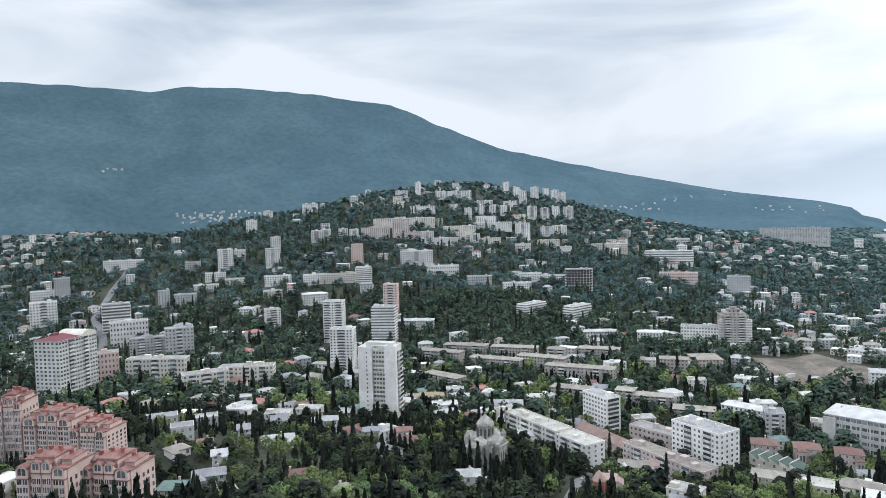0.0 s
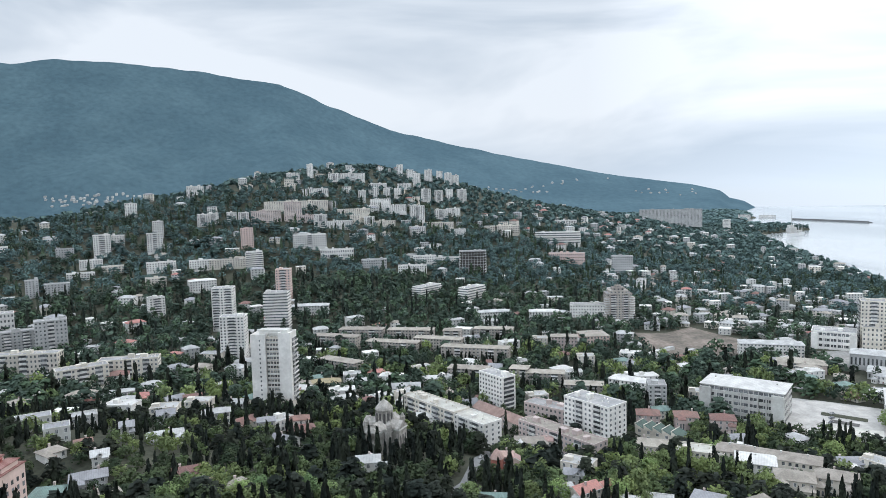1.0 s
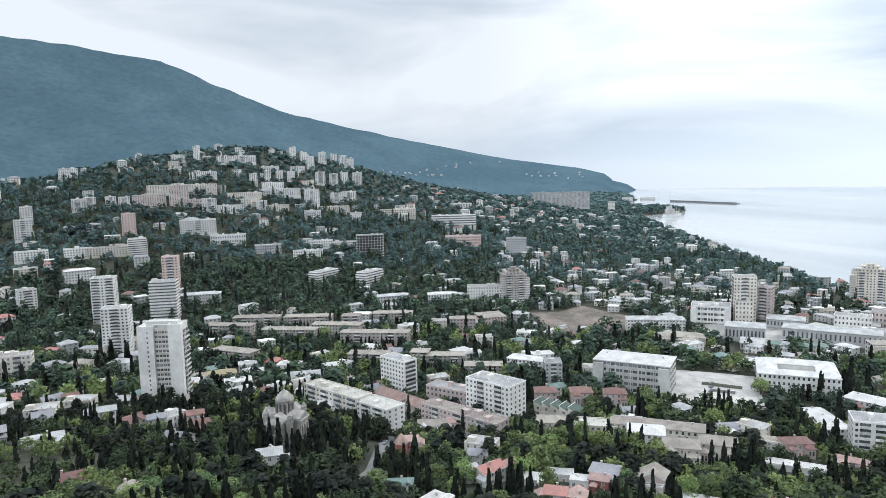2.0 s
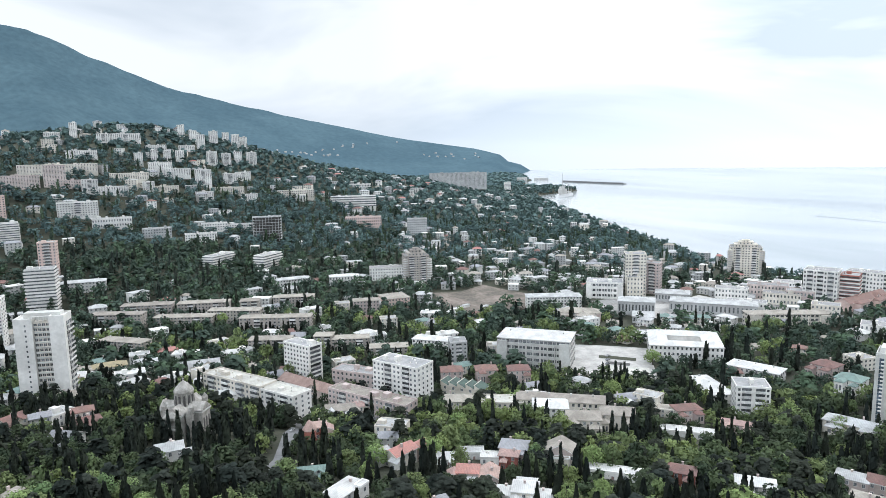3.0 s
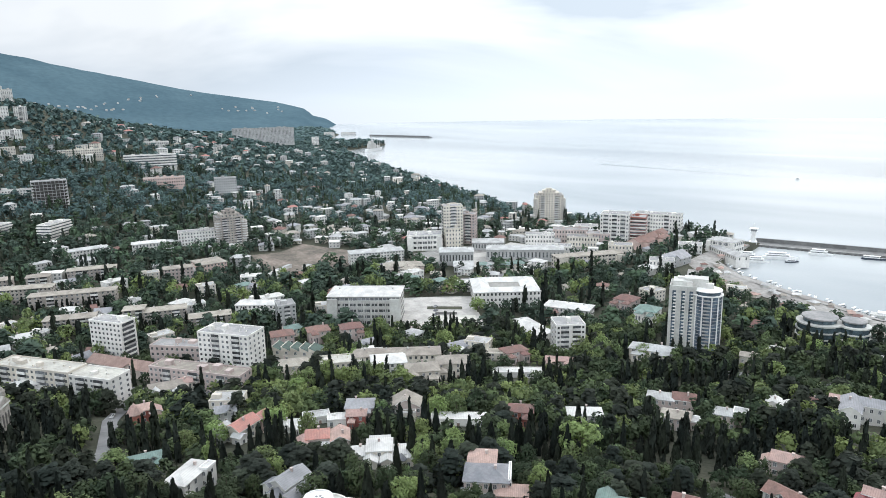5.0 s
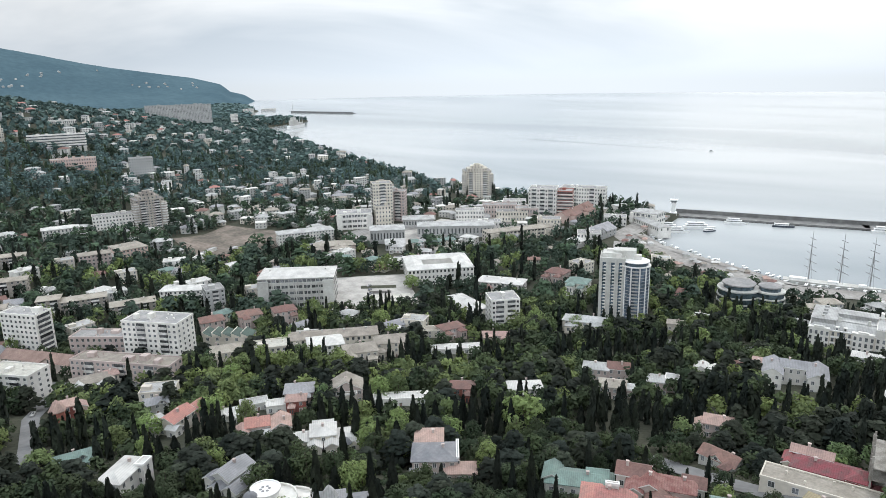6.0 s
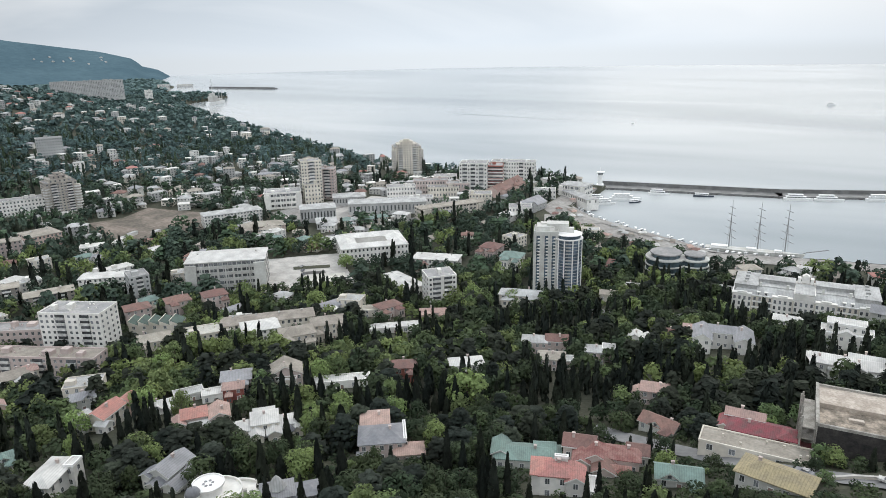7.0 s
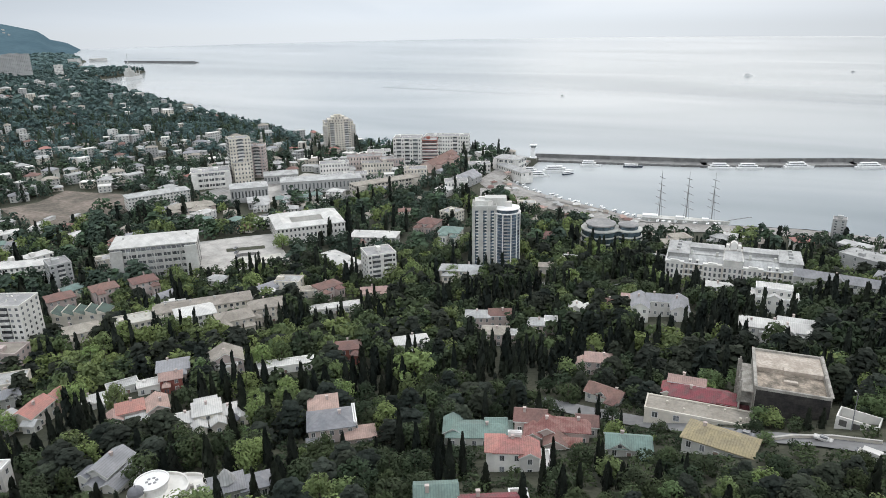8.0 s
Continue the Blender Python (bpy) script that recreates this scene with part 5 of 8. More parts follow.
def vessel(x, y, rz, length, label, dark=False, decks=2):
    ob = tagged(new("passenger_boat"), label, "boat", "boats in the harbour")
    ob.matrix_world = pose(x, y, 0, 0, 0, rz)
    beam = max(2.2, length * 0.2)
    s = Shape()
    hull(s, length, beam, -0.6, length * 0.07 + 0.4)
    part("hull", s.mesh("hull", M_DARKHULL if dark else M_HULL), ob)
    z = length * 0.07 + 0.4
    for i in range(decks):
        c = Shape()
        a, b = -length * (0.42 - 0.06 * i), length * (0.22 - 0.1 * i)
        k = beam * (0.38 - 0.05 * i)
        c.box(a, b, -k, k, z, z + 2.0)
        c.box(a - 0.4, b + 0.6, -k - 0.25, k + 0.25, z + 2.0, z + 2.2)
        c.box(a + 0.6, b - 0.6, -k - 0.04, k + 0.04, z + 0.8, z + 1.5, 1)
        part("deckhouse", c.mesh("deckhouse", M_HULL, M_GLASS), ob)
        z += 2.2
    m = Shape()
    m.tube(-length * 0.1, 0, 0.12, z, z + length * 0.14, 6)
    part("mast", m.mesh("mast", M_MAST), ob)
    return ob


def tall_ship(p, q, label):
    length, rz = along(p, q)
    ob = tagged(new("sailing_ship"), label, "ship")
    ob.matrix_world = pose((p[0] + q[0]) / 2, (p[1] + q[1]) / 2, 0, 0, 0, rz)
    s = Shape()
    hull(s, length, 10.0, -0.8, 4.0, n=14)
    part("hull", s.mesh("hull", WALL["pale"]), ob, "pale grey steel hull")
    for a, b, k, top in ((-0.44, -0.27, 3.0, 5.8), (-0.08, 0.02, 2.2, 5.6), (0.2, 0.27, 2.0, 5.4)):
        c = Shape()
        c.box(length * a, length * b, -k, k, 4, top)
        part("deckhouse", c.mesh("deckhouse", M_HULL), ob)
    b = Shape()
    for i in range(8):
        u0, u1 = length * (0.47 + 0.03 * i), length * (0.47 + 0.03 * (i + 1))
        b.box(u0, u1, -0.25, 0.25, 4.8 + i * 0.55, 5.4 + i * 0.55)
    part("bowsprit", b.mesh("bowsprit", M_MAST), ob)
    for k in (-0.26, 0.03, 0.30):
        m = Shape()
        m.tube(k * length, 0, 0.5, 5, 34, 8, 0, 0.28)
        m.tube(k * length, 0, 0.26, 34, 44, 6, 0, 0.1)
        mast = part("mast", m.mesh("mast", M_MAST), ob)
        for z, half in ((14, 9), (20, 8), (26, 7), (32, 5.6), (38, 4.2)):
            yd = Shape()
            yd.tube(0, 0, 0.26, -half, half, 6)
            y = part("yard", yd.mesh("yard", M_MAST), mast, at=(k * length + 0.4, 0, z))
            y.rotation_euler = (radians(90), 0, radians(30))
        st = Shape()
        for sy in (-1, 1):
            for dz in (-2, 2):
                a, e = Vector((k * length + dz, sy * 5, 5)), Vector((k * length, 0, 33))
                st.face([tuple(a), tuple(a + Vector((0.12, 0, 0))), tuple(e + Vector((0.12, 0, 0))), tuple(e)])
        part("shroud", st.mesh("shroud", M_MAST), ob)
    return ob


M_PIER = material("wet_dark_concrete", (0.21, 0.21, 0.205), 0.85, 0.3, 0.12, 0.03)


# breakwater with a sea wall, deck and rubble foot
def breakwater(p, q, label):
    length, rz = along(p, q)
    ob = tagged(new("breakwater"), label, "pier", kind="structure")
    ob.matrix_world = pose((p[0] + q[0]) / 2, (p[1] + q[1]) / 2, 0, 0, 0, rz)
    h = length / 2
    s = Shape()
    s.box(-h, h, -9, 9, -4, 2.4)
    s.box(-h, h, -9.2, -8.6, 2.1, 2.6, 1)
    part("deck", s.mesh("deck", M_PIER, M_CONCRETE), ob)
    s = Shape()
    s.box(-h, h, 7.5, 9.2, -4, 6.2)
    s.box(-h, h, 7.2, 9.5, 6.2, 6.6)
    for i in range(int(length / 12)):
        u = -h + 6 + i * 12
        s.box(u - 0.4, u + 0.4, 6.6, 7.5, 2.4, 6.0)
    part("sea_wall", s.mesh("sea_wall", M_PIER), ob, "weathered concrete sea wall")
    s = Shape()
    rng = random.Random(4)
    for i in range(int(length / 3)):
        u, k = -h + i * 3 + rng.uniform(-1, 1), rng.uniform(0.6, 1.3)
        s.box(u - k, u + k, -10.2 + rng.uniform(-0.6, 0.6), -9, -1.5, 0.3 + rng.random() * 0.7)
    part("fender_stones", s.mesh("fender_stones", M_VOID), ob)
    return ob


PIER = [(758, 352), (808, 168), (880, 20), (908, -60), (960, -190)]
for p, q in zip(PIER, PIER[1:]):
    v = Vector((q[0] - p[0], q[1] - p[1])).normalized() * 3
    breakwater((p[0] - v.x, p[1] - v.y), (q[0] + v.x, q[1] + v.y), "long concrete breakwater with a high sea wall")
breakwater((1966, 2290), (1905, 2640), "far dark breakwater by the second port")

lt = tagged(new("signal_tower"), "white harbour signal tower with a flared top", "tower")
lt.matrix_world = pose(745, 352, 1.5, 0, 0, 20)
clear(740, 352, 0, 60, 60)
s = Shape()
s.box(-5, 5, -4, 4, 0, 5)
s.box(-2.2, 2.2, -2.2, 2.2, 5, 16)
part("shaft", s.mesh("shaft", M_HULL), lt)
s = Shape()
s.box(-3.4, 3.4, -3.4, 3.4, 16, 16.6)
s.box(-3, 3, -3, 3, 16.6, 19, 1)
s.box(-4.4, 4.4, -4.4, 4.4, 19, 19.8)
s.tube(0, 0, 0.15, 19.8, 25, 6)
part("lookout", s.mesh("lookout", M_HULL, M_GLASS), lt)

tall_ship((560, 180), (575, 107), "white three-masted sailing ship moored at the quay")
for x, y, rz, L in ((707, 306, -60, 34), (690, 332, -62, 26), (676, 316, -55, 22), (752, 283, -72, 24), (798, 147, -68, 30), (810, 119, -66, 30), (838, 72, -62, 34), (868, 2, -60, 36)):
    vessel(x, y, rz, L, "white double-decked passenger boat moored in the harbour")
for x, y, rz, L in ((766, 238, -72, 22), (700, 292, -40, 14)):
    vessel(x, y, rz, L, "dark-hulled harbour tug lying at its berth", True, 1)
rng = random.Random(9)
for i in range(34):
    yy = 330 - i * 6.6
    yy += rng.uniform(-4, 4)
    dark = rng.random() < 0.4
    vessel(float(coast(np.array([yy]))[0]) + rng.uniform(3, 9), yy, rng.uniform(-25, 25), rng.uniform(5, 10), "small dark-hulled boat moored by the quay" if dark else "small white motor yacht moored by the quay", dark, 1)
vessel(1397, 555, -80, 8, "small white speedboat out on the sea", False, 1)
vessel(1998, 263, -75, 22, "distant white ship on the sea", False, 2)
vessel(2203, 24, -75, 11, "distant small ship on the sea", True, 1)

wk = Shape()
for i in range(24):
    a, b = i / 24, (i + 1) / 24
    pa, pb = Vector((1397 + 26 * a, 560 + 470 * a, 0.03)), Vector((1397 + 26 * b, 560 + 470 * b, 0.03))
    wa, wb = 1.0 + 4 * a, 1.0 + 4 * b
    wk.face([(pa.x - wa, pa.y, 0.03), (pa.x + wa, pa.y, 0.03), (pb.x + wb, pb.y, 0.03), (pb.x - wb, pb.y, 0.03)])
M_WAKE = material("rippled_wake", (0.16, 0.19, 0.20), 0.35, 0.3, 0.05)
tagged(new("wake", wk.mesh("wake", M_WAKE)), "long dark ripple trailing behind a speedboat", "water", kind="structure")

# second port on the far shore
pt = tagged(new("cargo_ship"), "pale ship with tall derricks in the far port", "ship")
pt.matrix_world = pose(1360, 1880, 0, 0, 0, 25)
s = Shape()
hull(s, 110, 16, -1, 9, n=10)
part("hull", s.mesh("hull", M_HULL), pt)
s = Shape()
s.box(-40, 0, -6, 6, 9, 26)
s.box(-34, -14, -5, 5, 26, 34)
s.box(10, 30, -5, 5, 9, 16)
part("deckhouse", s.mesh("deckhouse", WALL["pale"]), pt)
for u, z in ((-20, 78), (20, 44), (38, 36)):
    m = Shape()
    m.tube(u, 0, 1.3, 9, z, 6, 0, 0.4)
    part("derrick", m.mesh("derrick", WALL["grey"]), pt)


# ---- paving, roads and bare ground laid on the slope ----
def draped(name, path, width, mat, label, lift=0.35, step=6.0):
    """A strip of paving that follows the ground."""
    s, pts = Shape(), []
    for p, q in zip(path, path[1:]):
        n = max(1, int(math.dist(p, q) / step))
        pts += [(p[0] + (q[0] - p[0]) * i / n, p[1] + (q[1] - p[1]) * i / n) for i in range(n)]
    pts.append(path[-1])
    k = max(2, int(width / step) + 1)
    rows = []
    for i, (x, y) in enumerate(pts):
        a, b = pts[max(0, i - 1)], pts[min(len(pts) - 1, i + 1)]
        t = Vector((b[0] - a[0], b[1] - a[1])).normalized()
        row = []
        for j in range(k + 1):
            o = (j / k - 0.5) * width
            u, v = x - t.y * o, y + t.x * o
            row.append((u, v, ground_z(u, v) + lift))
        rows.append(row)
        clear(x, y, math.degrees(math.atan2(t.y, t.x)), step + 2, width + 1)
    for r0, r1 in zip(rows, rows[1:]):
        for j in range(k):
            s.face([r0[j + 1], r0[j], r1[j], r1[j + 1]])
    me = s.mesh(name, mat)
    return tagged(new(name, me), label, name, kind="structure")


draped("bare_ground", [(395, 652), (345, 632), (300, 640)], 95, M_EARTH, "bare brown levelled building ground", 0.6)
draped("pavement", [(340, 432), (295, 372)], 62, M_PAVING, "pale paved square before the public building")
draped("pavement", [(560, 520), (500, 505), (440, 520)], 46, M_PAVING, "pale paved market yard")
draped("pavement", [(float(coast(np.array([yy * 1.0]))[0]) - 14, yy) for yy in range(-190, 340, 20)], 20, M_QUAY, "pale paved seaside promenade", 1.0)
draped("pavement", [(560, 330), (590, 270), (560, 215)], 34, M_QUAY, "pale paved waterfront place", 0.8)
hall = tagged(new("sunken_pavilion"), "low pale flat-roofed pavilion on the paved square", "pavilion")
hall.matrix_world = pose(310, 372, ground_z(310, 372), 0, 0, -42)
s = Shape()
s.box(-13, 13, -8, 8, -3, 2.6)
part("wall", s.mesh("wall", WALL["white"]), hall)
s = Shape()
s.box(-13.6, 13.6, -8.6, 8.6, 2.6, 3.1)
part("roof", s.mesh("roof", ROOF["chalk"]), hall)
draped("flower_bed", [(310 + 6, 372 + 40), (310 + 26, 372 + 22)], 7, M_GROUND, "strip of lawn and hedge across the square", 0.6, 4.0)
draped("pool", [(310 + 2, 372 + 26), (310 + 14, 372 + 15)], 6, M_VOID, "dark sunken basin in the paved square", 0.7, 4.0)
clear(310, 372, -42, 28, 18)
draped("pavement", [(430, 545), (500, 530), (590, 470)], 60, M_QUAY, "worn grey paving round the market halls", 0.3)
draped("road", [(100, 395), (83, 373), (68, 350), (54, 308), (38, 280)], 7, M_ASPHALT, "grey lane winding down beside the church", 0.4)
draped("road", [(185, 120), (172, 75), (166, 50), (164, 34), (158, 18), (140, -20)], 9, M_ASPHALT, "grey street on the near slope", 0.5)
draped("road", [(-470, 1040), (-455, 980), (-448, 930), (-430, 840), (-380, 760), (-300, 560)], 9, M_ASPHALT, "grey road running through the valley", 0.6)
draped("road", [(60, 440), (130, 350), (190, 280)], 8, M_ASPHALT, "grey street between the apartment blocks", 0.4)
draped("road", [(340, 210), (351, 184), (354, 156), (360, 128)], 7, M_ASPHALT, "grey street between villas and trees", 0.4)
draped("road", [(330, 470), (420, 460), (520, 440), (600, 400)], 10, M_ASPHALT, "grey street along the park", 0.4)

# kiosks and fairground stalls along the waterfront
for i in range(30):
    yy = 345 - i * 6.0
    xx = float(coast(np.array([yy]))[0]) - rng.uniform(24, 60)
    kk = tagged(new("market_stall"), "small waterfront stall with a faded awning", "stall", "waterfront stalls")
    kk.matrix_world = pose(xx, yy, ground_z(xx, yy), 0, 0, rng.uniform(0, 90))
    s = Shape()
    a, b = rng.uniform(1.8, 4), rng.uniform(1.6, 3)
    s.box(-a, a, -b, b, -1, 2.6)
    part("booth", s.mesh("booth", WALL[rng.choice(("cream", "white", "pale", "rose"))]), kk)
    s = Shape()
    s.hip(-a - 0.6, a + 0.6, -b - 0.6, b + 0.6, 2.7, 1.3)
    part("awning", s.mesh("awning", ROOF[rng.choice(("faded", "rust", "white", "pale", "tan", "tan"))]), kk)
    clear(xx, yy, 0, 9, 9)

# parked cars
for x, y, rz, c in ((164, 34, 80, "white"), (166, 52, 85, "slate"), (72, 226, 40, "slate"), (76, 230, 40, "slate"), (70, 354, 60, "pale"), (310, 395, 20, "slate"), (316, 402, 20, "slate"), (322, 409, 20, "pale")):
    car = tagged(new("car"), "white parked car on the street" if c == "white" else "dark parked car beside the street" if c == "slate" else "pale parked car beside the street", "car")
    car.matrix_world = pose(x, y, ground_z(x, y) + 0.55, 0, 0, rz)
    s = Shape()
    s.box(-2.2, 2.2, -0.88, 0.88, 0.32, 0.85)
    s.hip(-1.5, 1.2, -0.82, 0.82, 0.86, 0.62, 0, 0.35)
    part("body", s.mesh("body", ROOF[c]), car)
    s = Shape()
    s.box(-1.05, 0.75, -0.7, 0.7, 1.0, 1.36)
    part("cabin_glass", s.mesh("cabin_glass", M_GLASS), car)
    for u in (-1.35, 1.35):
        for v in (-0.85, 0.85):
            s = Shape()
            s.tube(0, 0, 0.33, -0.1, 0.1, 10)
            wh = part("wheel", s.mesh("wheel", M_VOID), car, at=(u, v, 0.33))
            wh.rotation_euler = (radians(90), 0, 0)


# site cabins on the bare ground above the town
for x, y, rz in ((316, 625, 20), (332, 613, 25), (304, 618, 10)):
    cab = tagged(new("site_cabin"), "white metal site cabin on bare ground", "cabin", "site cabins")
    cab.matrix_world = pose(x, y, ground_z(x, y), 0, 0, rz)
    s = Shape()
    s.box(-5, 5, -2, 2, -1.5, 3.2)
    part("body", s.mesh("body", WALL["white"]), cab)
    s = Shape()
    s.box(-5.2, 5.2, -2.2, 2.2, 3.2, 3.5)
    part("roof", s.mesh("roof", ROOF["pale"]), cab)
    clear(x, y, rz, 14, 8)

FRONT.append((160, 32, 80, 18, 7))
FRONT.append((153, 30, 80, 20, 9))

# pale quay all along the inner harbour
for a, b in ((345, 280), (280, 200), (200, 110), (110, 20), (20, -80)):
    draped("pavement", [(float(coast(np.array([q]))[0]) - 27, q) for q in np.linspace(a, b, 6).tolist()], 46, M_QUAY, "pale quay_paving along the harbour basin".replace("_", " "), 0.5)

# retaining wall along the near street, a white van and a lamp post beside it
WALL_LINE = [(160.7, 49.3), (165.4, 41.0), (166.2, 32.2), (162.6, 21.7)]
pts = []
for p, q in zip(WALL_LINE, WALL_LINE[1:]):
    n = max(1, int(math.dist(p, q) / 2))
    pts += [(p[0] + (q[0] - p[0]) * i / n, p[1] + (q[1] - p[1]) * i / n) for i in range(n)]
pts.append(WALL_LINE[-1])


def ribbon(half, low, high):
    """A low wall that follows the ground along the line."""
    s, rows = Shape(), []
    for i, (x, y) in enumerate(pts):
        a, b = pts[max(0, i - 1)], pts[min(len(pts) - 1, i + 1)]
        t = Vector((b[0] - a[0], b[1] - a[1])).normalized()
        z = ground_z(x, y)
        rows.append([(x - t.y * o, y + t.x * o, z + e) for o, e in ((-half, low), (-half, high), (half, high), (half, low))])
    for r0, r1 in zip(rows, rows[1:]):
        for j in range(3):
            s.face([r0[j], r1[j], r1[j + 1], r0[j + 1]])
    s.face(rows[0][::-1])
    s.face(rows[-1])
    return s


rw = tagged(new("retaining_wall"), "low pale stone retaining wall along the street", "wall", kind="structure")
part("wall", ribbon(0.25, -1.5, 1.3).mesh("wall", WALL["cream"]), rw)
part("coping", ribbon(0.36, 1.3, 1.48).mesh("coping", M_PAVING), rw)
van = tagged(new("van"), "white box van parked beside the street", "van")
van.matrix_world = pose(150.9, 25.1, ground_z(150.9, 25.1) + 0.5, 0, 0, 75)
s = Shape()
s.box(-2.6, 1.4, -1.05, 1.05, 0.4, 2.7)
part("box_body", s.mesh("box_body", WALL["white"]), van)
s = Shape()
s.box(1.45, 2.7, -1.0, 1.0, 0.35, 1.3)
s.hip(1.45, 2.6, -1.0, 1.0, 1.32, 0.7, 0, 0.2)
part("cab", s.mesh("cab", WALL["white"]), van)
s = Shape()
s.box(2.2, 2.72, -0.85, 0.85, 1.32, 1.75)
part("windscreen", s.mesh("windscreen", M_GLASS), van)
for u in (-1.8, 1.9):
    for v in (-1.0, 1.0):
        s = Shape()
        s.tube(0, 0, 0.38, -0.12, 0.12, 10)
        wh = part("wheel", s.mesh("wheel", M_VOID), van, at=(u, v, 0.38))
        wh.rotation_euler = (radians(90), 0, 0)
lp = tagged(new("street_lamp"), "tall grey street lamp post above the street", "lamp")
lp.matrix_world = pose(174.4, 27.6, ground_z(174.4, 27.6), 0, 0, 20)
s = Shape()
s.tube(0, 0, 0.16, -1, 11, 8, 0, 0.09)
part("pole", s.mesh("pole", ROOF["slate"]), lp)
s = Shape()
s.box(0, 1.5, -0.05, 0.05, 10.9, 11.0)
part("arm", s.mesh("arm", ROOF["slate"]), lp)
s = Shape()
s.box(1.2, 2.1, -0.18, 0.18, 10.8, 11.0)
part("lamp_head", s.mesh("lamp_head", M_FRAME), lp)
# ---- the town's buildings: place, turn, width, depth, height ----
block(-95, 634, -6, 21.4, 15.0, 40.6, "white", floors=15, balcony=(0.5,), label="white fifteen-storey apartment tower with square windows")
block(-120, 744, -6, 21.1, 15.0, 44.4, "white", floors=16, balcony=(0.2, 0.8), label="white apartment tower with pale balcony columns")
block(-65, 737, -7, 23.9, 17.0, 39.9, "white", floors=13, style="band", label="white apartment tower wrapped in balcony bands")
block(-64, 826, -6, 16.9, 14.0, 37.3, "pink", floors=12, balcony=(0.5,), label="rosy apartment tower with a stepped top")
block(-330, 594, 77, 44.0, 25.0, 50.9, "pale", floors=15, style="wide", balcony=(0.3, 0.7), crown="red", label="white apartment tower with a red-tiled crown and arched gable")
block(-313, 624, 27, 24.4, 16.0, 29.7, "pink", floors=6, label="pink and red rendered six-storey apartment house")
block(-192, 542, 27, 35.1, 13.0, 17.3, "cream", floors=5, balcony=(0.2, 0.5, 0.8), label="weathered cream five-storey apartment block")
block(-263, 622, -1, 53.9, 13.0, 20.7, "cream", floors=5, balcony=(0.2, 0.5, 0.8), label="weathered cream five-storey apartment block")
block(-166, 569, 4, 44.3, 13.0, 17.3, "cream", floors=5, balcony=(0.2, 0.5, 0.8), label="weathered cream five-storey apartment block")
block(-296, 684, 23, 37.7, 13.0, 25.2, "grey", floors=9, balcony=(0.3, 0.7), label="grey nine-storey panel apartment block")
block(-267, 686, 21, 26.8, 14.0, 32.3, "grey", floors=9, balcony=(0.5,), label="grey nine-storey panel apartment block")
block(-378, 788, 26, 28.7, 15.0, 32.0, "grey", floors=9, style="band", label="grey tower block wrapped in dark window bands")
block(-485, 828, 30, 29.2, 14.0, 27.9, "white", floors=8, balcony=(0.5,), label="white eight-storey hotel slab")
block(-197, 782, 26, 16.0, 14.0, 21.6, "white", floors=8, balcony=(0.5,), label="white stepped apartment tower with a pitched top")
block(-341, 738, 25, 37.5, 16.0, 25.8, "white", floors=5, label="white building with a low pink annexe")
block(149, 393, -60, 33.7, 17.0, 27.0, "white", floors=9, balcony=(0.35, 0.75), side="plain", label="white nine-storey apartment block with flat penthouse roof")
block(106, 467, -63, 25.0, 12.0, 27.0, "white", floors=9, side="bands", label="white nine-storey slab with balconies on its narrow side")
block(56, 423, -59, 49.6, 13.0, 15.0, "cream", floors=5, balcony=(0.15, 0.4, 0.65, 0.9), flat="chalk", label="long cream five-storey block with a pale flat roof")
block(76, 391, -60, 26.3, 14.0, 14.0, "white", floors=5, balcony=(0.3, 0.7), flat="chalk", label="white five-storey block with a pale flat roof")
block(122, 376, -60, 57.0, 12.0, 12.0, "rose", floors=4, balcony=(0.2, 0.5, 0.8), flat="tan", label="long rosy-grey four-storey block with a flat roof")
house(101, 434, -64, 46.6, 12.0, 7.0, "rose", "gable", "brown", floors=2, label="long low row with a rusty brown gabled roof")
block(134, 434, -51, 32.8, 13.0, 14.0, "rose", floors=4, label="rosy-grey four-storey house with a shallow roof")
block(269, 425, -45, 52.1, 28.0, 22.0, "pale", floors=5, style="fins", roof="white", label="pale grey public building with tall piers and a white roof")
block(379, 390, -40, 51.5, 42.0, 13.0, "white", floors=3, court=True, roof="white", label="broad white three-storey school around a courtyard")
block(328, 287, -39, 18.8, 17.0, 19.0, "white", floors=6, balcony=(0.3, 0.7), label="white six-storey apartment house with loggias")
block(217, 324, -39, 49.5, 13.0, 11.0, "cream", floors=3, roof="tan", label="long cream three-storey block with a tan roof")
block(206, 318, -33, 18.9, 15.0, 10.0, "white", floors=3, roof="white", label="white three-storey box with a bright metal roof")
house(212, 296, -33, 17.6, 13.0, 8.0, "cream", "hip", "tan", floors=2, label="cream two-storey house under a tan hipped roof")
house(234, 295, -38, 18.5, 13.0, 9.0, "cream", "hip", "tan", floors=3, label="cream three-storey house under a tan hipped roof")
block(-5, 682, -27, 46.6, 13.0, 12.0, "weathered", floors=4, balcony=(0.25, 0.75), roof="tan", label="faded cream four-storey block with a tan roof")
block(21, 703, -18, 45.1, 13.0, 11.0, "weathered", floors=4, balcony=(0.25, 0.75), roof="tan", label="faded cream four-storey block with a tan roof")
block(49, 662, -26, 52.4, 13.0, 11.0, "weathered", floors=4, balcony=(0.25, 0.75), roof="tan", label="faded cream four-storey block with a tan roof")
block(70, 693, -18, 47.2, 13.0, 12.0, "weathered", floors=4, balcony=(0.25, 0.75), roof="tan", label="faded cream four-storey block with a tan roof")
block(93, 658, -29, 48.0, 13.0, 12.0, "weathered", floors=4, balcony=(0.25, 0.75), roof="tan", label="faded cream four-storey block with a tan roof")
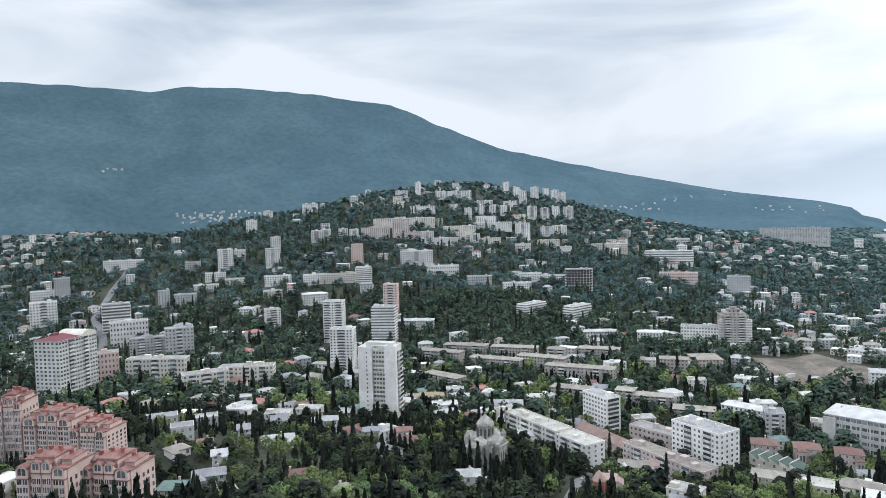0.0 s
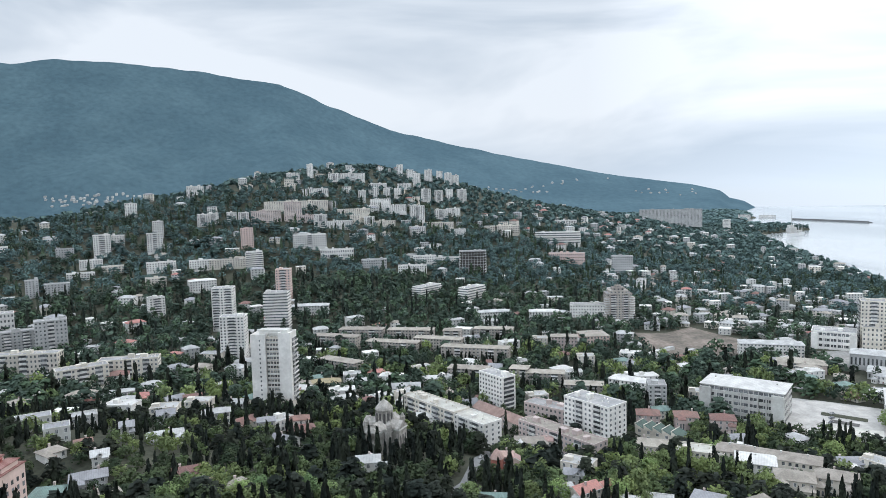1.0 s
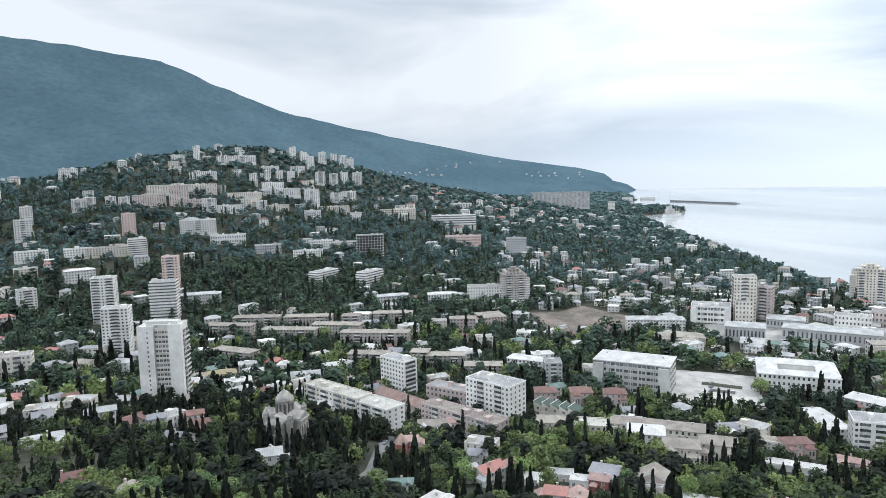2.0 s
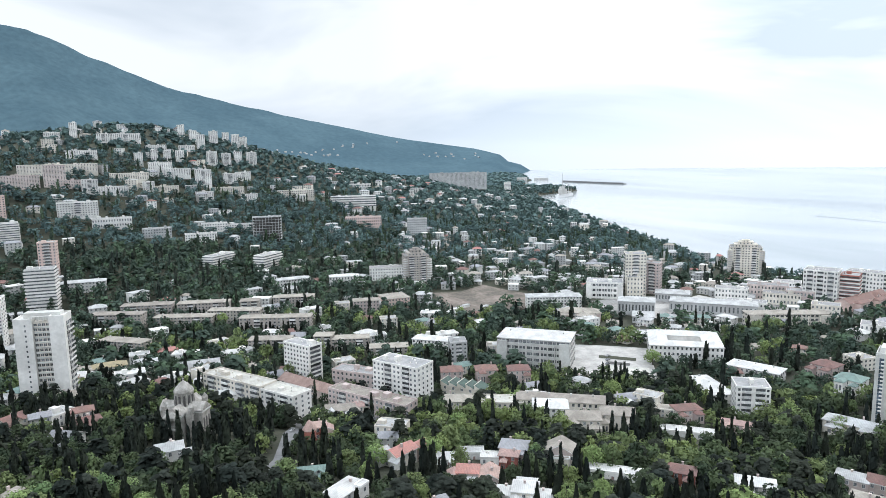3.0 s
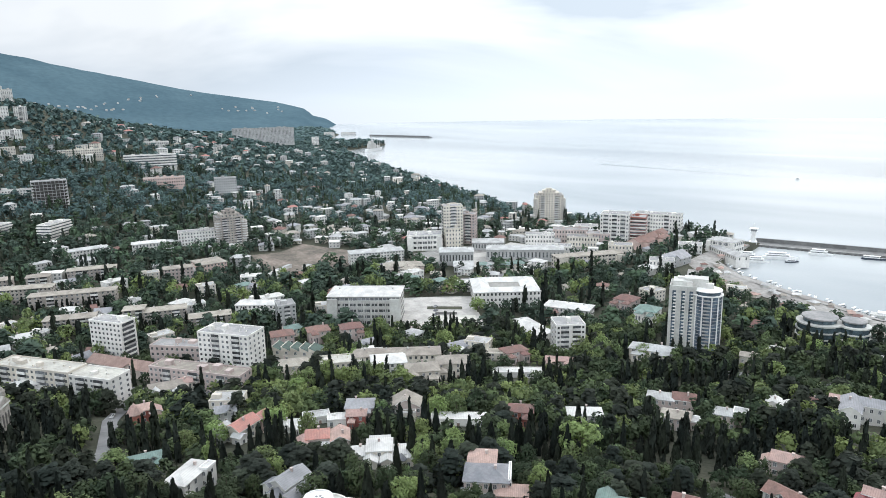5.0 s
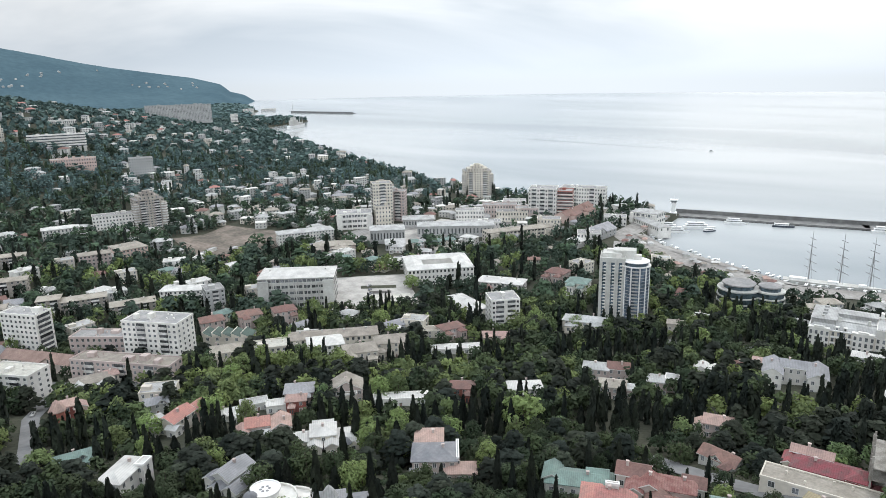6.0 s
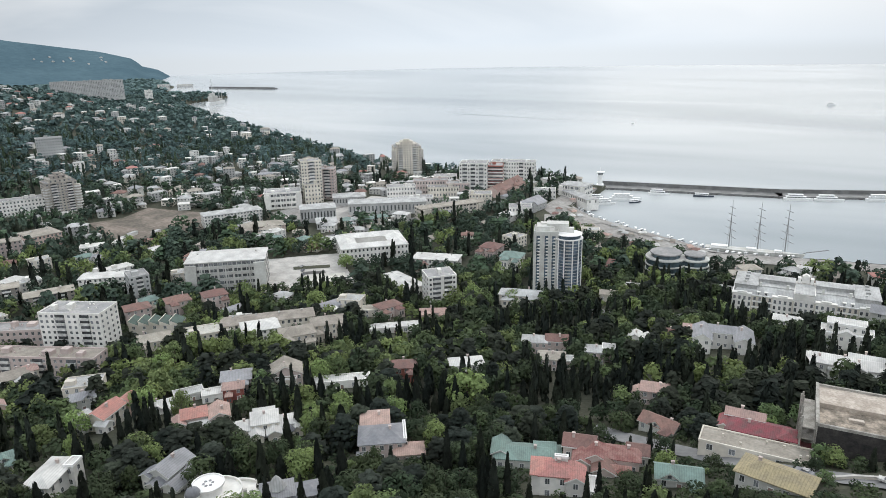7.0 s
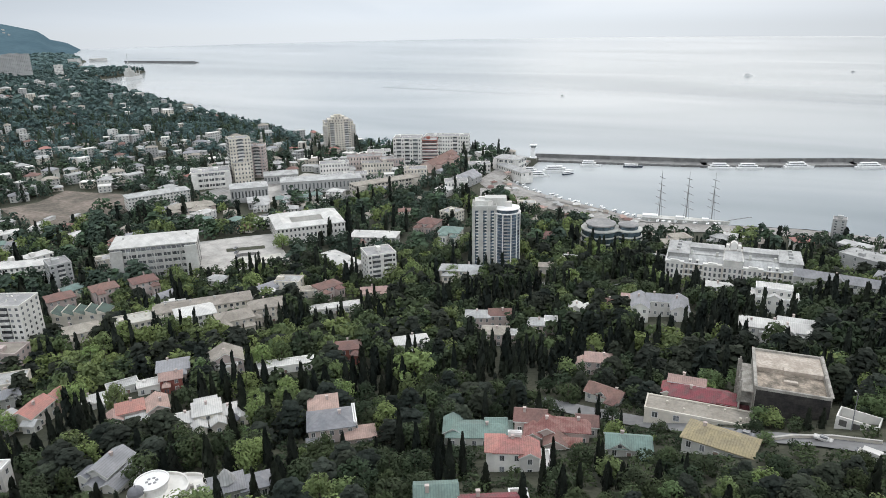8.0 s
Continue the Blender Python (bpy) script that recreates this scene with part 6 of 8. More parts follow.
block(121, 616, -25, 62.7, 13.0, 12.0, "weathered", floors=4, balcony=(0.25, 0.75), roof="tan", label="faded cream four-storey block with a tan roof")
block(154, 684, -20, 39.7, 13.0, 11.0, "weathered", floors=4, balcony=(0.25, 0.75), roof="tan", label="faded cream four-storey block with a tan roof")
block(111, 683, -19, 17.6, 13.0, 12.0, "weathered", floors=4, balcony=(0.25, 0.75), roof="tan", label="faded cream four-storey block with a tan roof")
block(-2, 613, -42, 41.4, 13.0, 10.0, "weathered", floors=4, balcony=(0.25, 0.75), roof="tan", label="faded cream four-storey block with a tan roof")
block(103, 556, -26, 33.3, 13.0, 11.0, "weathered", floors=4, balcony=(0.25, 0.75), roof="tan", label="faded cream four-storey block with a tan roof")
block(143, 543, -27, 14.5, 13.0, 12.0, "weathered", floors=4, balcony=(0.25, 0.75), roof="tan", label="faded cream four-storey block with a tan roof")
block(162, 534, -21, 29.8, 13.0, 10.0, "weathered", floors=4, balcony=(0.25, 0.75), roof="tan", label="faded cream four-storey block with a tan roof")
block(182, 500, -22, 29.0, 13.0, 10.0, "weathered", floors=4, balcony=(0.25, 0.75), roof="tan", label="faded cream four-storey block with a tan roof")
block(212, 634, -18, 24.8, 13.0, 13.0, "rose", floors=4, roof="tan", label="rose four-storey building with a shallow roof")
block(243, 639, -5, 25.1, 26.0, 14.0, "pink", floors=4, roof="tan", label="pink four-storey building with white trim")
block(220, 498, -45, 32.4, 14.0, 11.0, "white", floors=3, roof="white", label="white three-storey building with a white roof")
block(222, 461, -20, 12.6, 16.0, 18.0, "grey", floors=6, balcony=(0.5,), label="grey six-storey stair wing with loggias")
house(197, 422, -22, 14.5, 12.0, 10.0, "rose", "hip", "red", floors=3, label="rosy three-storey house under a red-brown hipped roof")
house(218, 411, -22, 14.5, 12.0, 10.0, "rose", "hip", "red", floors=3, label="rosy three-storey house under a red-brown hipped roof")
house(236, 398, -23, 14.5, 12.0, 10.0, "rose", "hip", "red", floors=3, label="rosy three-storey house under a red-brown hipped roof")
house(191, 391, -53, 29.8, 10.0, 7.0, "cream", "saw", "bottle", floors=2, label="row house with a dark green sawtooth roof")
block(393, 580, -26, 54.7, 18.0, 12.0, "white", floors=4, roof="pale", label="white four-storey office block with long window rows")
house(383, 523, -38, 38.3, 15.0, 8.0, "rose", "hip", "tan", floors=3, label="faded brick three-storey house with a hipped roof")
block(535, 421, -29, 71.8, 16.0, 11.0, "cream", floors=3, style="fins", roof="tan", label="long cream arcaded building by the park")
block(333, 323, -109, 36.5, 16.0, 6.0, "white", floors=2, roof="white", label="low white hall with a metal roof")
block(385, 330, -69, 34.5, 16.0, 8.0, "white", floors=2, roof="white", label="white two-storey building with a folded metal roof")
house(285, 295, -19, 15.0, 10.0, 7.0, "rose", "hip", "red", floors=2, label="rosy villa with a faded red roof")
block(494, 574, -35, 21.3, 18.0, 44.5, "cream", floors=13, balcony=(0.5,), side="bands", label="cream thirteen-storey hotel tower with balcony rows")
block(518, 572, -56, 15.4, 16.0, 33.1, "rose", floors=10, balcony=(0.5,), label="cream stepped hotel wing with tiled shoulders")
block(486, 565, -37, 16.6, 12.0, 22.0, "cream", floors=5, label="plain cream stair block of the hotel")
block(462, 584, -40, 37.1, 24.0, 16.2, "white", floors=3, style="fins", label="white hall with tall arched bays")
block(512, 484, -49, 78.3, 22.0, 11.9, "grey", floors=1, roof="pale", label="low pale market hall with a flat roof")
block(446, 517, -43, 33.6, 22.0, 13.8, "grey", floors=1, roof="pale", label="low pale market hall with a flat roof")
block(514, 539, -46, 33.6, 22.0, 8.8, "grey", floors=1, roof="pale", label="low pale market hall with a flat roof")
block(567, 506, -50, 37.5, 22.0, 6.4, "grey", floors=1, roof="pale", label="low pale market hall with a flat roof")
block(432, 492, -43, 18.8, 22.0, 6.7, "grey", floors=1, roof="pale", label="low pale market hall with a flat roof")
block(688, 597, -45, 35.7, 24.0, 35.6, "cream", floors=12, balcony=(0.25, 0.75), crown="step", label="cream stepped tower with rounded balconies")
block(620, 448, -64, 30.0, 24.0, 33.5, "white", floors=8, balcony=(0.2, 0.5, 0.8), label="white eight-storey hotel with wide balconies")
block(640, 432, -64, 16.0, 20.0, 30.0, "brick", floors=8, style="band", label="hotel wing with red storeys between white balcony bands")
block(702, 445, -69, 52.6, 18.0, 25.9, "white", floors=6, balcony=(0.3, 0.7), label="white six-storey seafront hotel")
house(643, 422, 7, 72.8, 14.0, 9.0, "pink", "gable", "red", floors=3, label="long pink house under a bright red roof")
block(562, 506, -50, 31.2, 16.0, 14.1, "white", floors=3, label="old white seafront building with shallow roofs")
block(598, 492, -52, 38.3, 16.0, 15.0, "rose", floors=3, label="old rosy seafront building with shallow roofs")
block(591, 470, -53, 34.3, 16.0, 10.9, "cream", floors=2, label="old cream seafront building with shallow roofs")
block(605, 460, -55, 25.1, 16.0, 12.8, "rose", floors=2, label="old rosy seafront building with shallow roofs")
block(544, 472, -51, 35.7, 16.0, 9.8, "white", floors=2, label="old white seafront building with shallow roofs")
block(644, 373, -62, 23.5, 16.0, 8.9, "white", floors=2, label="old white seafront building with shallow roofs")
block(574, 411, -57, 23.4, 16.0, 13.8, "cream", floors=3, label="old cream seafront building with shallow roofs")
block(558, 355, -60, 22.1, 16.0, 10.2, "white", floors=2, label="old white seafront building with shallow roofs")
block(652, 510, -54, 27.3, 16.0, 10.4, "white", floors=2, label="old white seafront building with shallow roofs")
house(583, 360, -1, 40.6, 20.0, 7.0, "grey", "gable", "grey", floors=2, label="grey hall with a broad slate roof")
house(428, 308, -82, 15.6, 14.0, 8.0, "rose", "hip", "red", floors=2, label="faded red-roofed old house among trees")
house(415, 282, -76, 15.9, 14.0, 8.0, "white", "hip", "green", floors=2, label="white house with a pale green metal roof")
block(457, 304, -10, 14.6, 14.0, 9.0, "cream", floors=3, label="cream three-storey house behind the tower")
block(368, 1121, -18, 74.4, 14.0, 19.4, "white", floors=5, style="band", label="white five-storey sanatorium slab")
block(184, 935, -11, 36.8, 14.0, 29.2, "grey", floors=8, style="frame", label="unfinished grey concrete frame building")
block(107, 843, 42, 38.5, 14.0, 14.0, "white", floors=5, style="band", label="white sanatorium slab stepping down the slope")
block(163, 840, 42, 36.0, 14.0, 15.5, "white", floors=5, style="band", label="white sanatorium slab with ribbon windows")
block(-1, 980, 0, 45.7, 14.0, 11.3, "white", floors=2, label="low white pavilion on the slope")
block(49, 951, -3, 34.3, 14.0, 10.2, "grey", floors=3, label="long grey block among trees")
block(121, 966, -7, 32.7, 12.0, 9.6, "white", floors=3, label="white three-storey slab among trees")
block(154, 966, -9, 33.7, 12.0, 8.1, "white", floors=3, label="white three-storey slab among trees")
block(99, 930, -6, 38.4, 14.0, 9.3, "white", floors=3, label="white villa block with a flat roof")
block(173, 763, -3, 37.0, 14.0, 9.9, "white", floors=3, roof="pale", label="long white three-storey block with a pale roof")
block(229, 754, -17, 32.6, 14.0, 10.0, "white", floors=2, roof="white", label="low white hall with a white roof")
block(281, 753, -21, 39.9, 16.0, 14.2, "white", floors=4, label="white four-storey corner building")
block(308, 731, -13, 27.6, 24.0, 32.0, "weathered", floors=12, balcony=(0.25, 0.75), crown="step", label="rose-grey stepped tower with wrapped balconies")
block(351, 1026, -19, 55.1, 14.0, 13.4, "pink", floors=3, label="pink turreted villa row on the slope")
block(443, 1298, -19, 42.7, 10.0, 6.7, "white", floors=1, label="low white pavilion on the hill")
block(282, 1144, -6, 48.9, 12.0, 13.5, "cream", floors=4, label="cream four-storey slab on the hill")
block(418, 972, -23, 30.4, 14.0, 24.5, "grey", floors=7, label="grey apartment block among villas")
block(-39, 1007, 2, 46.9, 18.0, 17.3, "white", floors=6, balcony=(0.5,), label="white sanatorium with stacked terraces")
block(-107, 918, 7, 20.4, 16.0, 22.8, "white", floors=9, style="band", label="white tower block on the slope")
block(-123, 985, 7, 17.0, 14.0, 25.2, "pink", floors=9, label="pink-topped tower on the slope")
block(-140, 921, 9, 47.4, 12.0, 10.0, "cream", floors=4, label="cream four-storey slab on the slope")
block(-316, 998, 18, 21.4, 14.0, 28.3, "white", floors=10, balcony=(0.5,), label="white tower block in the valley")
block(-303, 1025, 16, 16.6, 14.0, 16.6, "white", floors=7, label="white tower block in the valley")
block(-247, 996, 14, 20.1, 14.0, 25.2, "white", floors=9, balcony=(0.5,), label="white tower block on the slope")
block(-255, 1050, 14, 15.0, 14.0, 23.0, "white", floors=9, label="white tower block on the slope")
block(-317, 1147, 15, 17.5, 14.0, 20.4, "white", floors=9, label="white tower block at the forest edge")
block(-223, 923, 14, 35.0, 12.0, 10.9, "white", floors=4, label="white four-storey slab on the slope")
block(-172, 916, 11, 30.5, 12.0, 11.5, "white", floors=4, label="white four-storey slab on the slope")
block(-284, 932, 17, 25.5, 12.0, 8.8, "cream", floors=3, label="cream slab on the slope")
block(-218, 872, 14, 23.6, 12.0, 10.4, "cream", floors=4, label="cream slab on the slope")
block(-318, 957, 18, 27.3, 12.0, 10.0, "white", floors=4, label="white slab on the slope")
block(-317, 915, 19, 31.8, 12.0, 8.0, "white", floors=3, label="white slab in the valley")
block(-162, 858, 19, 30.6, 14.0, 12.3, "white", floors=4, roof="white", label="white hall with a bright roof")
block(-353, 863, 22, 13.8, 12.0, 19.3, "grey", floors=8, label="grey tower block in the valley")
block(-512, 920, 29, 19.0, 14.0, 24.3, "grey", floors=8, label="grey tower block in the valley")
block(-325, 861, 21, 26.4, 12.0, 13.7, "grey", floors=5, label="grey five-storey slab in the valley")
block(-33, 782, -3, 41.0, 14.0, 9.2, "white", floors=3, roof="pale", label="long white three-storey block among trees")
block(-363, 996, 20, 21.7, 12.0, 12.2, "grey", floors=4, label="grey slab in the valley")
block(-532, 910, 30, 30.3, 12.0, 13.0, "white", floors=4, label="white slab in the valley")
block(-472, 1016, 25, 55.0, 12.0, 11.9, "white", floors=4, label="white stepped slab in the valley")
block(-46, 1361, 2, 12.2, 15.0, 23.3, "white", floors=12, label="white tower block of the hilltop estate")
block(139, 1485, -5, 13.4, 15.0, 21.9, "white", floors=10, label="white tower block of the hilltop estate")
block(155, 1432, -6, 14.1, 15.0, 22.3, "white", floors=10, label="white tower block of the hilltop estate")
block(161, 1369, -7, 14.6, 15.0, 25.9, "white", floors=13, label="white tower block of the hilltop estate")
block(196, 1456, -8, 16.8, 15.0, 28.8, "white", floors=13, label="white tower block of the hilltop estate")
block(238, 1575, -9, 14.3, 15.0, 20.8, "white", floors=9, label="white tower block of the hilltop estate")
block(248, 1515, -9, 16.3, 15.0, 25.1, "white", floors=11, label="white tower block of the hilltop estate")
block(265, 1519, -10, 15.1, 15.0, 22.7, "white", floors=10, label="white tower block of the hilltop estate")
block(46, 1211, -2, 12.9, 15.0, 17.8, "white", floors=10, label="white tower block of the hilltop estate")
block(71, 1236, -3, 10.1, 15.0, 20.2, "white", floors=11, label="white tower block of the hilltop estate")
block(92, 1253, -4, 12.3, 15.0, 17.4, "white", floors=9, label="white tower block of the hilltop estate")
block(113, 1267, -5, 13.5, 15.0, 16.6, "white", floors=9, label="white tower block of the hilltop estate")
block(166, 1275, -7, 17.8, 15.0, 22.0, "white", floors=12, balcony=(0.5,), label="white tower block of the hilltop estate")
block(192, 1287, -8, 15.9, 15.0, 20.2, "white", floors=10, balcony=(0.5,), label="white tower block of the hilltop estate")
block(217, 1316, -9, 14.1, 15.0, 20.7, "white", floors=10, label="white tower block of the hilltop estate")
block(244, 1332, -10, 18.8, 15.0, 23.2, "white", floors=12, balcony=(0.5,), label="white tower block of the hilltop estate")
block(136, 1167, -7, 24.9, 15.0, 24.0, "white", floors=14, balcony=(0.5,), label="white tower block of the hilltop estate")
block(182, 1197, -9, 22.7, 15.0, 14.8, "white", floors=8, balcony=(0.5,), label="white tower block of the hilltop estate")
block(207, 1219, -10, 25.2, 15.0, 13.1, "white", floors=7, balcony=(0.5,), label="white tower block of the hilltop estate")
block(-200, 1090, 10, 15.4, 15.0, 16.3, "white", floors=10, balcony=(0.5,), label="white tower block of the hilltop estate")
block(-186, 1100, 10, 15.5, 15.0, 14.6, "white", floors=9, balcony=(0.5,), label="white tower block of the hilltop estate")
block(-24, 1082, 1, 20.3, 15.0, 16.8, "white", floors=10, balcony=(0.5,), label="white tower block of the hilltop estate")
block(52, 1108, -3, 16.3, 15.0, 10.9, "white", floors=7, balcony=(0.5,), label="white tower block of the hilltop estate")
block(-160, 1110, 8, 14.6, 15.0, 11.9, "white", floors=7, balcony=(0.5,), label="white tower block of the hilltop estate")
block(-142, 1108, 7, 15.5, 15.0, 10.9, "white", floors=7, balcony=(0.5,), label="white tower block of the hilltop estate")
block(-1, 1311, 0, 20.3, 15.0, 13.9, "white", floors=7, balcony=(0.5,), label="white tower block of the hilltop estate")
block(34, 1337, -1, 46.9, 15.0, 12.0, "white", floors=6, balcony=(0.5,), label="white tower block of the hilltop estate")
block(-66, 1096, 3, 26.9, 15.0, 26.9, "rose", floors=16, label="rosy tower block of the hilltop estate")
block(-106, 1090, 6, 44.7, 14.0, 16.1, "rose", floors=9, label="rosy slab of the hilltop estate")
block(-63, 1141, 3, 100.7, 14.0, 11.2, "cream", floors=6, label="cream slab of the hilltop estate")
block(76, 1196, -4, 35.2, 14.0, 13.7, "white", floors=7, label="white slab of the hilltop estate")
block(86, 1180, -4, 65.6, 14.0, 10.6, "white", floors=6, label="white slab of the hilltop estate")
block(5, 1082, -0, 38.0, 14.0, 9.7, "white", floors=6, label="white slab of the hilltop estate")
block(77, 1111, -4, 32.7, 14.0, 7.3, "cream", floors=4, label="cream slab of the hilltop estate")
block(-55, 1094, 3, 40.2, 14.0, 8.1, "rose", floors=4, label="rosy slab of the hilltop estate")
block(28, 1136, -1, 52.8, 14.0, 9.3, "cream", floors=5, label="cream slab of the hilltop estate")
block(-77, 1337, 3, 24.1, 14.0, 10.9, "white", floors=5, label="white slab of the hilltop estate")
block(-34, 1208, 2, 44.4, 14.0, 9.9, "white", floors=5, label="white slab of the hilltop estate")
block(132, 1333, -6, 27.3, 14.0, 8.7, "white", floors=4, label="white slab of the hilltop estate")
block(79, 1307, -3, 34.2, 14.0, 8.5, "white", floors=4, label="white slab of the hilltop estate")
block(168, 1147, -8, 52.1, 14.0, 7.6, "cream", floors=4, label="cream slab of the hilltop estate")
block(128, 1101, -7, 25.4, 14.0, 10.0, "white", floors=6, label="white slab of the hilltop estate")
block(197, 1118, -10, 25.0, 14.0, 9.3, "white", floors=5, label="white slab of the hilltop estate")
block(-243, 1272, 11, 28.5, 14.0, 13.7, "white", floors=6, label="white slab of the hilltop estate")
block(432, 1863, -13, 31.3, 14.0, 14.1, "white", floors=4, label="white slab of the hilltop estate")
block(505, 1959, -14, 28.1, 14.0, 16.5, "white", floors=5, label="white slab of the hilltop estate")
house(199, 214, -51, 11.7, 8.1, 6.9, "brick", "hip", "red", floors=2, label="brick-red house under a red hipped roof")
house(218, 193, -47, 14.7, 8.1, 7.0, "white", "hip", "white", floors=2, label="white house with a white hipped roof")
house(176, 229, -46, 24.0, 6.5, 3.7, "white", "flat", "white", floors=1, label="long low white house with a flat roof")
house(193, 98, -100, 12.3, 7.0, 3.6, "pale", "gable", "rust", floors=1, label="low house with a rusty tin roof")
house(179, 66, -83, 30.8, 8.4, 3.4, "cream", "flat", "tan", floors=1, label="long cream retaining building with a flat tan roof")
house(154, 57, -95, 17.1, 9.0, 3.7, "pale", "hip", "gold", floors=1, label="house under a straw-gold ribbed metal roof")
house(147, 79, -69, 11.3, 6.5, 3.7, "pale", "gable", "green", floors=1, label="small house with pale green walls and a tin roof")
villa(276, 50, -84, [(0, 0, 30, 10, 6.4, "hip", "white", "white"), (0, -4.5, 8, 6, 7.2, "gy", "white", "white"), (-12.5, -2, 7, 9, 7.0, "hip", "white", "white"), (12.5, -2, 7, 9, 7.0, "hip", "white", "white"), (5, 4, 13, 6, 7.4, "gx", "white", "white"), (-6.5, -5.6, 4, 1.6, 5.0, "flat", "white", "white"), (6.5, -5.6, 4, 1.6, 5.0, "flat", "white", "white")], "white palace wing with folded white roofs and a pedimented centre")
clear(69, 200, -75, 11, 11)
villa(327, 57, -84, [(0, 0, 22, 11, 7.6, "flat", "white", "white"), (0, 1.5, 16, 8, 11.4, "flat", "white", "white"), (0, -5.8, 7, 2.2, 8.4, "gy", "white", "white")], "white classical villa with stepped parapets and a pedimented porch")
house(150, 266, -41, 12.3, 9.8, 7.0, "rose", "hip", "grey", floors=2, label="small house with a grey domed turret roof")
house(119, 274, -30, 7.8, 6.5, 3.7, "white", "gable", "white", floors=1, label="small white house with a pale sheet roof")
house(133, 276, -27, 11.8, 6.5, 3.6, "pale", "flat", "pale", floors=1, label="low pale shed row with a flat roof")
house(138, 265, -34, 10.4, 6.5, 3.6, "white", "flat", "white", floors=1, label="low white annexe with a sheet roof")
house(143, 259, -41, 8.1, 6.5, 5.6, "brick", "hip", "faded", floors=2, label="boxy red-walled house with a faded roof")
house(107, 312, -24, 9.1, 6.5, 5.7, "pale", "gable", "grey", floors=2, label="pale house with a grey sheet roof")
villa(269, 180, -64, [(-5, 0, 12, 9, 6.4, "hip", "pale", "rose"), (6, 1.5, 11, 8, 6.8, "gx", "rust", "rose")], "rosy villa with a pale roof and a brown-roofed wing")
villa(263, 151, -69, [(0, 0, 9, 8, 6.4, "hip", "pale", "rose"), (6, 2, 6, 6, 7.2, "flat", "pale", "rose")], "small rosy villa with a pale hipped roof and a square tower")
house(261, 270, -45, 28.6, 7.1, 3.7, "white", "flat", "white", floors=1, label="low white pavilion with a bright roof")
house(295, 267, -54, 16.9, 7.0, 5.5, "rose", "hip", "faded", floors=2, label="small villa with a faded rose roof")
house(349, 237, -70, 28.0, 11.5, 7.0, "cream", "hip", "pale", floors=2, label="cream villa with a pale folded roof")
house(384, 30, -92, 41.2, 9.7, 7.0, "pale", "gable", "grey", floors=2, label="long grey-roofed house by the park")
house(441, 15, -118, 25.5, 16.7, 10.3, "grey", "flat", "pale", floors=3, label="grey office slab with a bright flat roof")
house(60, 278, -16, 12.5, 6.8, 3.7, "pale", "gable", "green", floors=1, label="small house with a pale green roof")
house(-25, 386, 12, 14.4, 8.8, 3.8, "rose", "hip", "rust", floors=1, label="house with a rusty brown roof")
house(29, 578, -4, 17.6, 10.0, 7.1, "rose", "hip", "coral", floors=2, label="house with a red roof")
house(10, 544, -2, 15.7, 10.0, 7.0, "white", "hip", "pale", floors=2, label="white house with a pale roof")
house(43, 512, -6, 27.5, 10.0, 7.1, "cream", "gable", "pale", floors=2, label="cream house with a pale roof")
house(-27, 396, 4, 11.9, 8.1, 7.2, "cream", "hip", "rust", floors=2, label="cream two-storey house with a rusty brown roof")
house(-85, 338, 14, 16.0, 7.0, 4.4, "white", "hip", "pale", floors=1, label="long low white house with a pale sheet roof")
house(-99, 398, 14, 9.2, 7.2, 6.9, "pale", "gable", "grey", floors=2, label="pale grey two-storey house with a grey roof")
house(-74, 409, 10, 15.1, 8.8, 7.2, "white", "hip", "pale", floors=2, label="white two-storey house with a pale metal roof")
house(-139, 463, 17, 11.2, 8.8, 7.0, "cream", "hip", "pale", floors=2, label="cream two-storey house with a pale metal roof")
house(-90, 519, 10, 12.1, 8.8, 7.1, "cream", "flat", "pale", floors=2, label="cream two-storey house with a pale metal roof")
house(-135, 379, 20, 12.7, 8.8, 7.3, "pale", "flat", "pale", floors=2, label="pale grey two-storey house with a pale metal roof")
house(-156, 371, 23, 15.9, 8.8, 7.7, "pale", "flat", "grey", floors=2, label="pale grey two-storey house with a grey roof")
house(-132, 337, 21, 10.8, 8.8, 7.0, "pale", "flat", "grey", floors=2, label="pale grey two-storey house with a grey roof")
house(-101, 284, 18, 13.0, 9.0, 4.8, "grey", "hip", "grey", floors=2, label="grey house with a low sheet roof among trees")
house(-61, 269, 13, 9.5, 7.0, 5.0, "cream", "gable", "rust", floors=2, label="cream two-storey house with a rusty brown roof")
house(-51, 253, 12, 7.6, 6.5, 4.0, "rose", "gable", "brown", floors=1, label="small house with a brown sheet roof")
house(-237, 508, 25, 22.0, 8.8, 7.8, "white", "flat", "pale", floors=2, label="white two-storey house with a pale metal roof")
house(-44, 388, 6, 9.1, 7.9, 7.1, "pale", "hip", "grey", floors=2, label="pale grey two-storey house with a grey roof")
house(-103, 304, 18, 6.5, 6.0, 4.8, "white", "gable", "pale", floors=2, label="small white house with a pale roof")
house(-139, 496, 16, 10.1, 8.6, 3.7, "cream", "hip", "coral", floors=1, label="cream low house with a faded red roof")
house(-98, 467, 12, 12.6, 8.8, 7.2, "rose", "gable", "rust", floors=2, label="rosy two-storey house with a rusty brown roof")
house(-14, 538, 2, 22.7, 11.0, 7.1, "cream", "hip", "gold", floors=2, label="cream two-storey house with a straw-coloured roof")
house(7, 573, -1, 14.5, 11.0, 7.2, "white", "flat", "pale", floors=2, label="white two-storey house with a pale metal roof")
house(9, 318, -2, 11.1, 9.6, 6.9, "white", "hip", "pale", floors=2, label="white two-storey house with a pale metal roof")
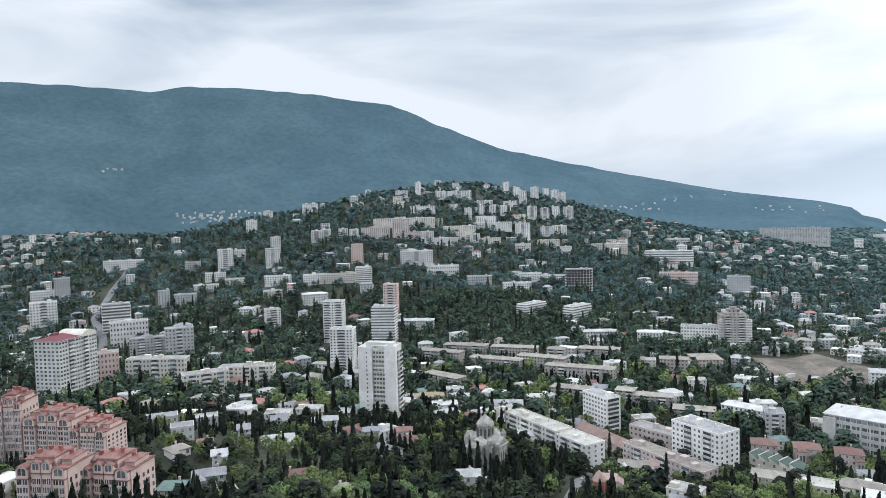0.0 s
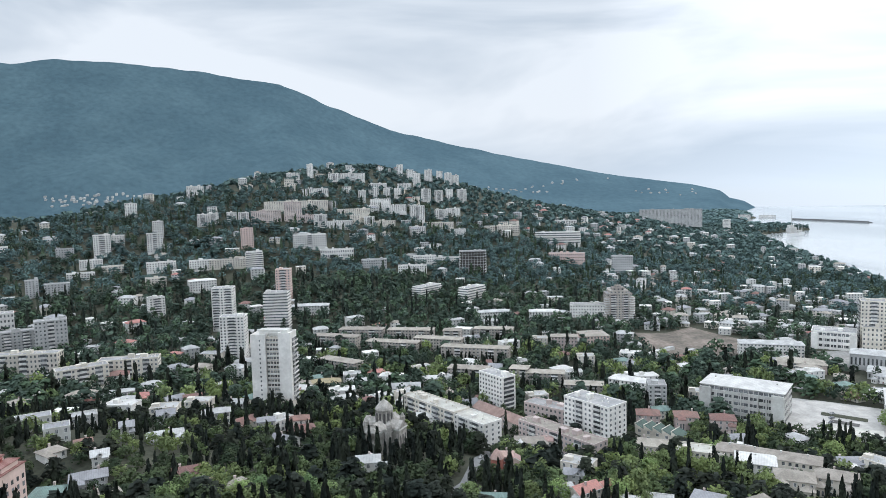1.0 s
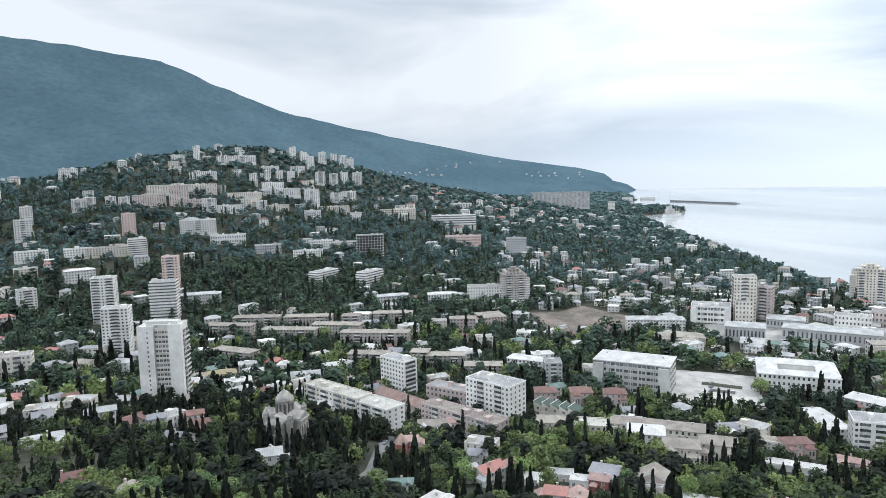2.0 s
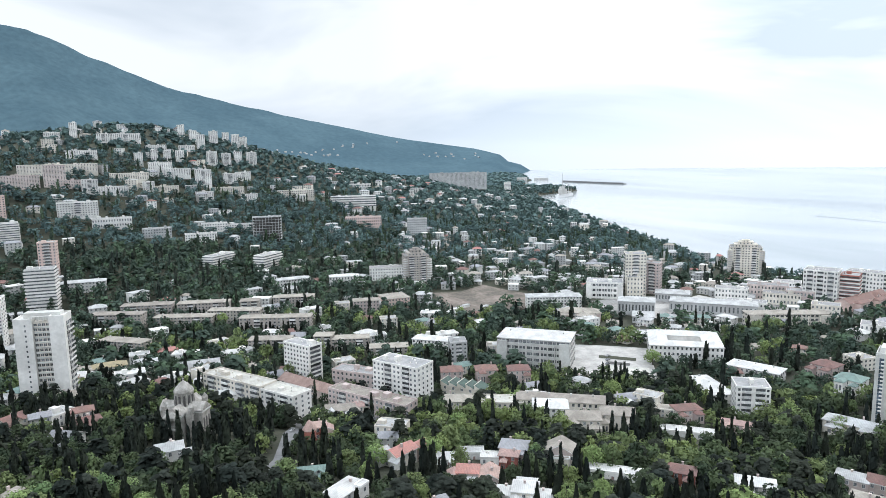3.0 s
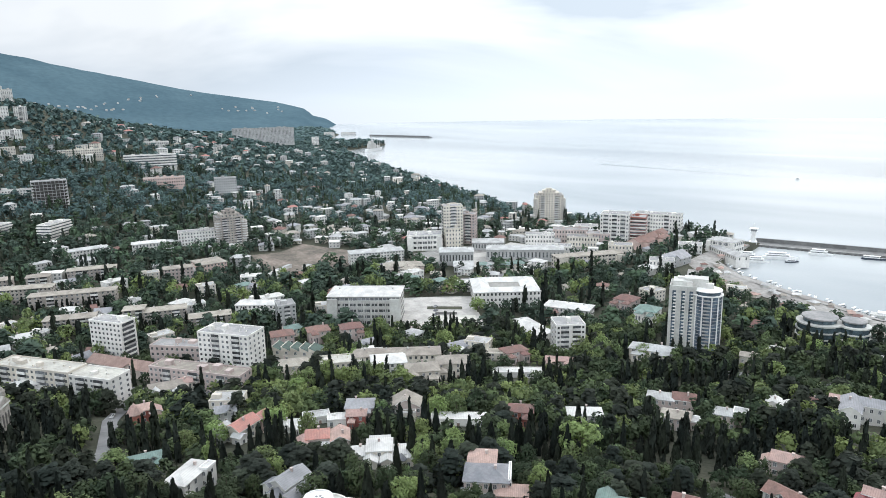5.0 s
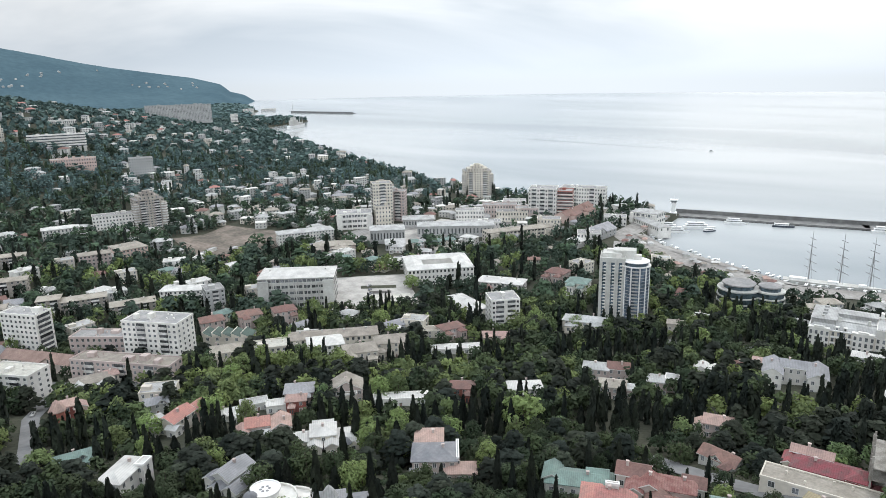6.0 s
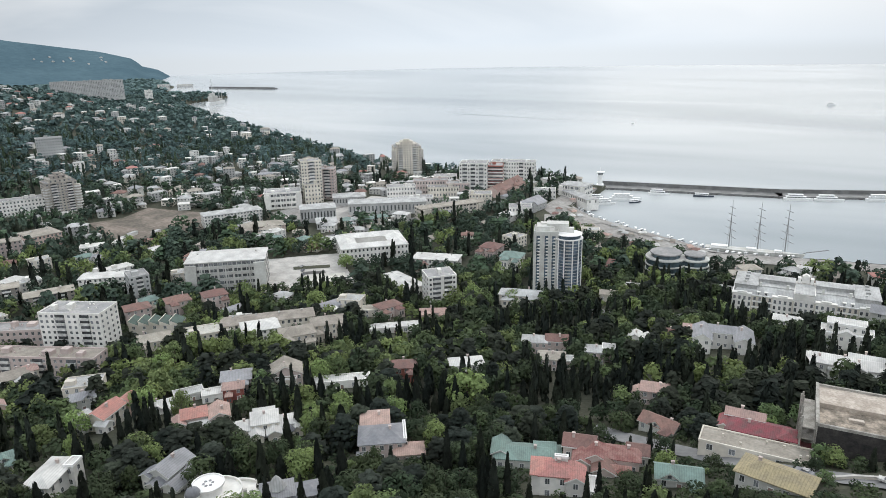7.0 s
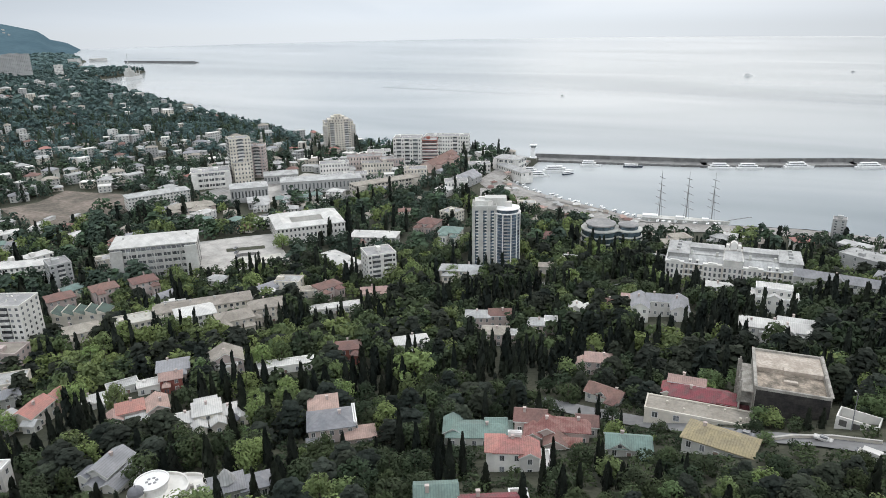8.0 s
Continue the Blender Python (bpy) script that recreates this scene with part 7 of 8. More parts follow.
house(-199, 462, 23, 16.5, 8.8, 7.4, "white", "hip", "tan", floors=2, label="white two-storey house with a tan roof")
house(-177, 519, 19, 12.6, 8.6, 3.7, "cream", "hip", "tan", floors=1, label="cream low house with a tan roof")
house(-104, 345, 17, 6.0, 6.6, 6.4, "pale", "gable", "grey", floors=2, label="pale grey two-storey house with a grey roof")
house(-116, 323, 20, 6.9, 5.3, 3.6, "cream", "hip", "rust", floors=1, label="cream low house with a rusty brown roof")
slab_tower(-45, 467, -16, 27.0, 14.0, 50.5, label="tall white sixteen-storey slab tower with blank piers and balcony rows")
villa(80, 206, -75, [(0, 1, 7, 11, 6.2, "gy", "grey", "pale"), (5.6, -2.5, 5, 8, 4.4, "gy", "grey", "white"), (-3.8, -3.5, 3, 4, 5.6, "gy", "slate", "white"), (0.5, -6, 4, 3.5, 4.6, "gy", "slate", "white"), (5.6, 3.6, 5, 4, 4.8, "gx", "grey", "white")], "grey-roofed villa with many steep gables and white trim")
villa(122, 214, -39, [(0, 1, 9, 9, 6.4, "hip", "white", "cream"), (-7, 0, 6.5, 7, 4.8, "hip", "white", "cream"), (7, 0, 6.5, 7, 4.8, "hip", "white", "cream"), (-3, -5.5, 4.5, 5, 4.6, "gy", "white", "cream"), (3, -5.5, 4.5, 5, 4.6, "gy", "white", "cream"), (-10.5, -3.5, 4, 5, 3.8, "gy", "white", "cream"), (10.5, -3.5, 4, 5, 3.8, "gy", "white", "cream"), (0, 8, 7, 6, 5.0, "gx", "white", "cream")], "rambling cream villa under many folded ivory-white roofs", turret=(8.0, -6.5, 1.6, 4.4, "slate", "cream"))
villa(99, 281, -67, [(0, 2, 8, 13, 6.3, "gy", "coral", "cream"), (-6.5, -4, 7, 8, 5.4, "gy", "pale", "white"), (3.5, -4, 4.5, 4, 4.6, "gx", "pale", "white"), (1.5, 13, 5, 6, 6.0, "gy", "coral", "pink")], "cream house with a long coral roof and a pale-roofed wing")
villa(118, 243, -34, [(-4, 2, 9, 8, 5.0, "hip", "coral", "rose"), (5, 0, 7, 10, 5.0, "gy", "faded", "rose"), (-2, -4.5, 7, 4.5, 3.6, "hip", "pale", "pale"), (-9.5, -1, 5, 6, 4.2, "gy", "faded", "rose")], "patched house with coral and faded rosy tin roofs")
villa(166, 253, -41, [(0, 0, 14, 11, 6.8, "gy", "tan", "rose"), (0, -6.6, 9, 2.6, 5.6, "flat", "tan", "cream"), (-7.5, 2, 3, 7, 5.4, "flat", "tan", "cream")], "rosy villa with a pedimented gable and a terrace")
villa(130, 167, -49, [(0, 0, 14, 11, 6.4, "hip", "slate", "rose"), (-2, 10, 9, 9, 6.6, "hip", "faded", "rose"), (8, -5, 10, 6.5, 3.6, "hip", "faded", "rose"), (7.4, 1.0, 0.8, 11, 6.7, "flat", "pale", "white"), (-5.5, -7.5, 4, 5, 3.4, "hip", "grey", "pale")], "large slate-roofed house with faded coral wings")
villa(144, 122, -63, [(0, 0, 19, 8.5, 4.0, "hip", "green", "pale"), (-8, 1.5, 5, 8, 4.6, "gy", "green", "pale"), (5, 2.5, 6, 5, 4.8, "gx", "green", "pale")], "long house under pale green folded metal roofs")
villa(150, 102, -70, [(-6, 5, 9, 7, 5.4, "gx", "rust", "rose"), (-1, 0, 7, 7, 5.0, "gy", "brickred", "rose"), (6, 2, 10, 7, 4.8, "hip", "brickred", "rose"), (1.5, -5, 6, 5, 4.0, "gy", "rust", "rose"), (10.5, 6, 6, 6, 4.4, "gx", "rust", "pale"), (-5, -2, 4.5, 6, 4.6, "gy", "brickred", "rose"), (6, -4.5, 5, 4.5, 3.6, "gx", "brickred", "rose")], "huddle of houses joined under patched dark red tin roofs")
villa(127, 104, -64, [(-0.8, 0, 7.6, 7, 6.8, "hip", "coral", "white"), (-4.4, 0.5, 4.6, 7.4, 6.8, "hip", "coral", "white"), (4.4, -0.8, 4.8, 7, 6.2, "gy", "coral", "white"), (0.8, 2.8, 3.4, 1, 8.6, "flat", "coral", "white"), (8.2, 0, 3.6, 7, 2.8, "flat", "white", "white")], "white two-storey villa with coral-red roofs and a curved parapet")
villa(93, 100, -58, [(5, -2, 12, 8, 4.2, "gx", "crimson", "cream"), (-6, 3, 9, 8, 4.2, "gx", "green", "pale"), (12, 2, 4, 5, 3.0, "flat", "tan", "cream")], "house with a green and a crimson tin roof")
villa(190, 68, -83, [(0, 0, 17, 8.5, 5.6, "hip", "crimson", "cream"), (8.5, -1, 5.5, 7, 6.2, "hip", "crimson", "cream"), (-4, 5.5, 11, 4.5, 6.8, "gx", "faded", "cream"), (12.5, -3, 3.4, 4, 4.6, "hip", "crimson", "cream"), (-9.5, 1, 3, 7, 5.4, "gy", "crimson", "cream")], "cream mansion with bright crimson tin roofs and corner towers")
villa(300, 104, -75, [(-9, 0, 8, 16, 8.0, "gy", "grey", "white"), (9, 0, 8, 16, 8.0, "gy", "grey", "white"), (0, 5, 12, 8, 8.2, "gx", "grey", "white"), (-15, 4, 5, 12, 7.0, "hip", "faded", "white")], "white villa with grey folded roofs round a court")
villa(61, 238, -58, [(0, 0, 8, 15, 6.4, "hip", "white", "white"), (4.4, 4.5, 3, 5, 7.2, "flat", "white", "white"), (0, -8.4, 5, 3, 4.0, "flat", "white", "white")], "white villa with tall arched windows and a pale roof")
villa(78, 337, -14, [(1, 3, 9, 8, 6.4, "hip", "faded", "brick"), (6, 0, 5, 6, 5.6, "gy", "faded", "pink")], "brick villa with a rosy roof and an eight-sided turret", turret=(-3, -2.5, 3.2, 6.6, "faded", "brick"))
villa(103, 372, -18, [(0, 0, 19, 11, 6.4, "hip", "tan", "cream"), (-6, -4.5, 7, 6, 6.0, "gy", "pale", "cream"), (5, -5.5, 6, 5, 5.8, "hip", "pale", "cream"), (9, 2, 6, 8, 6.8, "hip", "faded", "cream")], "broad cream villa with many small pale roofs")
villa(84, 163, -39, [(0, 0, 8, 7, 4.0, "hip", "grey", "grey"), (7, -1, 7, 6, 3.4, "hip", "slate", "grey")], "grey-roofed low house with a small dome", turret=(0, 0, 2.2, 5.0, "pale", "pale"))
villa(10, 319, -2, [(0, 0, 9, 11, 5.0, "gy", "pale", "white"), (5.5, -1, 5, 7, 3.6, "hip", "pale", "white")], "white gabled house with a pale roof among dark trees")
villa(375, 190, -69, [(0, 0, 10, 8, 5.2, "hip", "tan", "cream"), (6, -1, 4, 5, 3.6, "flat", "tan", "cream")], "small cream house with a tan roof beside a street")
villa(299, 143, -73, [(-2, 0, 6, 8, 4.4, "gy", "white", "white"), (4, 0, 5, 6, 3.8, "gy", "white", "white")], "low white annexe with two folded roofs")
villa(305, 129, -75, [(0, 2, 9, 7, 5.0, "hip", "rust", "rose")], "rosy house with a red-brown hipped roof among trees")
villa(223, 110, -74, [(0, 0, 10, 8, 6.0, "hip", "faded", "rose"), (-6, -1, 4, 5, 4.6, "gy", "faded", "rose")], "rosy house with a faded coral roof among cypresses")
villa(246, 165, -66, [(0, 0, 12, 9, 6.2, "hip", "tan", "rose"), (7.5, 1, 5, 6, 4.8, "flat", "pale", "rose")], "rosy villa with a broad tan hipped roof")
villa(350, 86, -83, [(0, 0, 10, 8, 6.2, "hip", "white", "white"), (6.5, 1, 5, 7, 5.0, "gy", "white", "white")], "white villa with pale folded roofs on the wooded slope")
shell = tagged(new("roofless_hut"), "white roofless hut walls beside the street", "hut")
shell.matrix_world = pose(178, 26, ground_z(178, 26), 0, 0, -100)
s = Shape()
s.ring(-5, 5, -3, 3, -2, 3.0, 0.35)
part("wall", s.mesh("wall", WALL["white"]), shell)
for u in (-3.2, 0.0, 3.2):
    s = Shape()
    # dark boxes stand in for the shade within the hut
    s.box(u - 0.9, u + 0.9, -3.08, -2.5, 0.4, 2.2)
    part("opening", s.mesh("opening", M_VOID), shell)
clear(178, 26, -100, 12, 8)
block(189, 341, -32, 24.0, 13.0, 9.0, "cream", floors=3, flat="chalk", label="cream three-storey house with a chalky flat roof")
house(172, 364, -30, 16.5, 12.0, 7.0, "cream", "hip", "tan", floors=2, label="cream two-storey house under a tan hipped roof")
house(280, 301, -46, 25.0, 8.0, 5.0, "cream", "flat", "tan", floors=2, label="long low cream building behind a row of cypresses")
mansard(-147, 253, -6, 19.7, 15.0, 28.2, label="cream-pink apartment house with arched bays and dark red mansard roof")
mansard(-128, 261, -10, 21.8, 15.0, 26.4, label="cream-pink apartment house with arched bays and dark red mansard roof")
mansard(-176, 308, -9, 23.5, 15.0, 18.3, label="cream-pink apartment house with arched bays and dark red mansard roof")
mansard(-157, 305, -10, 17.7, 14.0, 15.0, label="cream-pink apartment house with arched bays and dark red mansard roof")
mansard(-196, 310, 4, 11.2, 14.0, 26.7, label="cream-pink apartment house with arched bays and dark red mansard roof")
glass_tower(383, 229, -64, 31.8, 22.0, 40.3, label="round-fronted glass and white apartment tower")
church(20, 363, -35, 9.5, 24.0, 28.3, label="grey tuff church with a drum and conical dome")
rotunda(77, 180, -34, 22.0, 24.0, 2.4, label="white rotunda house with stacked round terraces and a small dark dome")
ruin(195, 44, -82, 19.6, 26.0, 17.1, label="derelict brown flat-roofed hall with a dark open front")
palace(407, 85, -82, 73.9, 30.0, 14.1, label="long white palace hotel with a pale dormered mansard")
round_house(451, 179, -74, 26.3, 20.0, 16.1, label="round glass restaurant with a white ringed roof")
round_house(458, 161, -76, 18.2, 16.0, 15.3, label="small round glass pavilion with a white roof")
block(515, 31, -91, 8.5, 9.0, 17.8, "grey", floors=9, label="narrow grey tower by the quay")
block(914, 1790, -28, 165.3, 16.0, 42.6, "grey", floors=14, label="vast grey hotel slab near the shore")
block(676, 351, -90, 29.4, 22.0, 12.0, "white", floors=2, style="fins", roof="pale", label="white sea terminal with a colonnade")
block(658, 341, -125, 62.3, 14.0, 5.6, "white", floors=1, roof="pale", label="low white pier hall with a curved roof")
block(1249, 2064, -32, 23.6, 14.0, 31.5, "white", floors=7, label="white building on the far shore")
block(1659, 2609, -33, 45.4, 14.0, 20.2, "white", floors=4, label="white building on the far shore")
block(1934, 2864, -34, 70.6, 14.0, 28.3, "white", floors=5, label="white building on the far shore")

# ---- plan of what is built, to keep trees and small houses off it ----
GX, GY, GC = -1000.0, -150.0, 4.0
TAKEN = np.zeros((560, 560), bool)


def mark(x, y, rz, hw, hd, grow=1.5):
    hw, hd = hw + grow, hd + grow
    r = math.hypot(hw, hd)
    i0, i1 = int((x - r - GX) / GC), int((x + r - GX) / GC) + 2
    j0, j1 = int((y - r - GY) / GC), int((y + r - GY) / GC) + 2
    i0, j0, i1, j1 = max(i0, 0), max(j0, 0), min(i1, 560), min(j1, 560)
    if i0 >= i1 or j0 >= j1:
        return
    xs = GX + (np.arange(i0, i1) + 0.5) * GC - x
    ys = GY + (np.arange(j0, j1) + 0.5) * GC - y
    c, s_ = math.cos(radians(rz)), math.sin(radians(rz))
    u = xs[:, None] * c + ys[None, :] * s_
    v = -xs[:, None] * s_ + ys[None, :] * c
    TAKEN[i0:i1, j0:j1] |= (np.abs(u) < hw) & (np.abs(v) < hd)


def free(x, y, plan=TAKEN):
    i, j = ((x - GX) / GC).astype(int), ((y - GY) / GC).astype(int)
    ok = (i >= 0) & (j >= 0) & (i < 560) & (j < 560)
    out = np.ones(len(x), bool)
    out[ok] = ~plan[i[ok], j[ok]]
    return out


for q in FOOT:
    mark(*q)
SOLID = TAKEN.copy()
for x, y, rz, a, b in FRONT:
    mark(x, y, rz, a, b, 0.0)
LOW = TAKEN.copy()
TAKEN[:] = SOLID
for x, y, rz, a, b in FRONT:
    mark(x - math.sin(radians(rz)) * b * 0.5, y + math.cos(radians(rz)) * b * 0.5, rz, a, b * 0.5, 0.0)

# ---- small houses scattered over the slopes ----
rng = random.Random(21)
gen = np.random.default_rng(5)


def jittered(r0, r1, cell, a0=-38, a1=100, shore=62):
    """Points about a cell apart over the sector of ground between two distances."""
    n = int(2 * r1 / cell) + 2
    i, j = np.meshgrid(np.arange(n), np.arange(n))
    x = (i.ravel() - n / 2) * cell + gen.uniform(-0.46, 0.46, n * n) * cell
    y = (j.ravel() - n / 2) * cell + gen.uniform(-0.46, 0.46, n * n) * cell
    r, a = np.hypot(x, y), np.degrees(np.arctan2(x, y))
    k = (r > r0) & (r < r1) & (a > a0) & (a < a1) & (x < coast(y) - np.where(y < 345, shore, 8))
    return x[k], y[k]


def patch(x, y, size, seed):
    """Slow random patches from 0 to 1."""
    p = (np.sin(x / size + seed) * np.cos(y / size * 1.1 - seed * 2) + np.sin((x + y) / size * 0.63 + seed * 3) * 0.7 + np.cos((x - 1.7 * y) / size * 0.47 + seed) * 0.6)
    return np.clip(p / 3.2 + 0.5, 0, 1)


def woods(x, y):
    """Where the slope is left to forest."""
    f = np.exp(-((x - 60) / 190) ** 2 - ((y - 860) / 110) ** 2) + np.exp(-((x - 760) / 110) ** 2 - ((y - 1150) / 220) ** 2)
    f = f + np.exp(-((x - 250) / 150) ** 2 - ((y - 1020) / 90) ** 2) + 0.9 * np.exp(-((x + 330) / 260) ** 2 - ((y - 1150) / 60) ** 2)
    return np.clip(f, 0, 1)


PROTO = []
for i, (w, d, h, wl_, rf, cl, fl) in enumerate((
        (12, 10, 6, "white", "hip", "pale", 2), (10, 9, 6, "cream", "hip", "rust", 2), (14, 10, 6.5, "white", "flat", "pale", 2), (11, 9, 3.2, "cream", "gable", "rust", 1),
        (13, 11, 9, "pale", "hip", "tan", 3), (10, 8, 6, "rose", "hip", "tan", 2), (16, 10, 6, "white", "hip", "white", 2), (12, 9, 6, "pale", "gable", "grey", 2),
        (15, 11, 9, "cream", "flat", "pale", 3), (9, 8, 3.4, "white", "hip", "tan", 1), (18, 11, 9, "white", "flat", "white", 3), (12, 10, 6, "cream", "hip", "green", 2))):
    words = {"pale": "pale metal", "rust": "rusty brown", "tan": "tan", "coral": "faded red", "white": "white", "grey": "grey", "green": "pale green"}[cl]
    tone = {"white": "white", "cream": "cream", "pale": "pale grey", "rose": "rosy"}[wl_]
    size = {1: "low", 2: "two-storey", 3: "three-storey"}[fl]
    PROTO.append((w, d, h, wl_, rf, cl, fl, f"{tone} {size} house with a {words} roof among trees"))

hx, hy = jittered(245, 860, 22)
dist = np.hypot(hx, hy)
flats = (hx > 360) & (hx < 700) & (hy > 400) & (hy < 800)
prob = np.where(flats, 0.95, np.where((hx > 250) & (hy > 560), 0.65, 0.40)) * (1 - woods(hx, hy))
prob = prob * np.where((dist < 420) & (hx > -30), 0.3, 1.0) * np.where((dist < 335) & (hx > -30), 0.0, 1.0) * np.where((dist < 430) & (hx <= -30), 0.3, 1.0)
prob = prob * np.where((hx > 300) & (hx < 560) & (hy > 150) & (hy < 430), 0.35, 1.0)
keep = (gen.random(len(hx)) < prob) & free(hx, hy)
hx, hy = hx[keep], hy[keep]
order = np.argsort(np.hypot(hx - 200, hy - 300))
made = {}
count = 0
FAR_HOUSES = []
for i in order:
    x, y = float(hx[i]), float(hy[i])
    k = rng.randrange(len(PROTO))
    w, d, h, wl_, rf, cl, fl, text = PROTO[k]
    turn = math.degrees(math.atan2(-x, y)) + rng.uniform(-40, 40)
    if count < 140:
        if k not in made:
            made[k] = house(x, y, turn, w, d, h, wl_, rf, cl, fl, text, "houses on the slopes")
        else:
            copy_thing(made[k], pose(x, y, ground_z(x, y), 0, 0, turn))
        mark(x, y, turn, w / 2, d / 2, 0.5)
        count += 1
    else:
        FAR_HOUSES.append((x, y, turn, w, d, h))
        mark(x, y, turn, w / 2, d / 2, 0.5)
# farther houses, past counting
fx, fy = jittered(860, 2500, 24, -38, 75)
valley = np.exp(-((np.degrees(np.arctan2(fx, fy)) + 28) / 8) ** 2) * (np.hypot(fx, fy) > 1150)
prob = (0.30 + 0.75 * np.exp(-((fx - 600) / 260) ** 2 - ((fy - 900) / 300) ** 2) + 0.5 * valley) * (1 - 0.9 * woods(fx, fy)) * np.clip(1.25 - np.hypot(fx, fy) / 2600, 0.05, 1) * np.clip(1.7 * patch(fx, fy, 90, 2.0), 0, 1.0) * 1.1
keep = (gen.random(len(fx)) < prob) & free(fx, fy)
for x, y in zip(fx[keep], fy[keep]):
    FAR_HOUSES.append((float(x), float(y), math.degrees(math.atan2(-x, y)) + rng.uniform(-35, 35), rng.uniform(7, 18), rng.uniform(7, 11), rng.choice((4, 4, 6, 6, 6, 9, 12))))
    mark(float(x), float(y), FAR_HOUSES[-1][2], 7, 5, 0.0)
s = Shape()
for x, y, turn, w, d, h in FAR_HOUSES:
    t, z = Shape(), ground_z(x, y)
    t.box(-w / 2, w / 2, -d / 2, d / 2, -4, h, rng.choice((0, 1, 2, 2, 9)))
    if rng.random() < 0.55:
        t.hip(-w / 2 - 0.5, w / 2 + 0.5, -d / 2 - 0.5, d / 2 + 0.5, h + 0.05, d * 0.24, rng.choice((3, 3, 3, 4, 4, 8, 8, 6, 5)))
    else:
        t.box(-w / 2 - 0.2, w / 2 + 0.2, -d / 2 - 0.2, d / 2 + 0.2, h, h + 0.5, rng.choice((0, 3)))
    for f in range(int(h / 3)):
        for j in range(int(w / 3.4)):
            u = -w / 2 + (j + 0.5) * w / int(w / 3.4)
            t.box(u - 0.7, u + 0.7, -d / 2 - 0.06, -d / 2, f * 3 + 0.9, f * 3 + 2.4, 7)
    c, sn = math.cos(radians(turn)), math.sin(radians(turn))
    n = len(s.v)
    s.v += [(x + a * c - b * sn, y + a * sn + b * c, z + e) for a, b, e in t.v]
    s.f += [tuple(n + q for q in f) for f in t.f]
    s.m += t.m
# white villages on the mountain's foot: bearings, elevations over the eye, how many
def slope_point(bearing, elevation):
    a, r = radians(bearing), np.linspace(2950, 4700, 120)
    z = mountain((r * math.sin(a))[:, None], (r * math.cos(a))[:, None], r[:, None], np.full((120, 1), a))[:, 0]
    k = int(np.argmax((z - 169) / r > math.tan(radians(elevation))))
    return float(r[k] * math.sin(a)), float(r[k] * math.cos(a)), float(z[k])


for a0, a1, e0, e1, n in ((-21.0, -14.5, -0.65, 0.1, 44), (-19.0, -15.0, -0.4, 0.2, 14), (11.5, 17.5, -0.6, 0.0, 24), (17, 23, 0.1, 0.5, 8), (24, 29.5, -1.0, -0.4, 12), (-26.0, -24.2, 3.45, 3.6, 6)):
    for i in range(n):
        x, y, z = slope_point(rng.uniform(a0, a1), rng.uniform(e0, e1))
        w, h, n0 = rng.uniform(7, 14), rng.uniform(3, 6), len(s.v)
        t = Shape()
        t.box(-w / 2, w / 2, -6, 6, -8, h, rng.choice((2, 9)))
        t.hip(-w / 2 - 0.5, w / 2 + 0.5, -6.5, 6.5, h + 0.05, 2.5, 3)
        s.v += [(x + q[0], y + q[1], z + q[2]) for q in t.v]
        s.f += [tuple(n0 + q for q in f) for f in t.f]
        s.m += t.m
far = new("far_houses", s.mesh("far_houses", WALL["white"], WALL["cream"], WALL["pale"], ROOF["pale"], ROOF["tan"], ROOF["coral"], ROOF["rust"], M_GLASS, ROOF["grey"], WALL["grey"]))
tagged(far, "far white and cream houses spread over the slopes", "houses", kind="stuff")

# ---- trees ----
def foliage(name, colour, leaf, tones=((1.0, 1.0, 1.0), (0.72, 0.78, 0.82), (1.16, 1.16, 1.04))):
    """One kind of leaf in three tones, as trees of a kind differ."""
    return [material(name, tuple(a * b for a, b in zip(colour, t)), 0.88, 0.4, 0.3, each=0.22, spec=0.12, leaf=leaf) for t in tones]


M_LEAF_DARK = foliage("cypress_leaf", (0.027, 0.033, 0.026), 0.05)
M_LEAF_MID = foliage("broad_leaf", (0.068, 0.090, 0.050), 0.14)
M_LEAF_LIGHT = foliage("spring_leaf", (0.225, 0.292, 0.130), 0.26)
M_LEAF_PINE = foliage("cedar_needle", (0.044, 0.053, 0.042), 0.08)
# slope and far leaves: distance haze mixed into the colour, paler and bluer
M_LEAF_SLOPE_HAZE = foliage("hazy_slope_foliage", (0.082, 0.116, 0.086), 0.12, ((1.0, 1.0, 1.0), (0.86, 0.88, 0.9), (1.2, 1.25, 1.05)))
M_LEAF_FAR_HAZE = foliage("hazy_far_foliage", (0.138, 0.206, 0.200), 0.16, ((1.0, 1.0, 1.0), (0.9, 0.91, 0.93), (1.1, 1.1, 1.05)))
M_BARK = material("bark", (0.12, 0.10, 0.08), 0.95, 0.3, 1.5)


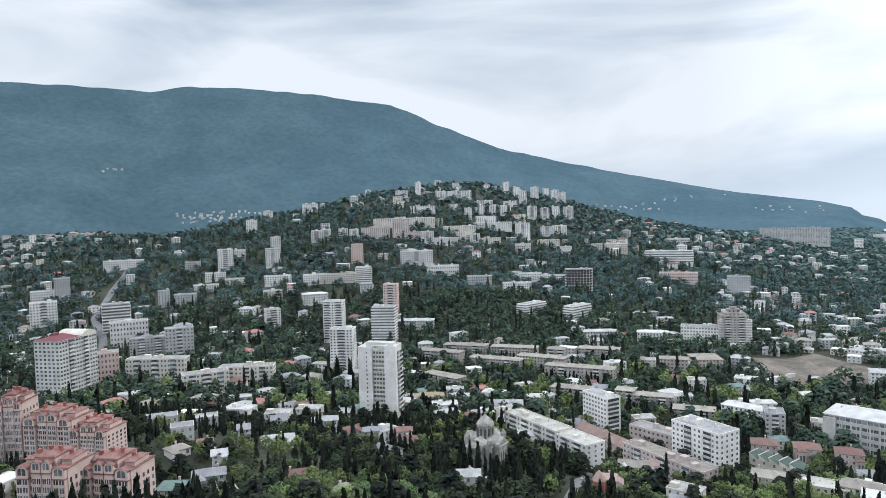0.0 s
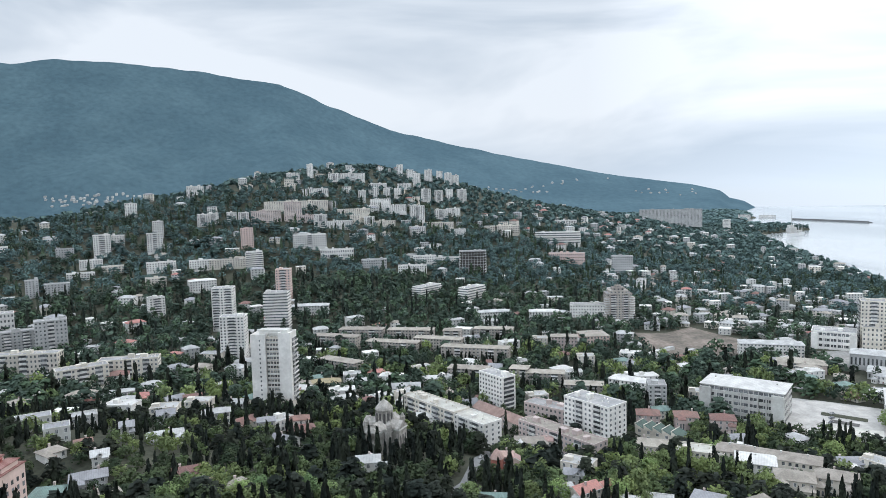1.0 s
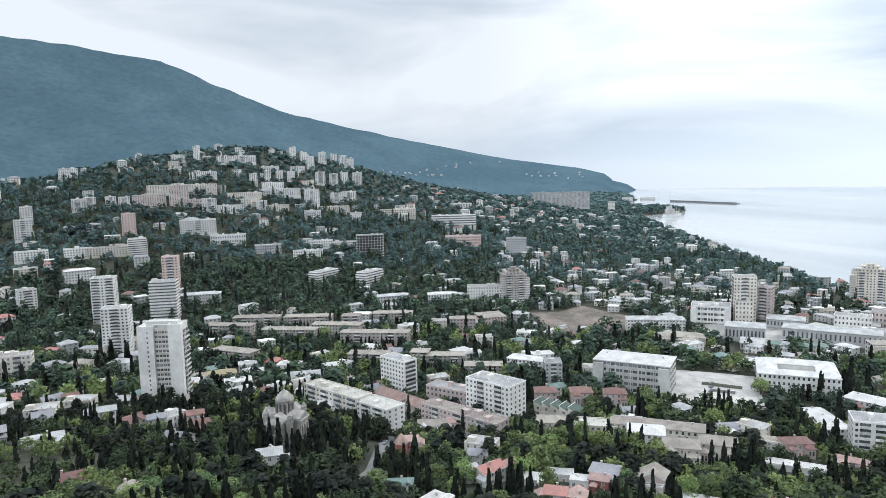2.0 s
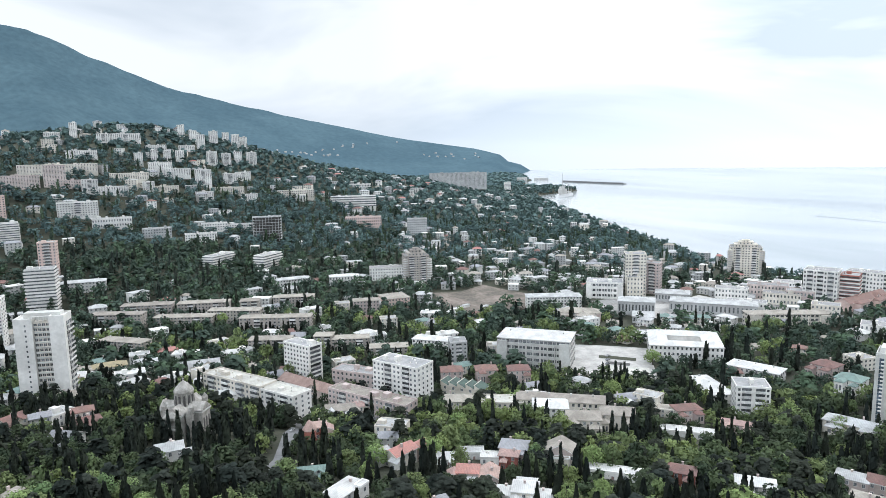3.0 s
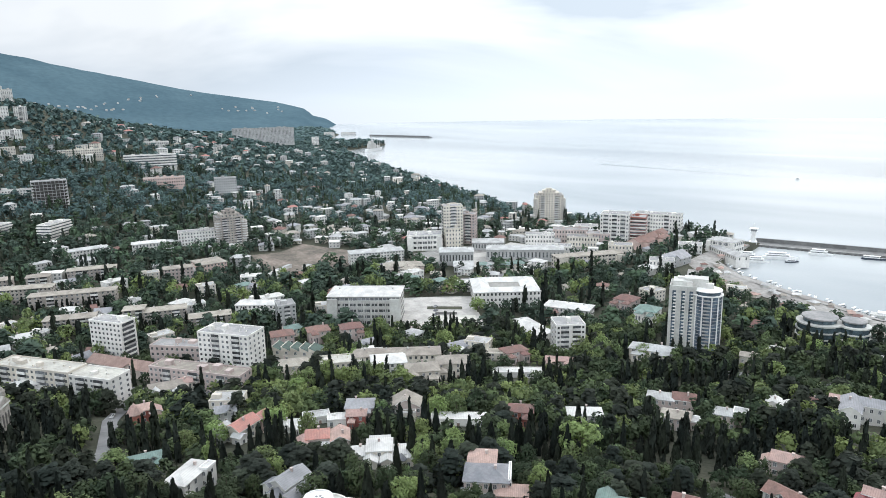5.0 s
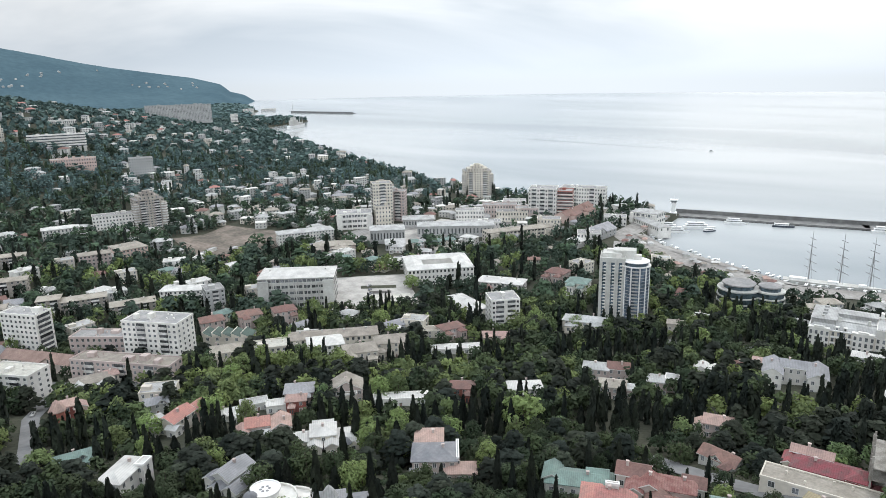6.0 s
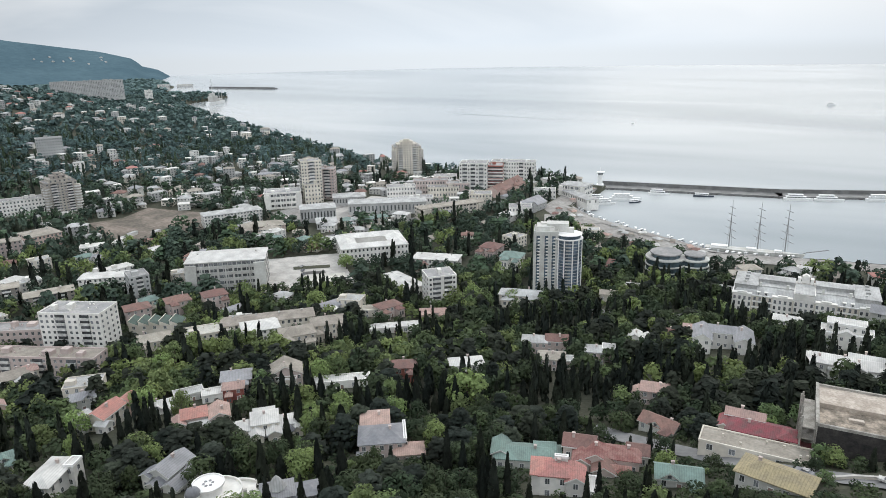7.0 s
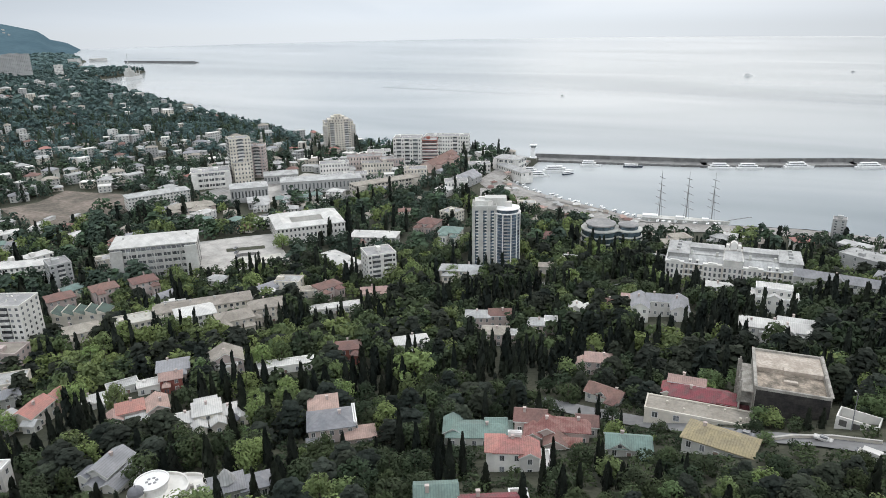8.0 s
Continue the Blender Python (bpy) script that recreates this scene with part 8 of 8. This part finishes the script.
def leaf_quads(rs, centre, spread, n, size, up=0.35, stretch=1.0, soft=0.5, mid=0.45):
    """n small bent leaf sprays about a centre, facing mostly outwards, each with the rounded normal of its clump."""
    v = []
    for _ in range(n):
        o = Vector((rs.gauss(0, 1), rs.gauss(0, 1), rs.gauss(0, 0.9)))
        o.normalize()
        p = Vector(centre) + Vector((o.x * spread[0], o.y * spread[1], o.z * spread[2])) * rs.uniform(0.72, 1.12)
        nrm = (o + Vector((rs.uniform(-soft, soft), rs.uniform(-soft, soft), up + rs.uniform(-0.3, 0.4)))).normalized()
        a = nrm.cross(Vector((rs.uniform(-1, 1), rs.uniform(-1, 1), 1.0))).normalized()
        b = nrm.cross(a) * stretch
        k = size * rs.uniform(0.6, 1.3)
        g = (o * 0.45 + nrm * 0.2 + (p - Vector((0, 0, mid))).normalized() * 0.55 + Vector((0, 0, 0.1))).normalized()
        v.append([tuple(q) + tuple(g) for q in (p - a * k - b * k * 0.5, p + a * k * 0.6 - b * k, p + a * k + b * k * 0.7, p - a * k * 0.5 + b * k + nrm * k * 0.3)])
    return v


def crown(kind, seed, fine):
    """A crown about one metre high and wide, to be scaled: sprays of leaves with gaps. Rows of place and normal."""
    rs, q = random.Random(seed), []
    if kind == "cypress":
        n = 15 if fine else 7
        lean = rs.uniform(-0.06, 0.06)
        for i in range(n):
            t = (i + 0.3) / n
            r = 0.5 * min(1.0, 0.55 + t * 2.2) * (1 - t ** 1.7) ** 0.85 * rs.uniform(0.9, 1.08) + 0.02
            q += leaf_quads(rs, (lean * t + rs.uniform(-0.03, 0.03), rs.uniform(-0.03, 0.03), t * 0.96), (r * 0.9, r * 0.9, 0.05), 30 if fine else 6, 0.11 if fine else 0.22, 0.25, 0.45 if fine else 0.5, 0.3, t * 0.9)
    elif kind == "cedar":
        for i in range(7 if fine else 4):
            t = 0.22 + 0.76 * i / (6 if fine else 3)
            r = 0.56 * (1.12 - t * 0.85)
            for j in range(5 if fine else 2):
                a = j * 1.257 + i * 0.7 + rs.uniform(-0.3, 0.3)
                q += leaf_quads(rs, (math.cos(a) * r * 0.6, math.sin(a) * r * 0.6, t + rs.uniform(-0.04, 0.04)), (r * 0.46, r * 0.46, 0.04), 26 if fine else 8, 0.045 if fine else 0.125, 1.2)
    else:
        lobes = 14 if fine else 6
        for i in range(lobes):
            a, e = i * 2.4 + rs.uniform(-0.4, 0.4), (i + 0.5) / lobes + rs.uniform(-0.1, 0.1)
            rad = 0.36 * math.sqrt(max(0.0, 1 - (1.25 * e - 0.25) ** 2))
            c = (math.cos(a) * rad * 0.85, math.sin(a) * rad * 0.85, 0.28 + 0.56 * e)
            w = rs.uniform(0.13, 0.2) if fine else rs.uniform(0.19, 0.26)
            q += leaf_quads(rs, c, (w, w, w * 0.85), 70 if fine else 9, 0.030 if fine else 0.098)
    return np.array(q).reshape(-1, 6)


def crown_mesh(name, v, mat, tone=None):
    me = bpy.data.meshes.new(name)
    n = len(v)
    me.vertices.add(n)
    me.vertices.foreach_set("co", v[:, :3].astype(np.float32).ravel())
    me.loops.add(n)
    me.loops.foreach_set("vertex_index", np.arange(n))
    me.polygons.add(n // 4)
    me.polygons.foreach_set("loop_start", np.arange(n // 4) * 4)
    for m in mat if type(mat) is list else [mat]:
        me.materials.append(m)
    if tone is not None:
        me.polygons.foreach_set("material_index", tone)
    me.update(calc_edges=True)
    me.polygons.foreach_set("use_smooth", np.ones(n // 4, bool))
    me.normals_split_custom_set_from_vertices(v[:, 3:].astype(np.float32))
    return me


KIND = {
    "cypress": ("cypress_tree", M_LEAF_DARK, "dark slender cypress with a pointed crown", "cypress"),
    "broad": ("broadleaf_tree", M_LEAF_MID, "green broadleaf tree with a lumpy crown", "tree"),
    "light": ("plane_tree", M_LEAF_LIGHT, "light spring-green broad tree with a loose crown", "tree"),
    "cedar": ("cedar_tree", M_LEAF_PINE, "dark cedar with flat layered branches", "tree"),
}
SHAPES = {k: [crown(k if k in ("cypress", "cedar") else "broad", 30 + i, True) for i in range(4)] for k in KIND}
COARSE = {k: [crown(k if k in ("cypress", "cedar") else "broad", 60 + i, False) for i in range(4)] for k in KIND}


def thinner(v, step, grow):
    """Every step-th spray of a crown, enlarged."""
    c = v.reshape(-1, 4, 6)[::step].copy()
    m = c[:, :, :3].mean(1, keepdims=True)
    c[:, :, :3] = (c[:, :, :3] - m) * grow + m
    return c.reshape(-1, 6)


MIDDLE = {k: [thinner(v, 5, 1.9) for v in SHAPES[k]] for k in KIND}
CROWNS = {k: [crown_mesh("crown", SHAPES[k][i % 4], KIND[k][1][i % 3]) for i in range(12)] for k in KIND}


def trunk_mesh(kind):
    s = Shape()
    s.tube(0, 0, 0.035, -0.25, 0.5, 6, 0, 0.02)
    s.tube(0, 0, 0.02, 0.5, 0.9, 5, 0, 0.008)
    if kind != "cypress":
        for i in range(5):
            a, z = i * 2.3, 0.22 + 0.09 * i
            p, q = Vector((0, 0, z)), Vector((math.cos(a) * 0.3, math.sin(a) * 0.3, z + 0.2))
            o = Vector((-math.sin(a), math.cos(a), 0)) * 0.012
            s.face([tuple(p - o), tuple(p + o), tuple(q + o * 0.4), tuple(q - o * 0.4)])
            up = Vector((0, 0, 0.014))
            s.face([tuple(p - up), tuple(p + up), tuple(q + up * 0.4), tuple(q - up * 0.4)])
    return s.mesh("trunk", M_BARK)


TRUNKS = {k: trunk_mesh(k) for k in KIND}


def choose(x, y):
    """The kind of tree at each place, in patches."""
    a, b, r = patch(x, y, 13, 1.0), patch(x, y, 19, 4.2), gen.random(len(x))
    stand = 0.10 + 0.75 * (a > 0.60) + 0.35 * np.exp(-((x - 240) / 80) ** 2 - ((y - 90) / 80) ** 2) + 0.2 * np.exp(-((x - 80) / 40) ** 2 - ((y - 190) / 50) ** 2) + 0.45 * np.exp(-((x - 20) / 45) ** 2 - ((y - 350) / 40) ** 2)
    kind = np.where(r < stand * np.where(np.hypot(x, y) > 470, 0.5, 1), "cypress", "broad")
    bright = 0.06 + 0.4 * (b > 0.66) + 0.5 * np.exp(-((x - 190) / 75) ** 2 - ((y - 315) / 68) ** 2)
    kind = np.where(gen.random(len(x)) < bright, "light", kind)
    kind = np.where((a < 0.45) & (gen.random(len(x)) < 0.34), "cedar", kind)
    return kind


def sizes(kind, n):
    w = {"cypress": (3.0, 5.0), "broad": (6.5, 12), "light": (7.5, 13), "cedar": (10, 17)}[kind]
    h = {"cypress": (9, 18), "broad": (6.5, 11.5), "light": (7.5, 13), "cedar": (8, 13)}[kind]
    return gen.uniform(*w, n), gen.uniform(*h, n)


def joined(name, rows, mat, shapes, label):
    """Many trees past counting, in one mesh. Rows of x, y, width, height."""
    bits = []
    for i, (x, y, w, h) in enumerate(rows):
        v = shapes[i % len(shapes)]
        a = (i * 2.399) % 6.283
        c, sn = math.cos(a), math.sin(a)
        o = v.copy()
        o[:, 0] = (v[:, 0] * c - v[:, 1] * sn) * w + x
        o[:, 1] = (v[:, 0] * sn + v[:, 1] * c) * w + y
        o[:, 2] = v[:, 2] * h
        o[:, 3] = v[:, 3] * c - v[:, 4] * sn
        o[:, 4] = v[:, 3] * sn + v[:, 4] * c
        bits.append(o)
    z = height(np.array([r[0] for r in rows]), np.array([r[1] for r in rows]))
    for o, zz in zip(bits, z):
        o[:, 2] += zz - 0.3
    return tagged(new(name, crown_mesh(name, np.concatenate(bits), mat, np.concatenate([np.full(len(o) // 4, (i * 5 + i // 3) % 3) for i, o in enumerate(bits)]))), label, "trees", kind="stuff")


tx, ty = jittered(95, 470, 6.5)
thin = 0.5 * np.exp(-((tx + 110) / 75) ** 2 - ((ty - 330) / 130) ** 2)
ok = free(tx, ty) & (gen.random(len(tx)) < 0.92 - 0.5 * thin)
tx, ty = tx[ok], ty[ok]
kinds = choose(tx, ty)
for k, (name, mat, label, cat) in KIND.items():
    m = kinds == k
    x, y = tx[m], ty[m]
    o = np.argsort(np.hypot(x - 60, y - 110))
    x, y = x[o], y[o]
    w, h = sizes(k, len(x))
    low = 1 - 0.5 * np.clip(np.exp(-((x - 150) / 55) ** 2 - ((y - 60) / 60) ** 2) + 0.7 * np.exp(-((x + 110) / 75) ** 2 - ((y - 330) / 130) ** 2), 0, 1)
    low = np.where(free(x, y, LOW), low, low * 0.5)
    if k == "broad":
        low = low * np.where((np.hypot(x, y) > 250) & (x > 150), 1.2, 1.0)
    w, h = w * low, h * low
    n = min({"cypress": 260, "broad": 330, "light": 150, "cedar": 130}[k], len(x))
    for i in range(n):
        t = new(name, TRUNKS[k])
        t.matrix_world = pose(float(x[i]), float(y[i]), ground_z(float(x[i]), float(y[i])) - 0.2, 0, 0, float(i * 137 % 360)) @ Matrix.Diagonal((w[i], w[i], h[i], 1))
        tagged(t, label, cat, "trees of the town")
        part("crown", CROWNS[k][i * 7 % 12], t)
    if len(x) > n:
        joined(name.replace("_tree", "_grove"), list(zip(x[n:], y[n:], w[n:], h[n:])), mat, MIDDLE[k], "more " + label.split(" with")[0] + " trees between the houses")

SPRING = [(181,168,19),(332,258,13),(324,266,12),(344,242,12),(346,114,14),(353,166,12),(372,125,11),(287,350,13),(207,332,12),(129,182,11),(175,334,14),(201,344,14),(162,330,13),(265,336,15),(195,315,12),(339,380,14),(329,278,15),(335,266,14),(460,422,12),(489,415,13),(505,433,13),(507,415,12),(89,282,12),(115,280,13),(87,235,12),(151,324,11),(415,168,12)]
# single bright planes and limes that stand out
for x, y, w in SPRING:
    t = new("plane_tree", TRUNKS["light"])
    t.matrix_world = pose(x, y, ground_z(x, y) - 0.2, 0, 0, x * 31 % 360) @ Matrix.Diagonal((w, w, w * 0.95, 1))
    tagged(t, "light spring-green broad tree with a loose crown", "tree", "trees of the town")
    part("crown", CROWNS["light"][(0, 2, 3, 5, 6, 8, 9, 11)[int(x + y) % 8]], t)

# dark cedars beside the derelict hall and fresh bushes along the street
for x, y, w, k in ((197, 22, 12, "cedar"), (205, 31, 13, "cedar"), (189, 12, 12, "cedar"), (214, 40, 14, "cedar"), (206, 14, 13, "cedar"), (222, 24, 14, "cedar"), (163, 74, 6, "broad"), (172, 90, 7, "broad"), (139, 67, 7, "broad"), (161, 47, 5, "light"), (170, 50, 5, "broad"), (134, 58, 7, "broad"), (128, 45, 7, "light"), (124, 60, 8, "broad"), (122, 36, 8, "broad"), (118, 50, 8, "broad"), (116, 70, 9, "broad"), (126, 78, 8, "light"), (134, 88, 8, "broad"), (112, 86, 9, "broad")):
    name, mat, label, cat = KIND[k]
    t = new(name, TRUNKS[k])
    t.matrix_world = pose(x, y, ground_z(x, y) - 0.2, 0, 0, x * 53 % 360) @ Matrix.Diagonal((w, w, w * 0.85, 1))
    tagged(t, label, cat, "trees of the town")
    part("crown", CROWNS[k][(x + y) % 12], t)

# shrubs filling the gaps
ux, uy = jittered(90, 270, 4.5)
ok = free(ux, uy, SOLID) & (free(ux, uy) | (gen.random(len(ux)) < 0.9)) & (~free(ux, uy, LOW) | (np.hypot(ux, uy) < 225)) & (gen.random(len(ux)) < 0.9)
ux, uy = ux[ok], uy[ok]
joined("shrubbery", list(zip(ux, uy, gen.uniform(3.6, 6.8, len(ux)), gen.uniform(1.8, 4.8, len(ux)))), M_LEAF_MID, [thinner(v, 9, 1.95) - np.array((0, 0, 0.12, 0, 0, 0)) for v in SHAPES["broad"]], "dense green shrubs between gardens and trees")

for r0, r1, cell, slope in ((470, 660, 9.5, "lower"), (660, 900, 9.5, "slope"), (900, 1250, 10.5, "upper")):
    tx, ty = jittered(r0, r1, cell, -38, 95)
    flats = (tx > 380) & (tx < 680) & (ty > 430) & (ty < 780)
    ok = free(tx, ty) & (gen.random(len(tx)) < np.where(flats, 0.5, 0.82 + 0.18 * woods(tx, ty)))
    tx, ty = tx[ok], ty[ok]
    kinds = choose(tx, ty)
    for k, (name, mat, label, cat) in KIND.items():
        m = kinds == k
        w, h = sizes(k, m.sum())
        # farther bands take paler leaves, the haze put into their colour
        leaf = {"cypress": {"lower": mat, "slope": M_LEAF_PINE, "upper": M_LEAF_SLOPE_HAZE}[slope], "light": M_LEAF_LIGHT if slope == "lower" else M_LEAF_SLOPE_HAZE}.get(k, M_LEAF_FAR_HAZE if slope == "upper" else M_LEAF_SLOPE_HAZE)
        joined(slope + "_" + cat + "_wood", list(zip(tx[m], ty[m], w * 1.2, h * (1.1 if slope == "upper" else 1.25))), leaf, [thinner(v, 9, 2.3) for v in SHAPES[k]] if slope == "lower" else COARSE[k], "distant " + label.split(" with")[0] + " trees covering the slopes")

tx, ty = jittered(1250, 2650, 15, -38, 60)
ok = free(tx, ty)
tx, ty = tx[ok], ty[ok]
lite = []
for i in range(5):
    rs = random.Random(90 + i)
    lite.append(np.array(leaf_quads(rs, (0, 0, 0.45), (0.3, 0.3, 0.4), 9, 0.27, 0.2)).reshape(-1, 6))
n = len(tx)
joined("far_wood", list(zip(tx, ty, gen.uniform(9, 15, n), gen.uniform(8, 13, n))), M_LEAF_FAR_HAZE, lite, "far hillside forest in small clumps, leaf colour paled for haze")
tx, ty = jittered(2650, 4000, 26, 4, 40)
ok = height(tx, ty) > 6
tx, ty = tx[ok], ty[ok]
n = len(tx)
joined("cape_wood", list(zip(tx, ty, gen.uniform(20, 30, n), gen.uniform(10, 16, n))), M_LEAF_FAR_HAZE, lite, "far coastal forest towards the cape, coloured blue-green for haze")

# dark rows planted before the old four-storey blocks
rows = []
for x, y, rz, hw, hd in [q for q in FOOT if 14 < q[3] < 35 and 7 < q[4] < 9 and -60 < q[0] < 260 and 480 < q[1] < 730]:
    c, sn = math.cos(radians(rz)), math.sin(radians(rz))
    for i in range(int(2 * hw / 3.2)):
        u, v = -hw + (i + rng.random()) * 3.2, -hd - rng.uniform(2.5, 6.0)
        if rng.random() < 0.8:
            rows.append((x + u * c - v * sn, y + u * sn + v * c, rng.uniform(2.8, 4.4), rng.uniform(6, 12)))
joined("cypress_row", rows, M_LEAF_DARK, MIDDLE["cypress"], "dark cypress rows planted before the old blocks")
